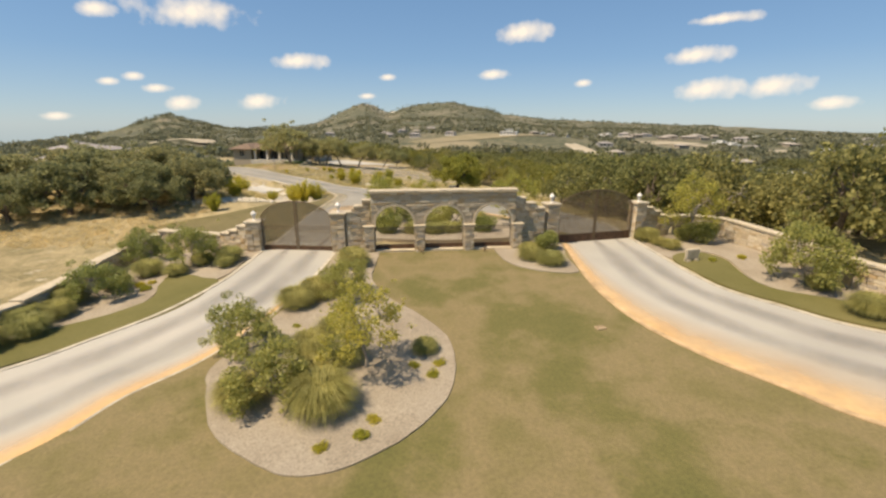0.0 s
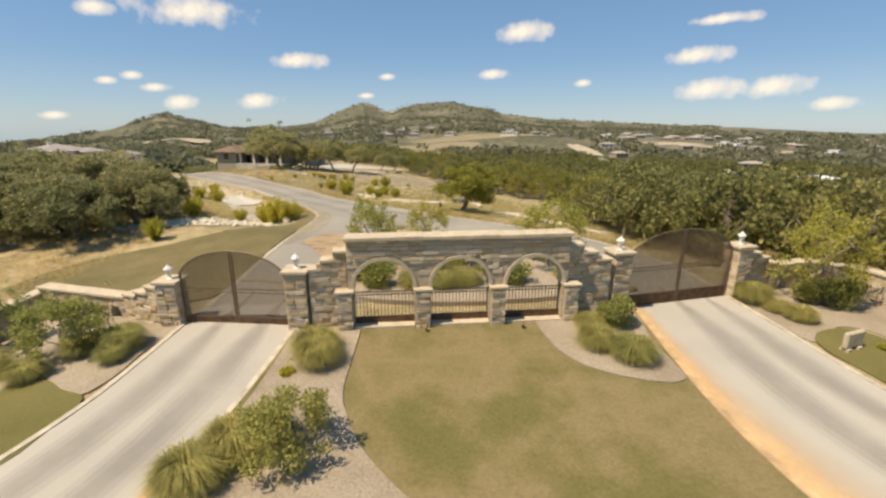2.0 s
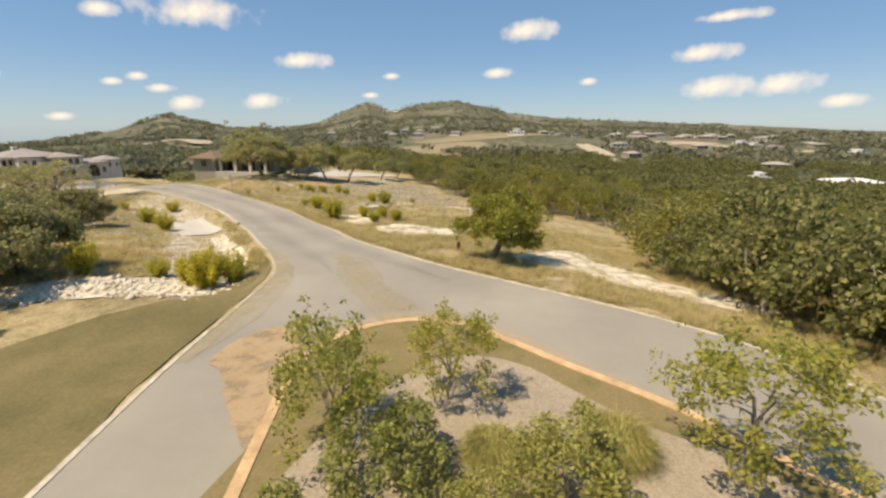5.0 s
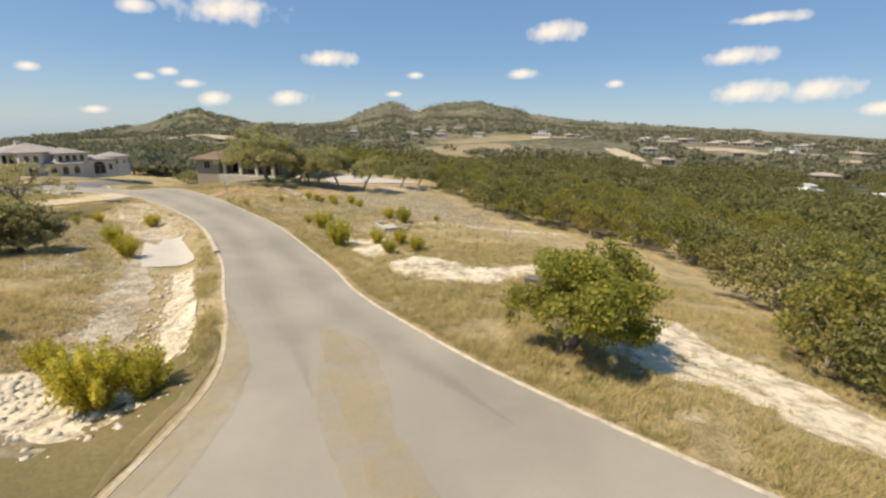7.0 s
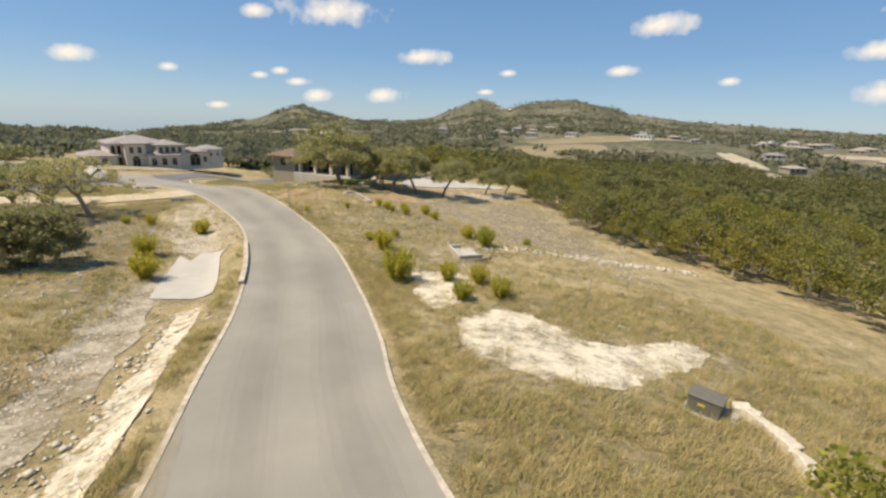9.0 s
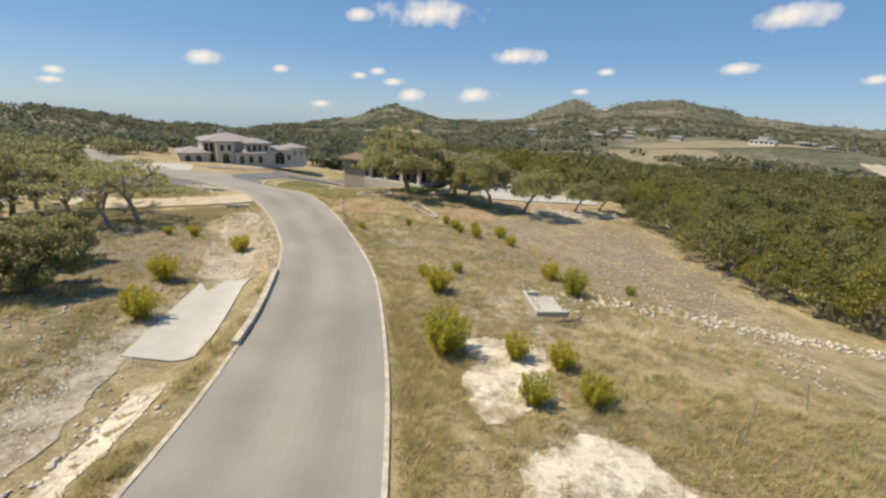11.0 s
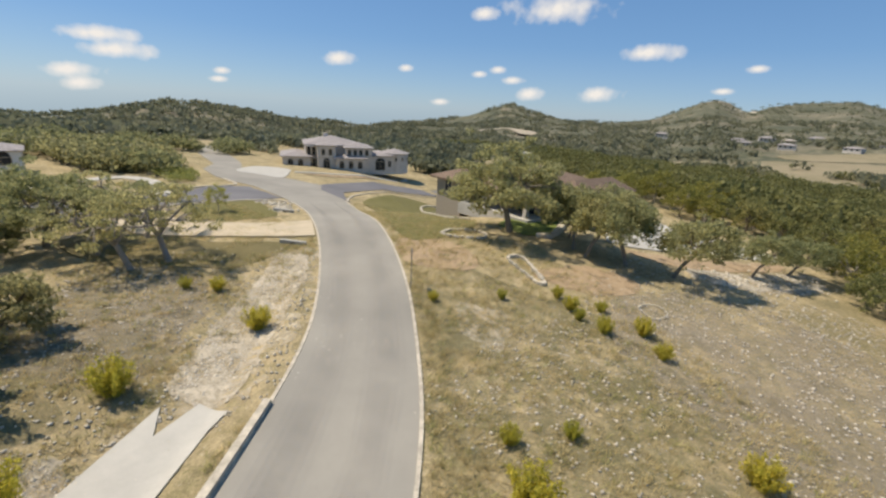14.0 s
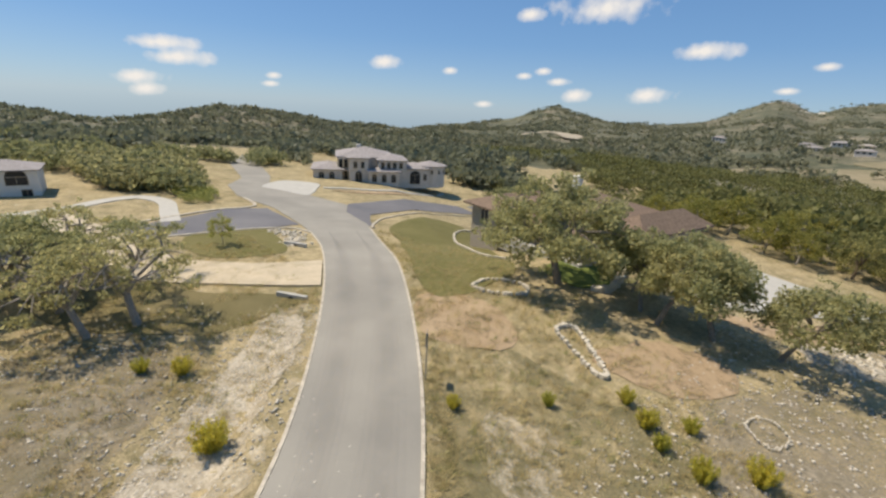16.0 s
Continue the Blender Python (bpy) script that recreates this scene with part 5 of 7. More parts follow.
set_out(crape, [(-4.5, 19.2, 0.85), (-6.3, 21.6, 0.8), (-12.9, 30.6, 0.95), (-15.0, 26.6, 0.9), (-16.2, 31.6, 0.8), (16.9, 27.5, 1.25), (-3.8, 25.8, 0.8), (1.2, 38.2, 0.9), (-2.5, 38.8, 1.0), (-0.6, 37.2, 0.7)], "bushy small tree with dark glossy leaves", "tree", "small ornamental trees")
holly = shrub("evergreen_shrub", 13, 1.7, 1.35, 4200, 0.06, M_OLIVE)
set_out(holly, [(6.2, 32.2, 0.95), (-4.3, 37.0, 1.0), (-3.2, 36.0, 1.0), (3.0, 36.6, 1.0), (16.0, 34.0, 1.0), (15.2, 34.6, 0.8)], "dense rounded dark green shrub", "shrub", "evergreen shrubs")
sedge = clump("ornamental_grass", 14, 1.5, 0.9, 4200, M_SEDGE, 0.0075, 0.8)
set_out(sedge, [(-5.6, 25.0, 0.95), (-5.0, 25.9, 0.95), (-4.4, 26.2, 0.85), (-4.4, 30.4, 0.95), (-4.1, 29.6, 0.9), (-3.2, 22.2, 1.0), (-3.9, 21.4, 0.95), (-2.9, 18.7, 1.15), (-3.4, 19.8, 0.95), (-5.2, 19.0, 0.9), (-2.8, 21.0, 0.9), (-0.2, 21.6, 0.55), (5.0, 30.7, 0.85), (5.9, 30.0, 0.95), (5.2, 32.0, 0.7), (-11.0, 30.8, 0.85), (-14.6, 29.5, 0.95), (-16.0, 26.2, 1.0), (-15.2, 28.0, 0.85), (-16.2, 24.2, 1.0), (-15.4, 24.9, 0.8),
               (12.9, 34.6, 0.95), (13.5, 32.8, 0.7), (13.2, 33.6, 0.6), (17.2, 26.8, 0.8), (17.0, 24.2, 1.0), (-15.2, 23.4, 0.9), (-13.0, 29.2, 0.7), (-12.4, 30.6, 0.75), (-10.9, 30.0, 0.6), (-0.2, 36.0, 0.9), (0.8, 36.4, 1.0), (-1.5, 36.1, 0.95), (2.7, 39.6, 1.1), (-0.2, 39.4, 0.9), (5.8, 37.4, 0.8), (-16.0, 22.2, 1.0)],
        "feathery tan-green ornamental grass tussock", "ornamental grass", "ornamental grasses in the beds")
dwarf = shrub("low_shrub", 15, 0.42, 0.30, 900, 0.03, M_BRIGHT)
set_out(dwarf, [(0.3, 20.8, 1), (0.1, 20.2, 1), (-0.5, 20.7, 0.9), (-1.4, 18.2, 1), (-1.6, 17.6, 1), (-2.5, 17.2, 0.95), (-13.4, 27.4, 1.1), (-14.0, 27.9, 1.1), (-13.6, 28.2, 0.9), (-5.2, 22.4, 0.8), (-5.0, 23.2, 0.8), (4.8, 32.6, 1.1), (14.6, 30.6, 1), (16.4, 31.0, 1.2), (-12.6, 31.6, 1.0), (-4.9, 29.0, 1.2), (-5.0, 31.3, 1.0)], "small rounded lime-green shrub in gravel", "shrub", "low shrubs in the beds")
broom = broom_bush("roadside_bush", 16, 1.9, 1.7, 34, M_BRIGHT)
set_out(broom, [(-13.8, 52.3, 1.25), (-12.7, 53.0, 0.95), (-14.9, 52.9, 0.95), (-17.8, 54.6, 0.7), (-21.2, 53.5, 1.0), (-19.4, 45.6, 0.8), (-33.2, 76.3, 1.0), (-28.8, 72.2, 1.05), (-35.0, 83.6, 0.9), (-17.2, 83.4, 1.0), (-13.4, 76.6, 1.25), (-10.4, 77.9, 0.75), (-8.4, 78.2, 0.75), (-8.8, 75.0, 0.8), (-6.7, 76.2, 0.8), (-9.6, 88.0, 1.0), (-19.3, 85.5, 0.5), (-17.7, 87.6, 0.45), (-11.6, 90.4, 0.8), (-18.5, 99.6, 0.7), (-20.2, 97.6, 0.6), (-41.4, 84.2, 0.6), (-42.4, 82.6, 0.5), (-6.2, 91.6, 0.45), (-21.5, 100.4, 0.5), (-16.8, 97.6, 0.6), (-24.4, 99.8, 0.5), (-23.0, 98.9, 0.6), (-22.0, 98.0, 0.45), (-26.8, 96.4, 0.4), (-29.6, 92.6, 0.4)],
        "bright yellow-green feathery roadside bush", "bush", "roadside bushes")
oak = broad_tree("oak_tree", 17, 4.7, 2.75, 1.35, 6, 46, 21000, 0.095, M_OAKY, M_BARK, 0.2, (0.45, 0.0), 0.40, 0.25, 0.75, limbs_apart=True)
set_out(oak, [(1.5, 56.9, 0.98, 0)], "round-crowned oak with yellow-green leaves", "tree", "")
live_a = broad_tree("live_oak", 18, 6.0, 4.3, 1.9, 6, 52, 15000, 0.125, M_OAK, M_OAKBARK, 0.21, (-0.25, 0.1), 0.42, 0.20, 0.62, limbs_apart=True)
set_out(live_a, [(-34.6, 109.6, 1.42, 75), (-57, 78, 1.0)], "spreading live oak with grey-green crown and dark limbs", "tree", "live oaks by the houses")
live_b = broad_tree("live_oak", 19, 5.4, 3.2, 2.4, 6, 38, 9000, 0.125, M_OAK, M_OAKBARK, 0.14, (0.45, 0.2), 0.50, 0.22, 0.75, limbs_apart=True)
set_out(live_b, [(-19.9, 112.8, 1.05, 330), (-28.4, 111.2, 1.05, 100), (-26.8, 110.2, 1.1, 10), (-23.5, 111.4, 1.2, 150), (-15.0, 121, 0.8), (-12.4, 126, 0.8), (-30.4, 114.4, 0.8, 40)], "leaning live oak with open grey-green crown", "tree", "live oaks by the houses")
live_c = broad_tree("live_oak", 22, 6.6, 4.4, 2.1, 6, 40, 3600, 0.12, M_OAK, M_PALEBARK, 0.21, (-0.35, 0.1), 0.46, 0.135, 0.45, limbs_apart=True)
set_out(live_c, [(-48.0, 83.5, 1.0, 30), (-47.9, 81.0, 0.9, 60), (-52.5, 80.2, 0.9, 170), (-55.5, 84.4, 0.85, 260), (-60, 81, 0.9), (-66, 76, 0.9)], "gnarled live oak with pale bare limbs and thin crown", "tree", "live oaks by the houses")
juniper = broad_tree("juniper", 20, 4.6, 3.0, 0.8, 6, 48, 11000, 0.125, M_JUNIPER, M_BARK, 0.2, (0.1, 0.0), 0.30, 0.23, 0.7)
set_out(juniper, [(-24.6, 45.6, 0.95), (-23.4, 49.6, 0.9), (-24.6, 53.4, 0.95), (-27.4, 47.4, 1.1), (-28.6, 51.6, 1.1), (-28.4, 56.2, 1.0), (-31, 44.6, 1.05), (-33.6, 50.4, 1.1), (-34.4, 42.6, 0.95), (-38.6, 47.6, 1.1), (-37.4, 53.2, 1.1), (-35.4, 70.4, 0.85), (-40.6, 73.6, 0.8), (-38.0, 68.6, 0.9), (-44, 62, 1.1), (-47, 52, 1.1), (-40.8, 40.5, 0.92), (-48.9, 44.2, 1.10), (-49, 68, 1.0), (-56, 60, 1.1), (-60, 50, 1.1), (-55, 74, 0.9), (-64, 66, 1.0), (-47.8, 36.7, 0.92)],
        "dense dark juniper rooted in dry grass", "tree", "junipers west of the road")

# the wood on the slope east of the road
rnd = random.Random(77)


def in_wood(x, y):
    edge = lerp1(y, [(20, 26), (36, 21.5), (42, 18.5), (47, 15.6), (52, 14.2), (60, 13.6), (66, 16.6), (76, 19.4), (83, 18.6), (92, 16.2), (99, 12.5), (104, 5.5), (112, 3.0), (118, 0.5), (126, -5), (138, -10), (141, -16), (144, -46), (170, -66), (200, -76), (260, -110)])
    return x > edge + 1.2 * noise.noise((0, y * 0.15, 0)) * 2


wood_a = broad_tree("woodland_tree", 31, 4.8, 2.7, 1.5, 5, 30, 3600, 0.14, M_WOOD, M_PALEBARK, 0.12, (0.1, 0.1), 0.40, 0.27, 0.8)
wood_b = broad_tree("woodland_tree", 32, 5.4, 2.5, 1.6, 5, 30, 3600, 0.14, M_DEEPWOOD, M_BARK, 0.14, (0.0, 0.1), 0.28, 0.27, 0.9)
wood_c = broad_tree("woodland_tree", 33, 4.0, 2.6, 1.1, 5, 28, 3600, 0.135, M_DEEPWOOD, M_PALEBARK, 0.10, (0.2, 0.0), 0.38, 0.27, 0.8)
spots = [(13.9, 50.6), (14.4, 53.4), (13.6, 56.2), (13.2, 59.2), (14.9, 62.0), (15.0, 47.4), (16.8, 50.0), (17.4, 45.4), (18.9, 47.6), (21.6, 44.6), (17.0, 55.6), (1.6, 105.4), (0.2, 109.4), (-1.4, 114.0), (-3.4, 118.0), (-5.6, 122.2), (3.6, 102.6), (4.4, 107.4), (2.6, 112.2), (-7.6, 128.0), (1.2, 117.4), (-8.8, 132.4), (7.2, 101.6)]
tries = 0
while len(spots) < 290 and tries < 60000:
    tries += 1
    x, y = rnd.uniform(-62, 48), rnd.uniform(20, 155)
    near = 2.5 + 0.025 * max(0, x - 10) + 0.012 * max(0, y - 60)
    if in_wood(x, y) and not (-17 < x < 8 and 157 < y < 175) and all((x - p) ** 2 + (y - q) ** 2 > near * near for p, q in spots):
        spots.append((x, y))
thirds = [[], [], []]
for x, y in spots:
    green = noise.noise((x * 0.05, y * 0.05, 4.0)) + rnd.uniform(-0.25, 0.25)
    thirds[(1 if green < 0.1 else 2) if y < 58 and x < 30 else 0 if green > 0.1 else 1 if green < -0.22 else 2].append((x, y, rnd.uniform(0.85, 1.35) if y < 70 else rnd.uniform(0.72, 1.12)))
for k, lab, group in zip((0, 1, 2), ("yellow-green woodland tree on the slope", "dark grey-green woodland oak on the slope", "low spreading woodland tree with pale stems"), ("wood on the slope",) * 3):
    set_out((wood_a, wood_b, wood_c)[k], thirds[k] or [(40 + 3 * k, 90, 1)], lab, "tree", group, seed=k)


def far_wood(name, seed, count, region, size, material, per, label):
    """Crowns of a far wood, joined."""
    rng = np.random.default_rng(seed)
    rnd_ = random.Random(seed)
    vs, fs, n, made, tries = [], [], 0, 0, 0
    while made < count and tries < count * 12:
        tries += 1
        x, y, s = region(rnd_)
        if x is None:
            continue
        z = ground(x, y)
        h = s * size * rnd_.uniform(0.7, 1.2)
        v, f = leaves(rng, [(0, 0, h * 0.42, h * 0.70, h * 0.36), (h * 0.5, h * 0.1, h * 0.34, h * 0.5, h * 0.28), (-h * 0.4, -h * 0.35, h * 0.46, h * 0.5, h * 0.30)], per, h * (0.30 if per < 50 else 0.10), 1.3)
        vs.append(v + np.array([x, y, z]))
        fs.append(f + n)
        n += len(v)
        made += 1
    ob = leaf_object(name, np.concatenate(vs), np.concatenate(fs), material, None)
    tagged(ob, label, "wood", "", "stuff")


def ring_region(near, far, a0, a1, keep):
    def pick(r):
        d = near + (far - near) * r.random() ** 1.5
        a = radians(r.uniform(a0, a1))
        x, y = -10 + d * math.sin(a), 60 + d * math.cos(a)
        if not keep(x, y, d):
            return None, None, None
        return x, y, 1 + d / 1500
    return pick


def clear_of_sites(x, y):
    return not (-105 < x < 40 and 395 + 8 * math.sin(x * 0.08) < y < 530 and noise.noise((x * 0.03, y * 0.03, 9)) < -0.08) and not (-72 < x < -44 and 282 < y < 312) and not (-17 < x < 8 and 156 < y < 176) and not (-122 < x < -84 and 118 < y < 168) and not (-90 < x < -58 and 84 < y < 160) and not (98 < y < 170 and abs(x - lerp1(y, ROAD_X)) < 12) and not (-128 < x < -60 and 98 < y < 119) and not (-118 < x < -72 and 60 < y < 92) and not (-60 < x < -10 and y < 152) and not any(abs(x - a) < 12 and -26 < y - b < 12 for a, b, *_ in HOMES) and not (118 < x < 146 and 335 < y < 500) and not (-430 < x < -295 and 560 < y < 640) and not (150 < x < 190 and 180 < y < 236) and not (-265 < x < -190 and 340 < y < 385)


HOMES = [(79, 560, 26, 9, 7, "white"), (-62, 690, 20, 12, 7, "grey"), (-20, 720, 20, 12, 7, "grey"), (42, 730, 22, 12, 6, "grey"), (88, 720, 24, 12, 7, "red"), (-190, 760, 20, 12, 8, "grey"),
         (165, 470, 18, 12, 6, "grey"), (300, 560, 24, 14, 6, "tan"), (330, 600, 20, 14, 6, "tan"), (260, 620, 18, 12, 6, "tan"), (174, 224, 26, 16, 5.0, "shed"), (196, 300, 16, 10, 5, "tan"), (150, 400, 16, 12, 6, "tan"), (10, 830, 26, 10, 6, "white"), (420, 640, 20, 12, 6, "tan"), (480, 520, 18, 12, 6, "grey")]
HOMES += [(-77, 643, 18, 11, 6, "grey"), (-38, 596, 18, 11, 6, "grey"), (-237, 383, 15, 10, 4.5, "tan"), (8, 585, 16, 10, 5, "grey"), (-90, 700, 18, 11, 6, "grey"), (-41, 660, 16, 10, 6, "tan"), (148, 244, 9, 7, 4.5, "white"), (261, 544, 18, 12, 5, "tan"), (252, 485, 16, 10, 5, "tan"), (310, 512, 18, 12, 5, "white"), (321, 476, 16, 12, 5, "grey"), (348, 416, 18, 10, 5, "white"), (225, 560, 16, 12, 5, "tan"), (285, 575, 16, 12, 5, "grey"), (205, 600, 15, 10, 5, "white"), (118, 600, 15, 10, 5, "tan"), (150, 640, 16, 10, 5, "grey")]
spread_out = random.Random(8)
for k in range(40):
    away, bearing = spread_out.uniform(520, 1150), radians(spread_out.uniform(14, 48))
    HOMES.append((-10 + away * math.sin(bearing), 60 + away * math.cos(bearing), spread_out.uniform(12, 20), spread_out.uniform(9, 13), spread_out.uniform(4.5, 6.0), spread_out.choice(("tan", "tan", "grey", "white", "white"))))
far_wood("far_wood", 41, 2300, ring_region(90, 390, -40, 105, lambda x, y, d: (in_wood(x, y) if y < 240 else True) and (x > 47 or y > 154) and clear_of_sites(x, y)), 5.6, M_FARWOOD, 250, "green woodland rolling down into the valley")
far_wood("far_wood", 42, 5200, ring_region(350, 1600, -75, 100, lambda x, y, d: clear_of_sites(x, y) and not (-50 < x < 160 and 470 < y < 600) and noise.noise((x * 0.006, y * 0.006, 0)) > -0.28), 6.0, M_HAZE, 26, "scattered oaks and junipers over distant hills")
far_wood("far_wood", 45, 320, ring_region(70, 150, -125, -28, lambda x, y, d: clear_of_sites(x, y)), 4.4, M_JUNIPER, 420, "dark junipers and oaks beyond the junction")
far_wood("far_wood", 46, 95, lambda r: (r.uniform(-124, -93), r.uniform(89, 102), 1.0), 4.0, M_JUNIPER, 420, "dark oaks and junipers beyond the side road")
far_wood("far_wood", 47, 22, lambda r: (r.uniform(-96, -80), r.uniform(95, 100), 0.5), 3.2, M_OLIVE, 420, "clipped shrubs beside the junction")
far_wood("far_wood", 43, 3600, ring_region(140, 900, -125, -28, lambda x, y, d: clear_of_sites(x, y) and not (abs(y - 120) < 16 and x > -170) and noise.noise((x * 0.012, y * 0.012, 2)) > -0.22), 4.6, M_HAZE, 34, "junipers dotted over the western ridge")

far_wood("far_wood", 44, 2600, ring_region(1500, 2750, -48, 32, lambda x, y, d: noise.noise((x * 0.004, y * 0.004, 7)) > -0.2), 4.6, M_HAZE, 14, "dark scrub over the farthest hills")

# dry grass and stones
def strewn(name, seed, count, region, make, material, label, category):
    rng = np.random.default_rng(seed)
    rnd_ = random.Random(seed)
    vs, fs, n = [], [], 0
    for _ in range(count):
        x, y = region(rnd_)
        if x is None:
            continue
        v, f = make(rng)
        vs.append(v + np.array([x, y, ground(x, y) + 0.02]))
        fs.append(f + n)
        n += len(v)
    tagged(leaf_object(name, np.concatenate(vs), np.concatenate(fs), material, None), label, category, "", "stuff")


def tuft(rng):
    """A few long bent blades, most of them laid over one way by the wind."""
    k = 12
    a = rng.normal(0.3, 1.3) + rng.normal(size=k) * 0.7
    h, o = 0.10 + 0.26 * rng.random(k), 0.10 + 0.34 * rng.random(k)
    c, s = np.cos(a), np.sin(a)
    root = rng.normal(size=(k, 2)) * 0.13
    p0 = np.stack([root[:, 0], root[:, 1], np.zeros(k)], 1)
    p1 = p0 + np.stack([c * o, s * o, h], 1)
    sd = np.stack([-s, c, np.zeros(k)], 1) * 0.011
    v = np.stack([p0 - sd, p0 + sd, p1], 1).reshape(-1, 3)
    return v, np.arange(3 * k).reshape(-1, 3)


ROCK_F = np.array([[0, 1, 2], [0, 2, 3], [0, 3, 4], [0, 4, 1], [5, 2, 1], [5, 3, 2], [5, 4, 3], [5, 1, 4]])


def rock(lo, hi):
    def make(rng):
        s = lo + (hi - lo) * rng.random() ** 2.2
        v = np.array([[0, 0, 0.7], [1, 0, 0.1], [0, 1, 0.15], [-1, 0, 0.1], [0, -1, 0.05], [0, 0, -0.5]]) * s * (0.6 + 0.8 * rng.random((6, 3)))
        a = rng.random() * math.tau
        c, d = math.cos(a), math.sin(a)
        v[:, :2] = v[:, :2] @ np.array([[c, -d], [d, c]])
        return v, ROCK_F
    return make


def on_right(r):
    y = r.uniform(44, 112)
    x = lerp1(y, RIGHT_EDGE_X) + 0.6 + 26 * r.random() ** 1.3
    if y > 80 and r.random() < 0.6 or on_bare(x, y) and r.random() < 0.93:
        return None, None
    return (x, y) if noise.noise((x * 0.35, y * 0.35, 0)) > -0.45 + 0.3 * r.random() else (None, None)


def on_left(r):
    y = r.uniform(50, 96)
    x = lerp1(y, LEFT_EDGE_X) - 0.6 - 24 * r.random() ** 1.3
    if y > 72 and r.random() < 0.5 or on_bare(x, y) and r.random() < 0.93:
        return None, None
    return (x, y) if noise.noise((x * 0.35, y * 0.35, 5)) > -0.2 + 0.25 * r.random() and math.hypot(x + 26.8 + (y - 74) * 0.62, 0) > 2.6 else (None, None)


def west_field(r):
    return r.uniform(-45, -20), r.uniform(36, 62)


RIGHT_EDGE_X = [(y, x) for x, y in RIGHT_EDGE]
LEFT_EDGE_X = [(y, x) for x, y in LEFT_EDGE]
strewn("dry_grass", 51, 24000, on_right, tuft, M_STRAW, "dry straw-coloured grass tufts", "grass")
strewn("dry_grass", 52, 12000, on_left, tuft, M_STRAW, "dry straw-coloured grass tufts", "grass")
strewn("dry_grass", 53, 3500, west_field, tuft, M_STRAW, "dry straw-coloured grass tufts", "grass")

strewn("green_grass", 64, 5200, on_left, tuft, M_SEDGE, "olive-green grass tufts in the dry verge", "grass")
strewn("green_grass", 65, 6500, on_right, tuft, M_SEDGE, "olive-green grass tufts in the dry verge", "grass")


def along(points, spread_):
    line = dense(points, 0.5, False)
    return lambda r: tuple(c + r.gauss(0, spread_) for c in r.choice(line))


M_DULLROCK = plain("weathered_rock", (0.54, 0.485, 0.385), 0.95, vary=0.3, scale=3, bump=0.6)
M_ROCK = plain("pale_rock", (0.60, 0.54, 0.42), 0.95, vary=0.2, scale=3, bump=0.6)
strewn("limestone_rubble", 54, 1500, along([(-13.3, 51.6), (-15.0, 52.2), (-17.2, 52.4), (-20, 51.0), (-23, 49)], 0.8), rock(0.06, 0.26), M_ROCK, "heap of broken white limestone", "rocks")
strewn("limestone_rubble", 55, 6500, along([(-16.0, 53.4), (-19.4, 58.6), (-23.6, 64.6), (-29.4, 73.0)], 0.95), rock(0.015, 0.10), M_ROCK, "broken white limestone along the ditch", "rocks")
strewn("limestone_rubble", 56, 700, along([(-13.9, 55.6), (-17.2, 60.8), (-21.8, 68.2)], 0.5), rock(0.03, 0.18), M_ROCK, "white limestone ledge stones in the ditch", "rocks")
strewn("limestone_rubble", 57, 3600, along([(-32, 79.0), (-38, 85.4), (-43.4, 90.8)], 1.1), rock(0.02, 0.12), M_ROCK, "broken white limestone along the ditch", "rocks")
strewn("limestone_rubble", 58, 11000, lambda r: (r.uniform(-24, 4), r.uniform(84, 118)), rock(0.018, 0.13), M_DULLROCK, "scattered limestone on the cleared slope", "rocks")
strewn("limestone_rubble", 59, 6000, lambda r: (r.uniform(-50, -28), r.uniform(62, 88)), rock(0.016, 0.13), M_DULLROCK, "scattered limestone in dry grass", "rocks")
strewn("limestone_rubble", 60, 500, along([(-12.0, 86.8), (-6, 88.6), (2, 92), (9, 95)], 0.7), rock(0.05, 0.24), M_ROCK, "limestone stones below the culvert", "rocks")
strewn("limestone_rubble", 61, 420, along([(-17.6, 117), (-13.6, 121), (-10.6, 126)], 1.2), rock(0.05, 0.22), M_ROCK, "pale stones at the wood's edge", "rocks")
strewn("limestone_rubble", 62, 260, along([(-58, 98.6), (-62, 100.6), (-64, 99.4)], 0.6), rock(0.08, 0.3), M_ROCK, "pale riprap stones at the junction", "rocks")
strewn("limestone_rubble", 63, 300, lambda r: (r.uniform(-9, 3), r.uniform(67, 75)), rock(0.02, 0.12), M_ROCK, "scattered limestone on bare dirt", "rocks")


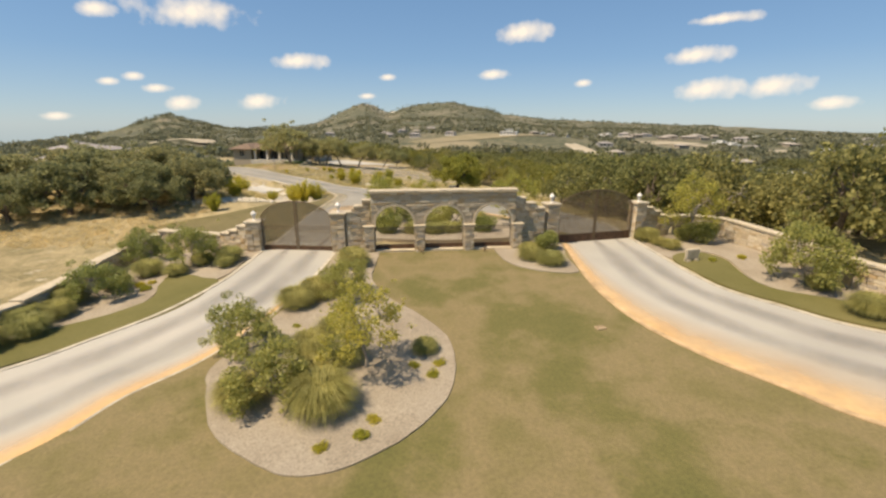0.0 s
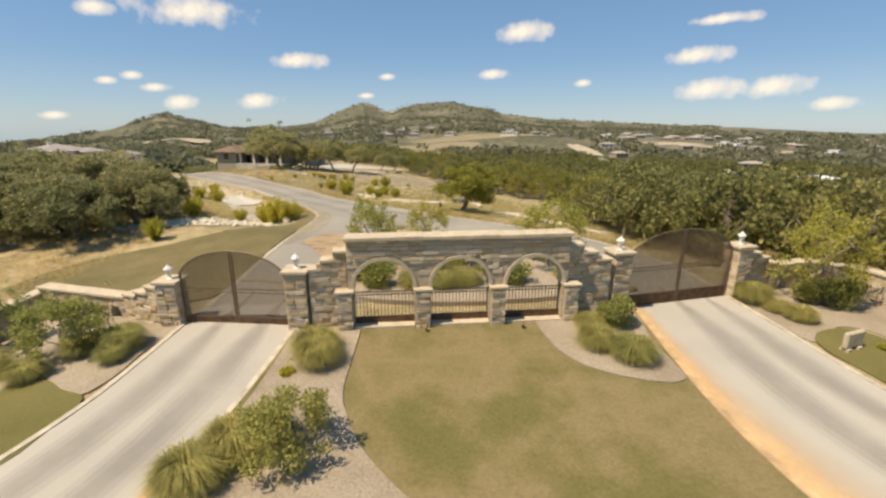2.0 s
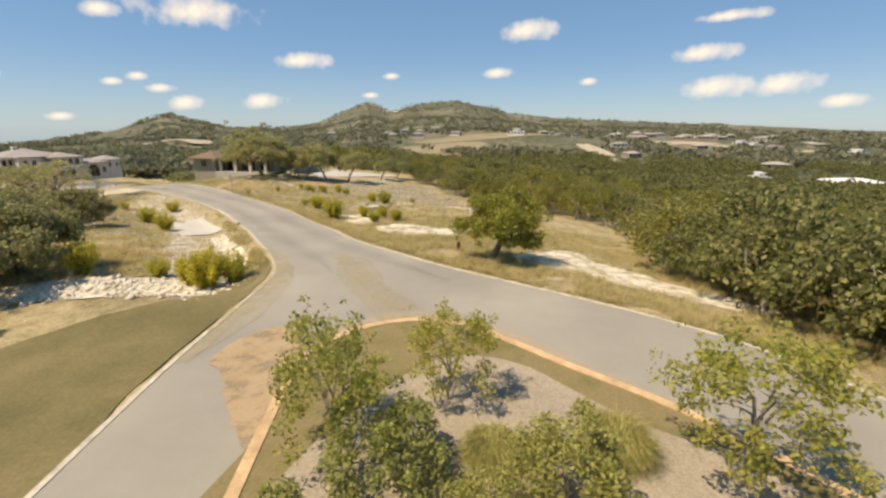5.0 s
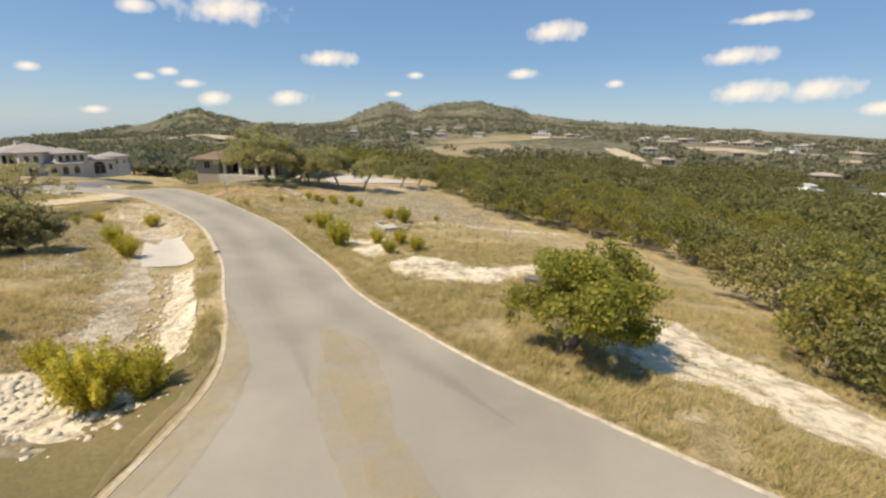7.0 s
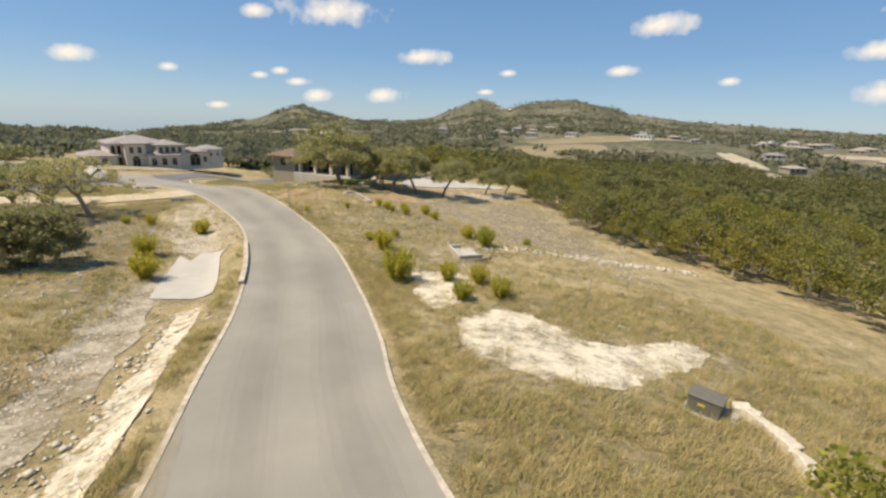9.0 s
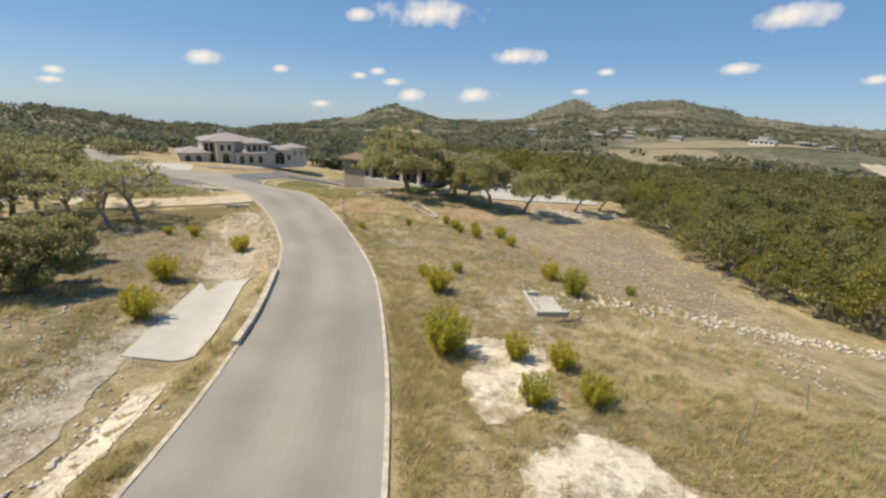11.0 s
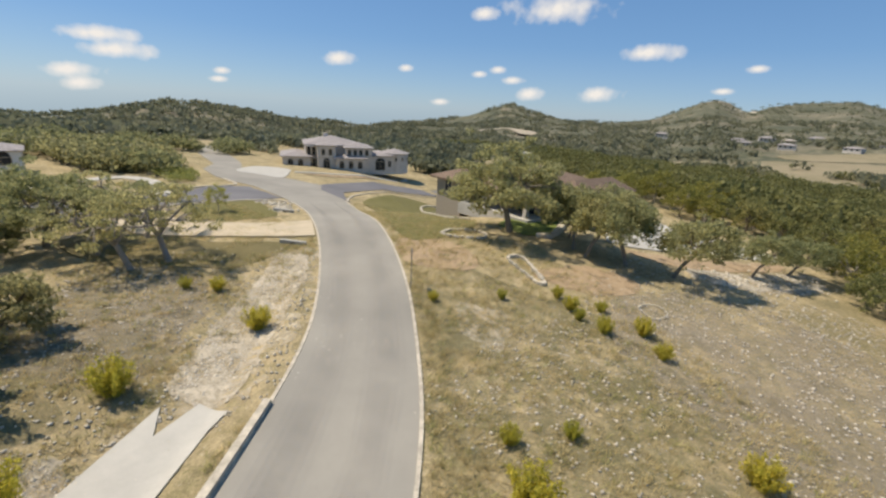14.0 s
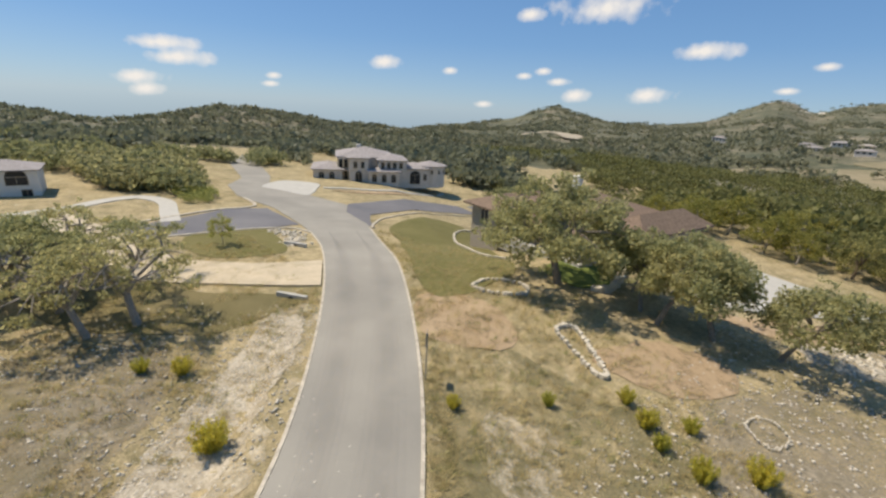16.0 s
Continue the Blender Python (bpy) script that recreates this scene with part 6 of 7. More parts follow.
# ---- buildings ----
def hip_roof(x0, x1, y0, y1, z, rise, over=0.6):
    bm = bmesh.new()
    x0, x1, y0, y1 = x0 - over, x1 + over, y0 - over, y1 + over
    wx, wy = x1 - x0, y1 - y0
    r = min(wx, wy) / 2
    a = (x0 + r, (y0 + y1) / 2) if wx >= wy else ((x0 + x1) / 2, y0 + r)
    b = (x1 - r, (y0 + y1) / 2) if wx >= wy else ((x0 + x1) / 2, y1 - r)
    low = [bm.verts.new((x, y, z)) for x, y in ((x0, y0), (x1, y0), (x1, y1), (x0, y1))]
    und = [bm.verts.new((x, y, z - 0.22)) for x, y in ((x0, y0), (x1, y0), (x1, y1), (x0, y1))]
    p, q = bm.verts.new((*a, z + rise)), bm.verts.new((b[0] + 0.01, b[1], z + rise))
    if wx >= wy:
        for f in ((low[0], low[1], q, p), (low[1], low[2], q), (low[2], low[3], p, q), (low[3], low[0], p)):
            bm.faces.new(f)
    else:
        for f in ((low[0], low[1], p), (low[1], low[2], q, p), (low[2], low[3], q), (low[3], low[0], p, q)):
            bm.faces.new(f)
    for i in range(4):
        bm.faces.new((und[i], und[(i + 1) % 4], low[(i + 1) % 4], low[i]))
    bm.faces.new(und[::-1])
    return bm


def opening(parent, x, y, z, w_, h, face, arched=False):
    """A window or door: frame proud of the wall, dark pane within; face turns it about z."""
    m = pose(x, y, z, 0, 0, face)
    bm = bmesh.new()
    for d in ((-w_ / 2 - 0.1, -w_ / 2, 0, h), (w_ / 2, w_ / 2 + 0.1, 0, h), (-w_ / 2 - 0.1, w_ / 2 + 0.1, h, h + 0.1), (-w_ / 2 - 0.1, w_ / 2 + 0.1, -0.1, 0), (-0.03, 0.03, 0, h)):
        box(bm, d[0], d[1], -0.08, 0.02, d[2], d[3])
    fr = part("window", bm, M_CAP, parent)
    fr.matrix_local = m
    pane = bmesh.new()
    box(pane, -w_ / 2, w_ / 2, -0.03, 0.0, 0, h)
    if arched:
        tube(pane, [(0, -0.035, h), (0, 0.0, h)], [w_ / 2, w_ / 2], 16)
    part("pane", pane, M_GLASS_AND_SHADE, fr)


def villa():
    g = thing("villa", (-98.6, 137.6, ground(-90, 136) - 0.1), 59)
    g.scale = (0.88, 0.88, 0.68)
    tagged(g, "large two-storey grey stucco villa with hipped tile roof", "house")
    blocks = [(-15, -8, 0, 12, 4.2), (-9, 5, 2, 16, 8.0), (-6.2, -1.6, -1.4, 3, 8.2), (1, 8, -1, 10, 7.6), (8, 14, -0.5, 9, 5.0), (-1.6, 6, -2.6, 2, 4.2)]
    for x0, x1, y0, y1, h in blocks:
        part("wall", boxed(x0, x1, y0, y1, -1.5, h), M_STUCCO, g)
        part("roof", hip_roof(x0, x1, y0, y1, h + 0.1, min(x1 - x0, y1 - y0) * 0.19), M_GREYROOF, g)
    part("tower", tube(bmesh.new(), [(15.2, 4, -1.5), (15.2, 4, 5.6)], [4.0, 4.0], 20), M_STUCCO, g)
    part("tower_roof", tube(bmesh.new(), [(15.2, 4, 5.6), (15.2, 4, 5.8), (15.2, 4, 7.2)], [4.5, 4.5, 0.2], 20), M_GREYROOF, g)
    part("chimney", boxed(-4, -2.8, 9, 10.2, 8, 11.4), M_STUCCO, g)
    for x, y, z, ww, hh, arch in ((-13, 0, 0.8, 1.2, 2.0, True), (-10.5, 0, 0.8, 1.2, 2.0, True), (-4.8, -1.4, 5.0, 0.8, 2.0, False), (-3.0, -1.4, 5.0, 0.8, 2.0, False), (-4, -1.4, 0.2, 1.6, 3.0, True), (2.0, -1, 5.0, 0.8, 1.9, False), (3.5, -1, 5.0, 0.8, 1.9, False), (5.0, -1, 5.0, 0.8, 1.9, False), (6.6, -1, 5.0, 0.8, 1.9, False),
                                  (-0.2, -2.6, 0.8, 1.1, 2.0, True), (2.2, -2.6, 0.8, 1.1, 2.0, True), (4.6, -2.6, 0.8, 1.1, 2.0, True), (10.4, -0.5, 0.0, 2.6, 3.0, True), (13.0, -0.5, 1.2, 0.8, 2.0, False)):
        opening(g, x, y - 0.02, z, ww, hh, 0, arch)
    for z, h in ((0.3, 3.2), (4.4, 3.0)):  # two-storey loggia between pillars
        # no recess here: a flat dark sheet stands for the loggia's inner shade
        part("loggia", boxed(-8.9, -6.4, 1.96, 1.99, z, z + h), M_GLASS_AND_SHADE, g, "flat dark panel for the shade of a deep opening")
        for x in (-8.9, -7.65, -6.4):
            part("loggia_pillar", boxed(x - 0.22, x + 0.22, 1.3, 1.8, z - 0.2, z + h, bevel=0.03), M_CAP, g)
        part("loggia_slab", boxed(-9.2, -6.0, 1.2, 2.0, z + h, z + h + 0.3, bevel=0.03), M_STUCCO, g)
    for x0, x1, y, z in ((-15, -8.9, -0.06, 4.0), (-6.3, -1.5, -1.46, 4.1), (0.9, 8.1, -1.06, 4.1), (7.9, 14.1, -0.56, 4.6)):
        part("string_course", boxed(x0, x1, y, y + 0.1, z, z + 0.22), M_CAP, g)
    for k in range(5):
        a = radians(-150 + k * 28)
        opening(g, 15.2 + 4.0 * math.cos(a), 4 + 4.0 * math.sin(a), 3.2, 0.5, 1.2, math.degrees(a) + 90)


def bungalow():
    g = thing("bungalow", (-41.6, 118.6, -1.3), -10)
    tagged(g, "low stone bungalow with brown shingle hip roof", "house")
    for x0, x1, y0, y1, h, rise, stuff in ((-6.4, 6.4, 0, 13, 2.8, 2.2, M_TANWALL), (-9.4, -4.6, -2.6, 8, 2.6, 1.2, M_TANWALL), (5.8, 9.0, 2.5, 13.5, 2.7, 1.5, M_TANWALL)):
        part("wall", boxed(x0, x1, y0, y1, -3.5, h), stuff, g)
        part("roof", hip_roof(x0, x1, y0, y1, h, rise, 0.8), M_SHINGLE, g)
    for x, y, z, ww, hh in ((-7.0, -2.6, 0.9, 1.2, 1.3), (-2.6, 0, 0.1, 2.4, 2.3), (0.8, 0, 0.1, 3.0, 2.4), (4.2, 0, 0.1, 2.4, 2.3), (7.5, 2.5, 0.9, 1.8, 1.3)):
        opening(g, x, y - 0.02, z, ww, hh, 0)
    for x in (-3.6, -0.4, 2.8, 6.0):
        part("porch_post", boxed(x - 0.24, x + 0.24, -2.6, -2.1, -1.5, 2.45, bevel=0.03), M_STUCCO, g)
    part("porch_floor", boxed(-4.6, 6.8, -2.9, 0.0, -1.5, 0.05, bevel=0.03), M_CONC, g)
    part("porch_roof", boxed(-4.6, 6.8, -3.0, 0.1, 2.45, 2.65), M_SHINGLE, g)
    part("chimney", boxed(-3.2, -2.4, 7, 7.8, 3.5, 6.2), M_WHITEWALL, g)


def west_house():
    g = thing("white_house", (-95.0, 77.6, ground(-93, 78) - 0.7), 82)
    g.scale = (0.62,) * 3
    tagged(g, "white rendered two-storey house with balcony recess", "house")
    part("wall", boxed(-7, 7, 0, 10, -2, 6.4), M_WHITEWALL, g)
    part("roof", hip_roof(-7, 7, 0, 10, 6.5, 1.6), M_GREYROOF, g)
    opening(g, 3.6, -0.02, 3.4, 3.4, 1.6, 0, True)
    opening(g, 4.8, -0.02, 0.2, 1.6, 2.2, 0)
    opening(g, -2.6, -0.02, 3.6, 1.4, 1.5, 0)


villa()
bungalow()
west_house()


def far_house(x, y, wide, deep, high, style, turn):
    wall = {"white": M_WHITEWALL, "grey": M_STUCCO, "tan": M_TANWALL, "red": M_TANWALL, "shed": M_WHITEWALL}[style]
    roof = {"white": M_WHITEROOF, "grey": M_GREYROOF, "tan": M_SANDROOF, "red": M_SHINGLE, "shed": M_WHITEROOF}[style]
    g = thing("far_house", (x, y, ground(x, y) + 0.5), turn)
    g.scale = (0.78,) * 3
    tagged(g, {"white": "white modern house on the far hillside", "grey": "grey hillside house with tiled roof", "tan": "tan house among valley trees", "red": "reddish house on the far hillside", "shed": "long white-roofed building in the valley"}[style], "house", "houses in the distance")
    part("wall", boxed(-wide / 2, wide / 2, -deep / 2, deep / 2, -4, high * 0.75), wall, g)
    part("roof", hip_roof(-wide / 2, wide / 2, -deep / 2, deep / 2, high * 0.76, high * 0.35 if style != "white" else 0.5, 0.8), roof, g)
    if style == "white":
        part("upper_floor", boxed(-wide * 0.15, wide * 0.18, -deep / 2, deep / 2, high * 0.8, high * 1.25), wall, g)
        part("upper_roof", boxed(-wide * 0.2, wide * 0.23, -deep * 0.6, deep * 0.6, high * 1.25, high * 1.33), roof, g)
    for k in range(int(wide / 5)):
        opening(g, -wide / 2 + 2.5 + k * 5, -deep / 2 - 0.02, high * 0.25, 2.4, high * 0.3, 0)


for i, (x, y, a, b, c, style) in enumerate(HOMES):
    far_house(x, y, a, b, c, style, (i * 37) % 50 - 25)
patch("hillside_clearing", [(-20, 520), (30, 540), (90, 545), (140, 560), (128, 590), (60, 590), (0, 570), (-40, 545)], 0.6, M_FIELD, 12, label="pale graded ground on the far hillside", category="dirt")
patch("hillside_clearing", [(-100, 440), (-84, 486), (-30, 512), (24, 526), (40, 500), (30, 440), (0, 418), (-50, 405)], 0.5, M_FIELD, 12, label="pale mown field on the valley side", category="field")
for cx, cy, rx, ry in ((136, 450, 9, 46), (126, 372, 8, 32), (250, 520, 40, 12), (300, 500, 34, 10), (330, 455, 26, 9), (215, 590, 30, 10), (-232, 372, 26, 9), (-204, 352, 12, 6), (-110, 300, 40, 7)):
    patch("hillside_clearing", [(cx + rx * math.cos(k * math.tau / 8) * (0.8 + 0.3 * (k % 3 == 0)), cy + ry * math.sin(k * math.tau / 8) * (0.8 + 0.4 * (k % 2))) for k in range(8)], 0.7, M_PALEFIELD, 6, label="pale bare ground among the valley trees", category="dirt")
patch("hillside_clearing", [(-425, 600), (-393, 640), (-350, 670), (-300, 600), (-312, 578), (-360, 620), (-395, 590)], 1.0, M_PALEFIELD, 10, label="pale graded shelf below the western hill", category="dirt")
patch("gravel_lot", [(-71, 306), (-60, 310), (-46, 306), (-45, 288), (-60, 284)], 0.5, M_RUBBLE, 6, label="grey gravel lot among valley trees", category="lot")
patch("hillside_track", [(-332, 2300), (-318, 2300), (-262, 2440), (-290, 2520), (-302, 2520), (-278, 2440)], 4.0, M_CALICHE, 20, label="pale track climbing the far hill", category="track", round_it=False)


# ---- small things ----
def transformer():
    g = thing("utility_box", (1.7, 66.7, ground(1.7, 66.7)), -28)
    tagged(g, "drab green steel utility cabinet on a concrete pad", "utility box")
    g.scale = (0.74,) * 3
    part("pad", boxed(-0.85, 1.3, -0.75, 0.95, -0.2, 0.09, bevel=0.02), M_CONC, g)
    part("cabinet", boxed(-0.7, 0.7, -0.6, 0.5, 0.09, 0.86, bevel=0.03), M_GREENBOX, g)
    part("lid", boxed(-0.74, 0.74, -0.64, 0.54, 0.86, 0.93, bevel=0.02), M_GREENBOX, g)
    part("label_plate", boxed(-0.25, 0.05, -0.612, -0.6, 0.5, 0.62), plain("yellow_label", (0.6, 0.5, 0.08)), g)


def hydrant():
    g = thing("hydrant", (-0.5, 59.7, ground(-0.5, 59.7)), 20)
    g.scale = (0.8,) * 3
    tagged(g, "small dark red fire hydrant in dry grass", "hydrant")
    red = plain("dark_red_paint", (0.10, 0.04, 0.025), 0.6)
    part("barrel", tube(bmesh.new(), [(0, 0, -0.1), (0, 0, 0.08), (0, 0, 0.09), (0, 0, 0.62)], [0.16, 0.16, 0.11, 0.11], 10), red, g)
    part("bonnet", tube(bmesh.new(), [(0, 0, 0.62), (0, 0, 0.68), (0, 0, 0.80), (0, 0, 0.86)], [0.14, 0.14, 0.07, 0.03], 10), red, g)
    for d in ((1, 0), (-1, 0), (0, -1)):
        part("outlet_cap", tube(bmesh.new(), [(0, 0, 0.46), (d[0] * 0.19, d[1] * 0.19, 0.46)], [0.06, 0.06], 8), red, g)


def street_sign():
    x, y = -32.0, 93.0
    g = thing("street_sign", (x, y, ground(x, y)), -48)
    tagged(g, "grey-backed sign on a thin metal post", "sign")
    steel = plain("dull_steel", (0.30, 0.30, 0.30), 0.5, 0.6)
    part("post", tube(bmesh.new(), [(0, 0, -0.3), (0, 0, 2.7)], [0.035, 0.035], 8), steel, g)
    part("plate", boxed(-0.33, 0.33, -0.05, -0.03, 2.1, 2.75, bevel=0.006), steel, g)


def marker(x, y, high, lean, label):
    g = thing("marker_stake", (x, y, ground(x, y)), 0)
    tagged(g, label, "stake", "survey stakes")
    part("rod", tube(bmesh.new(), [(0, 0, -0.1), (lean, 0, high)], [0.025, 0.02], 6), M_PALEBARK, g)


def culvert():
    g = thing("culvert_headwall", (-10.8, 85.2, ground(-10.8, 85.2)), 31)
    tagged(g, "small concrete culvert headwall with stones inside", "culvert")
    part("apron", boxed(-0.75, 0.95, -1.4, 1.3, -0.3, 0.07, bevel=0.02), M_CONC, g)
    part("side_wall", boxed(-0.95, -0.77, -1.6, 1.55, -0.3, 0.36, bevel=0.02), M_CONC, g)
    part("front_wall", boxed(-0.75, 1.0, -1.6, -1.42, -0.3, 0.34, bevel=0.02), M_CONC, g)
    part("back_wall", boxed(-0.75, 0.15, 1.36, 1.54, -0.3, 0.34, bevel=0.02), M_CONC, g)
    rr = random.Random(4)
    for k in range(16):
        q = part("stone", tube(bmesh.new(), [(0, 0, -0.05), (0, 0, 0.05), (0, 0, 0.1)], [0.09, 0.10, 0.05], 6), M_DULLROCK, g)
        q.location = (-0.62 + rr.uniform(0, 0.22), -1.3 + k * 0.165, 0.08)


def headwall(x, y, turn):
    g = thing("culvert_headwall", (x, y, ground(x, y)), turn)
    tagged(g, "pale concrete pipe headwall under a driveway", "culvert")
    part("face", boxed(-1.2, 1.2, -0.15, 0.15, -0.8, 0.35, bevel=0.02), M_CONC, g)
    # closed cylinder; its dark colour stands for the shade within the pipe
    part("pipe", tube(bmesh.new(), [(0, -0.2, -0.1), (0, 0.1, -0.1)], [0.28, 0.28], 14), M_GLASS_AND_SHADE, g, "solid pipe end coloured dark for the shade inside")


def border(points, label, size=0.3, closed=False):
    """A garden border of loose pale stones."""
    g = new("stone_border")
    tagged(g, label, "border", "stone borders by the bungalow")
    rr = random.Random(len(points) * 7 + int(points[0][0]))
    for x, y in dense(curved(points, closed), size * 0.9, closed):
        ob = new("stone", STONE_MESH_PALE)
        ob.parent = g
        ob.location = (x + rr.uniform(-.05, .05), y + rr.uniform(-.05, .05), ground(x, y) + 0.14)
        s = size * rr.uniform(0.8, 1.25)
        ob.scale = (s, s * 0.8, s * 0.9)
        ob.rotation_euler = (rr.uniform(-.2, .2), rr.uniform(-.2, .2), rr.uniform(0, 3))


STONE_MESH_PALE = STONE_MESH.copy()
STONE_MESH_PALE.materials.clear()
STONE_MESH_PALE.materials.append(M_ROCK)
log = thing("fallen_branch", (-8.9, 83.6, ground(-8.9, 83.6)), 30)
tagged(log, "dark dead branch lying in dry grass", "branch")
part("limb", tube(bmesh.new(), [(-0.9, 0, 0.06), (-0.2, 0.1, 0.1), (0.5, 0.05, 0.22), (0.9, 0.3, 0.5)], [0.09, 0.10, 0.07, 0.02], 7), M_BARK, log)
part("side_branch", tube(bmesh.new(), [(0.1, 0.08, 0.14), (0.5, -0.3, 0.3)], [0.05, 0.015], 6), M_BARK, log)
transformer()
hydrant()
street_sign()
culvert()
headwall(-45.6, 92.4, 30)
headwall(-57.6, 98.6, 30)
marker(-1.7, 76.6, 1.9, 0.1, "thin wooden survey stake in dry grass")
marker(1.7, 84.9, 1.3, 0.3, "thin leaning wooden survey stake")
marker(1.2, 80.7, 1.2, -0.25, "thin leaning wooden survey stake")
marker(3.6, 66.9, 0.55, 0.05, "short pale utility stake")
marker(4.5, 66.4, 0.4, 0.0, "short white utility stake")
border([(-30.4, 102.8), (-28.4, 101.6), (-26.6, 100.7), (-26.0, 101.0), (-27.4, 102.2), (-29.8, 104.0)], "low pale stone edging round a planter", 0.26, True)
border([(-38.0, 103.2), (-36.2, 103.4), (-34.6, 105.2), (-35.8, 106.6), (-38.0, 105.6)], "pale stone ring round a flower bed", 0.26, True)
border([(-32.1, 111.3), (-31.5, 112.8), (-32.3, 116.4), (-33.0, 118.4), (-35.2, 121.6)], "stacked pale stone garden edging", 0.6)
border([(-41.5, 112.2), (-44.9, 112.3), (-49.0, 114.4), (-53.2, 117.2), (-58.0, 122.0), (-60.6, 127.0), (-60.0, 132.0)], "pale curved stone edging in the lawn", 0.24)
border([(2.9, 67.0), (3.3, 66.4), (3.6, 65.4), (3.7, 64.2)], "broken pale stone strip beside the utility box", 0.42)
border([(-19.8, 103.0), (-19.6, 104.2), (-18.9, 104.6), (-18.2, 104.0), (-18.2, 103.0), (-18.7, 102.3)], "ring of pale stones on bare soil", 0.10, True)

plaque = thing("stone_plaque", (13.5, 30.6, ground(13.5, 30.6)), 20)
tagged(plaque, "tan stone plaque on two short stone feet in the lawn", "plaque")
part("slab", boxed(-0.46, 0.46, -0.08, 0.08, 0.16, 0.74, bevel=0.05), M_CAP, plaque)
for fx in (-0.28, 0.28):
    part("foot", boxed(fx - 0.11, fx + 0.11, -0.14, 0.14, -0.1, 0.17, bevel=0.02), M_CAP, plaque)
lid = thing("valve_box", (6.2, 23.2, ground(6.2, 23.2) + 0.1), 15)
tagged(lid, "small brown valve box lid in the lawn", "valve box")
part("lid", boxed(-0.19, 0.19, -0.14, 0.14, -0.05, 0.05, bevel=0.02), M_BROWN, lid)
for sx, sy in ((-0.8, 31.6), (2.7, 31.9)):
    spot = thing("garden_light", (sx, sy, ground(sx, sy) + 0.1), 0)
    tagged(spot, "small bronze garden spotlight in the lawn", "garden light", "garden lights")
    part("stake", tube(bmesh.new(), [(0, 0, -0.05), (0, 0, 0.14)], [0.02, 0.02], 6), M_IRON, spot)
    part("head", tube(bmesh.new(), [(0, -0.06, 0.14), (0, 0.1, 0.22)], [0.05, 0.07], 8), M_IRON, spot)

stripe = patch("painted_stop_line", [(-9.8, 37.1), (-6.1, 36.4), (-6.1, 36.1), (-9.8, 36.8)], 0.09, M_YELLOW, 0.5, 0.0, "worn yellow line across the lane", "road marking", round_it=False)


# ---- clouds, far behind everything ----
def cloud_material():
    m, nt, b = nodes_of("cloud", 1.0)
    tc = nt.nodes.new("ShaderNodeTexCoord")
    g = nt.nodes.new("ShaderNodeMapping")
    g.inputs["Location"].default_value, g.inputs["Scale"].default_value = (-1, -1, 0), (2, 2, 0)
    nt.links.new(tc.outputs["UV"], g.inputs[0])
    ln = nt.nodes.new("ShaderNodeVectorMath")
    ln.operation = "LENGTH"
    nt.links.new(g.outputs[0], ln.inputs[0])
    n = noise_at(nt, 0.006, 4, 0.5)
    wisp = nt.nodes.new("ShaderNodeMath")
    wisp.operation = "MULTIPLY_ADD"
    nt.links.new(n, wisp.inputs[0])
    wisp.inputs[1].default_value = 1.5
    wisp.inputs[2].default_value = -0.08
    sub = nt.nodes.new("ShaderNodeMath")
    sub.operation = "SUBTRACT"
    nt.links.new(wisp.outputs[0], sub.inputs[0])
    nt.links.new(ln.outputs["Value"], sub.inputs[1])
    alpha = ramp(nt, sub.outputs[0], [(0.0, (0, 0, 0)), (0.32, (0.5, 0.5, 0.5)), (0.72, (1, 1, 1))])
    em = nt.nodes.new("ShaderNodeEmission")
    em.inputs[0].default_value, em.inputs[1].default_value = (0.93, 0.94, 0.92, 1), 0.86
    tr = nt.nodes.new("ShaderNodeBsdfTransparent")
    mx = nt.nodes.new("ShaderNodeMixShader")
    nt.links.new(alpha, mx.inputs[0])
    nt.links.new(tr.outputs[0], mx.inputs[1])
    nt.links.new(em.outputs[0], mx.inputs[2])
    nt.links.new(mx.outputs[0], nt.nodes["Material Output"].inputs[0])
    return m


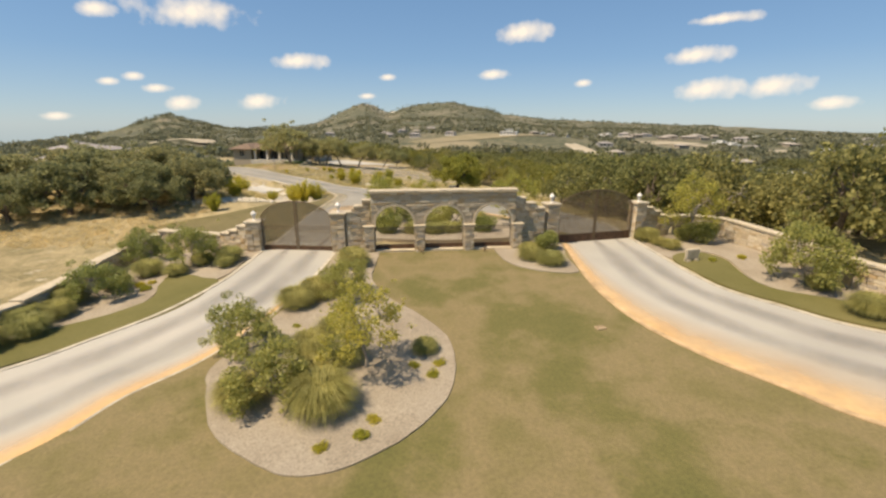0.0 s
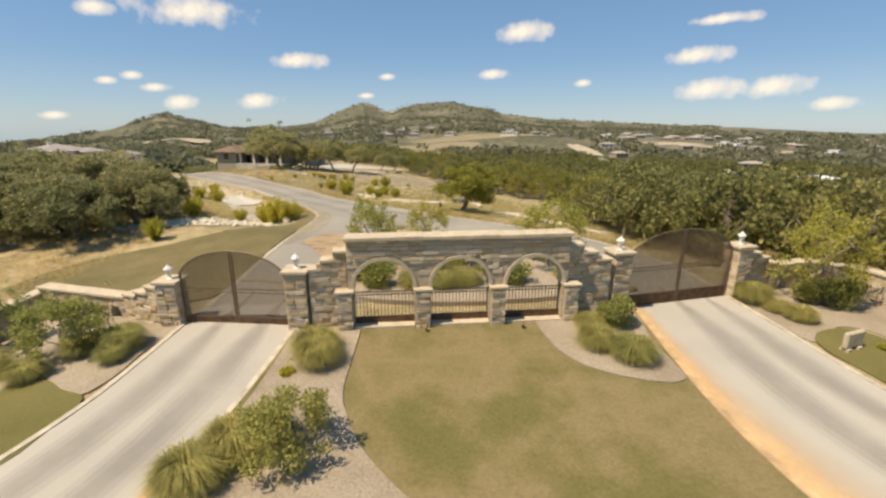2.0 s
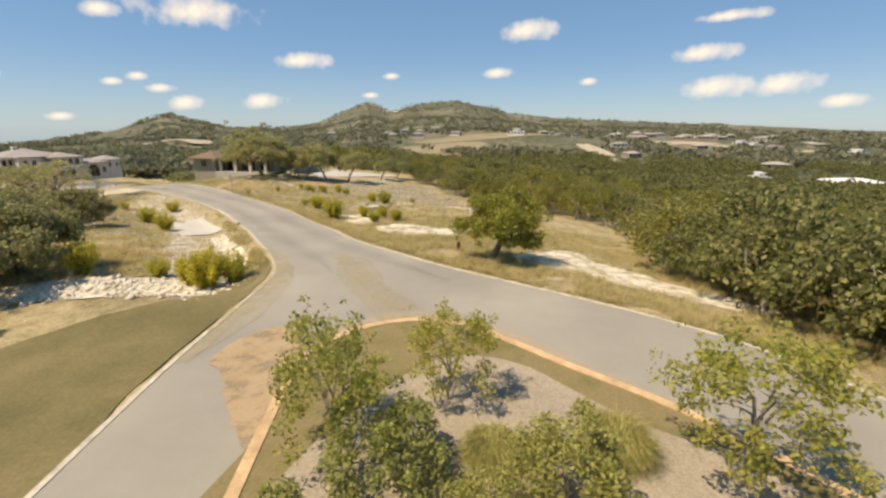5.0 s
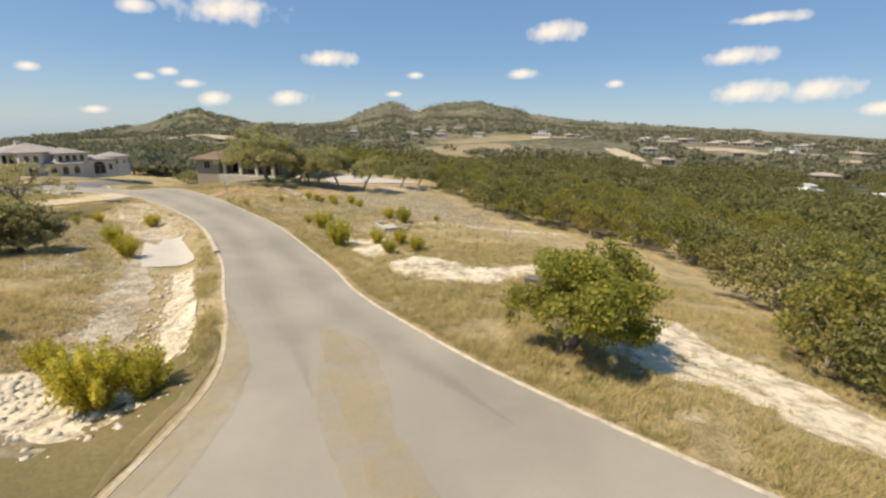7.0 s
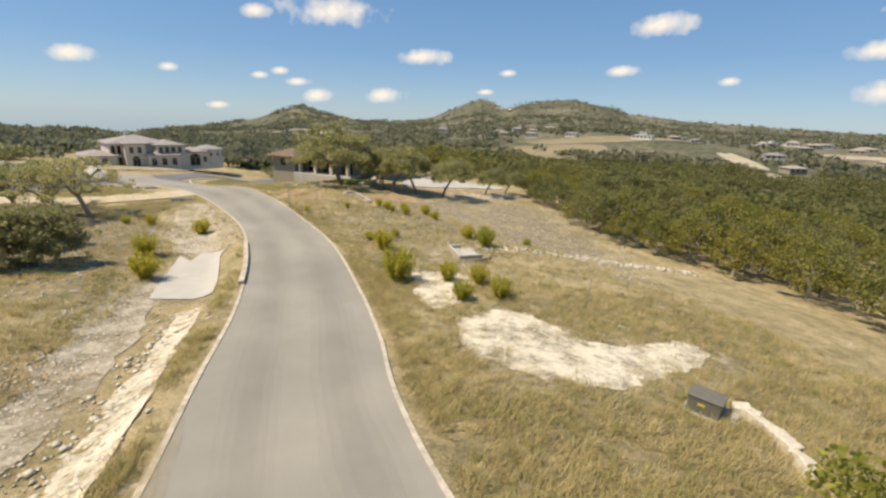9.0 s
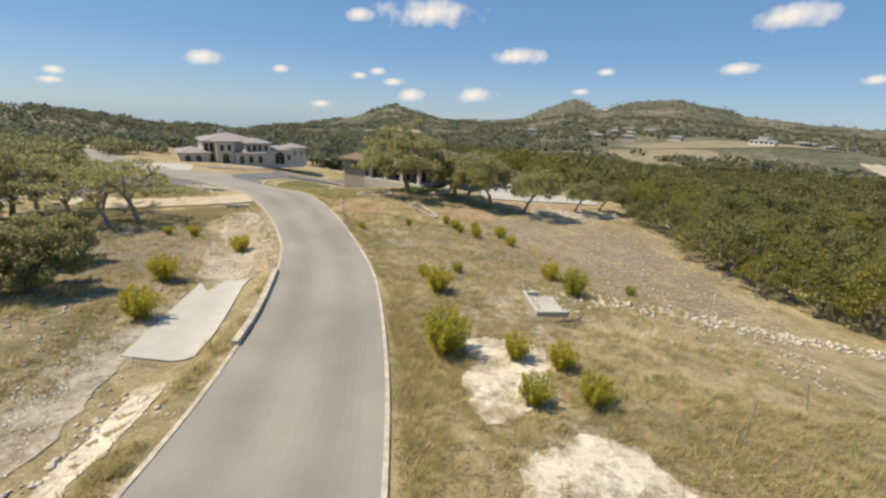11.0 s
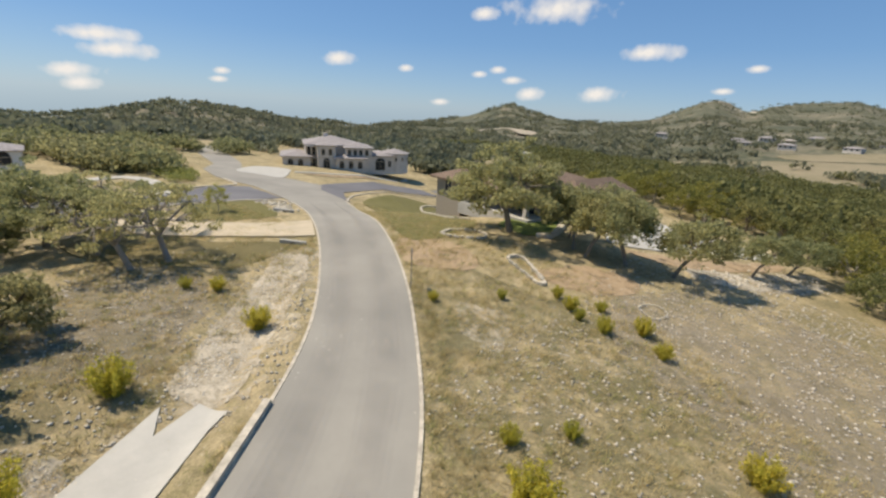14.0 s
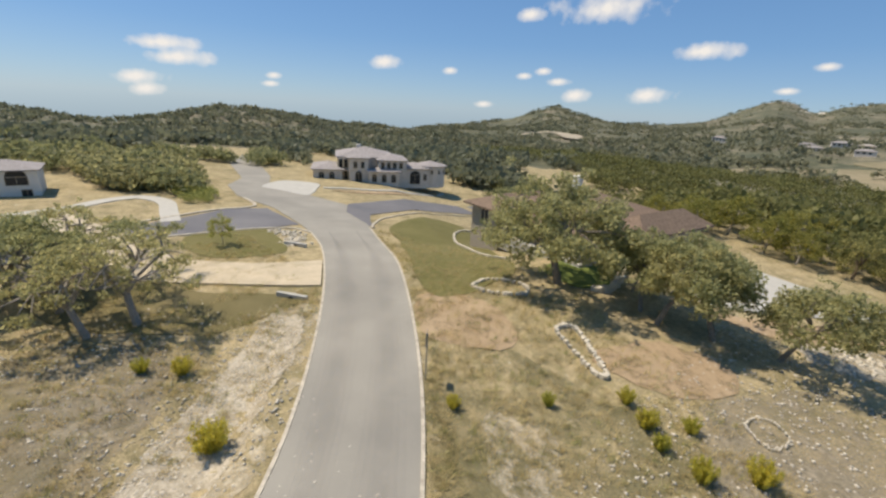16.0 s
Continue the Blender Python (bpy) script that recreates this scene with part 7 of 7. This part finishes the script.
M_CLOUD = cloud_material()
CLOUDS = [
    (-28.1, 10.9, 11.6, 3.5),
    (9.1, 10.3, 7.9, 2.5),
    (-17.6, 7.0, 7.4, 1.8),
    (29.9, 10.3, 8.0, 1.0),
    (28.0, 7.1, 7.3, 1.8),
    (5.9, 5.9, 4.8, 1.2),
    (-6.9, 5.6, 2.7, 0.8),
    (35.3, 3.8, 6.2, 2.3),
    (29.4, 3.7, 7.9, 2.4),
    (40.3, 2.1, 4.8, 1.3),
    (-33.9, 4.8, 2.6, 0.9),
    (-36.1, 4.2, 2.5, 0.8),
    (-32.1, 3.7, 3.3, 0.9),
    (-30.0, 2.3, 4.3, 1.7),
    (-22.3, 2.6, 5.2, 1.9),
    (-40.7, 0.8, 3.0, 0.8),
    (-9.5, 3.4, 2.8, 0.7),
    (-36.1, 10.6, 4.2, 1.6),
    (16.8, 4.8, 2.6, 0.9),
    (-53.0, 4.9, 4.8, 1.7),
    (-75.1, 3.6, 7.8, 1.6),
    (-78.1, 0.4, 4.1, 1.4),
    (-45.0, 4.4, 2.4, 0.9),
    (-65.9, 1.7, 2.6, 0.7),
    (-76.4, 4.8, 9.3, 1.5),
    (-78.9, 1.5, 5.2, 1.5),
    (-65.5, 2.6, 2.3, 0.8), 
]
for i, (az, el, wide, high) in enumerate(CLOUDS):
    far = 4300
    a, e = radians(az), radians(el)
    c = Vector((math.sin(a) * math.cos(e), math.cos(a) * math.cos(e), math.sin(e))) * far + Vector((-8, 45, 8))
    bm = bmesh.new()
    uv = bm.loops.layers.uv.new("uv")
    hw, hh = far * radians(wide) * 0.70, far * radians(high) * 0.74
    rows_ = [[bm.verts.new((hw * (2 * p / 8 - 1), -hw * 0.2 * (1 - (2 * p / 8 - 1) ** 2), hh * (2 * q / 4 - 1))) for p in range(9)] for q in range(5)]
    for q in range(4):
        for p in range(8):
            f = bm.faces.new((rows_[q][p], rows_[q][p + 1], rows_[q + 1][p + 1], rows_[q + 1][p]))
            for l, (s, t_) in zip(f.loops, ((p, q), (p + 1, q), (p + 1, q + 1), (p, q + 1))):
                l[uv].uv = (s / 8, t_ / 4)
    ob = part("cloud", bm, M_CLOUD)
    ob.matrix_world = Matrix.Translation(c) @ pose(0, 0, 0, 0, 0, -az)
    ob.visible_shadow = False
    tagged(ob, "small white fair-weather cloud in blue sky", "cloud", "clouds", "structure")
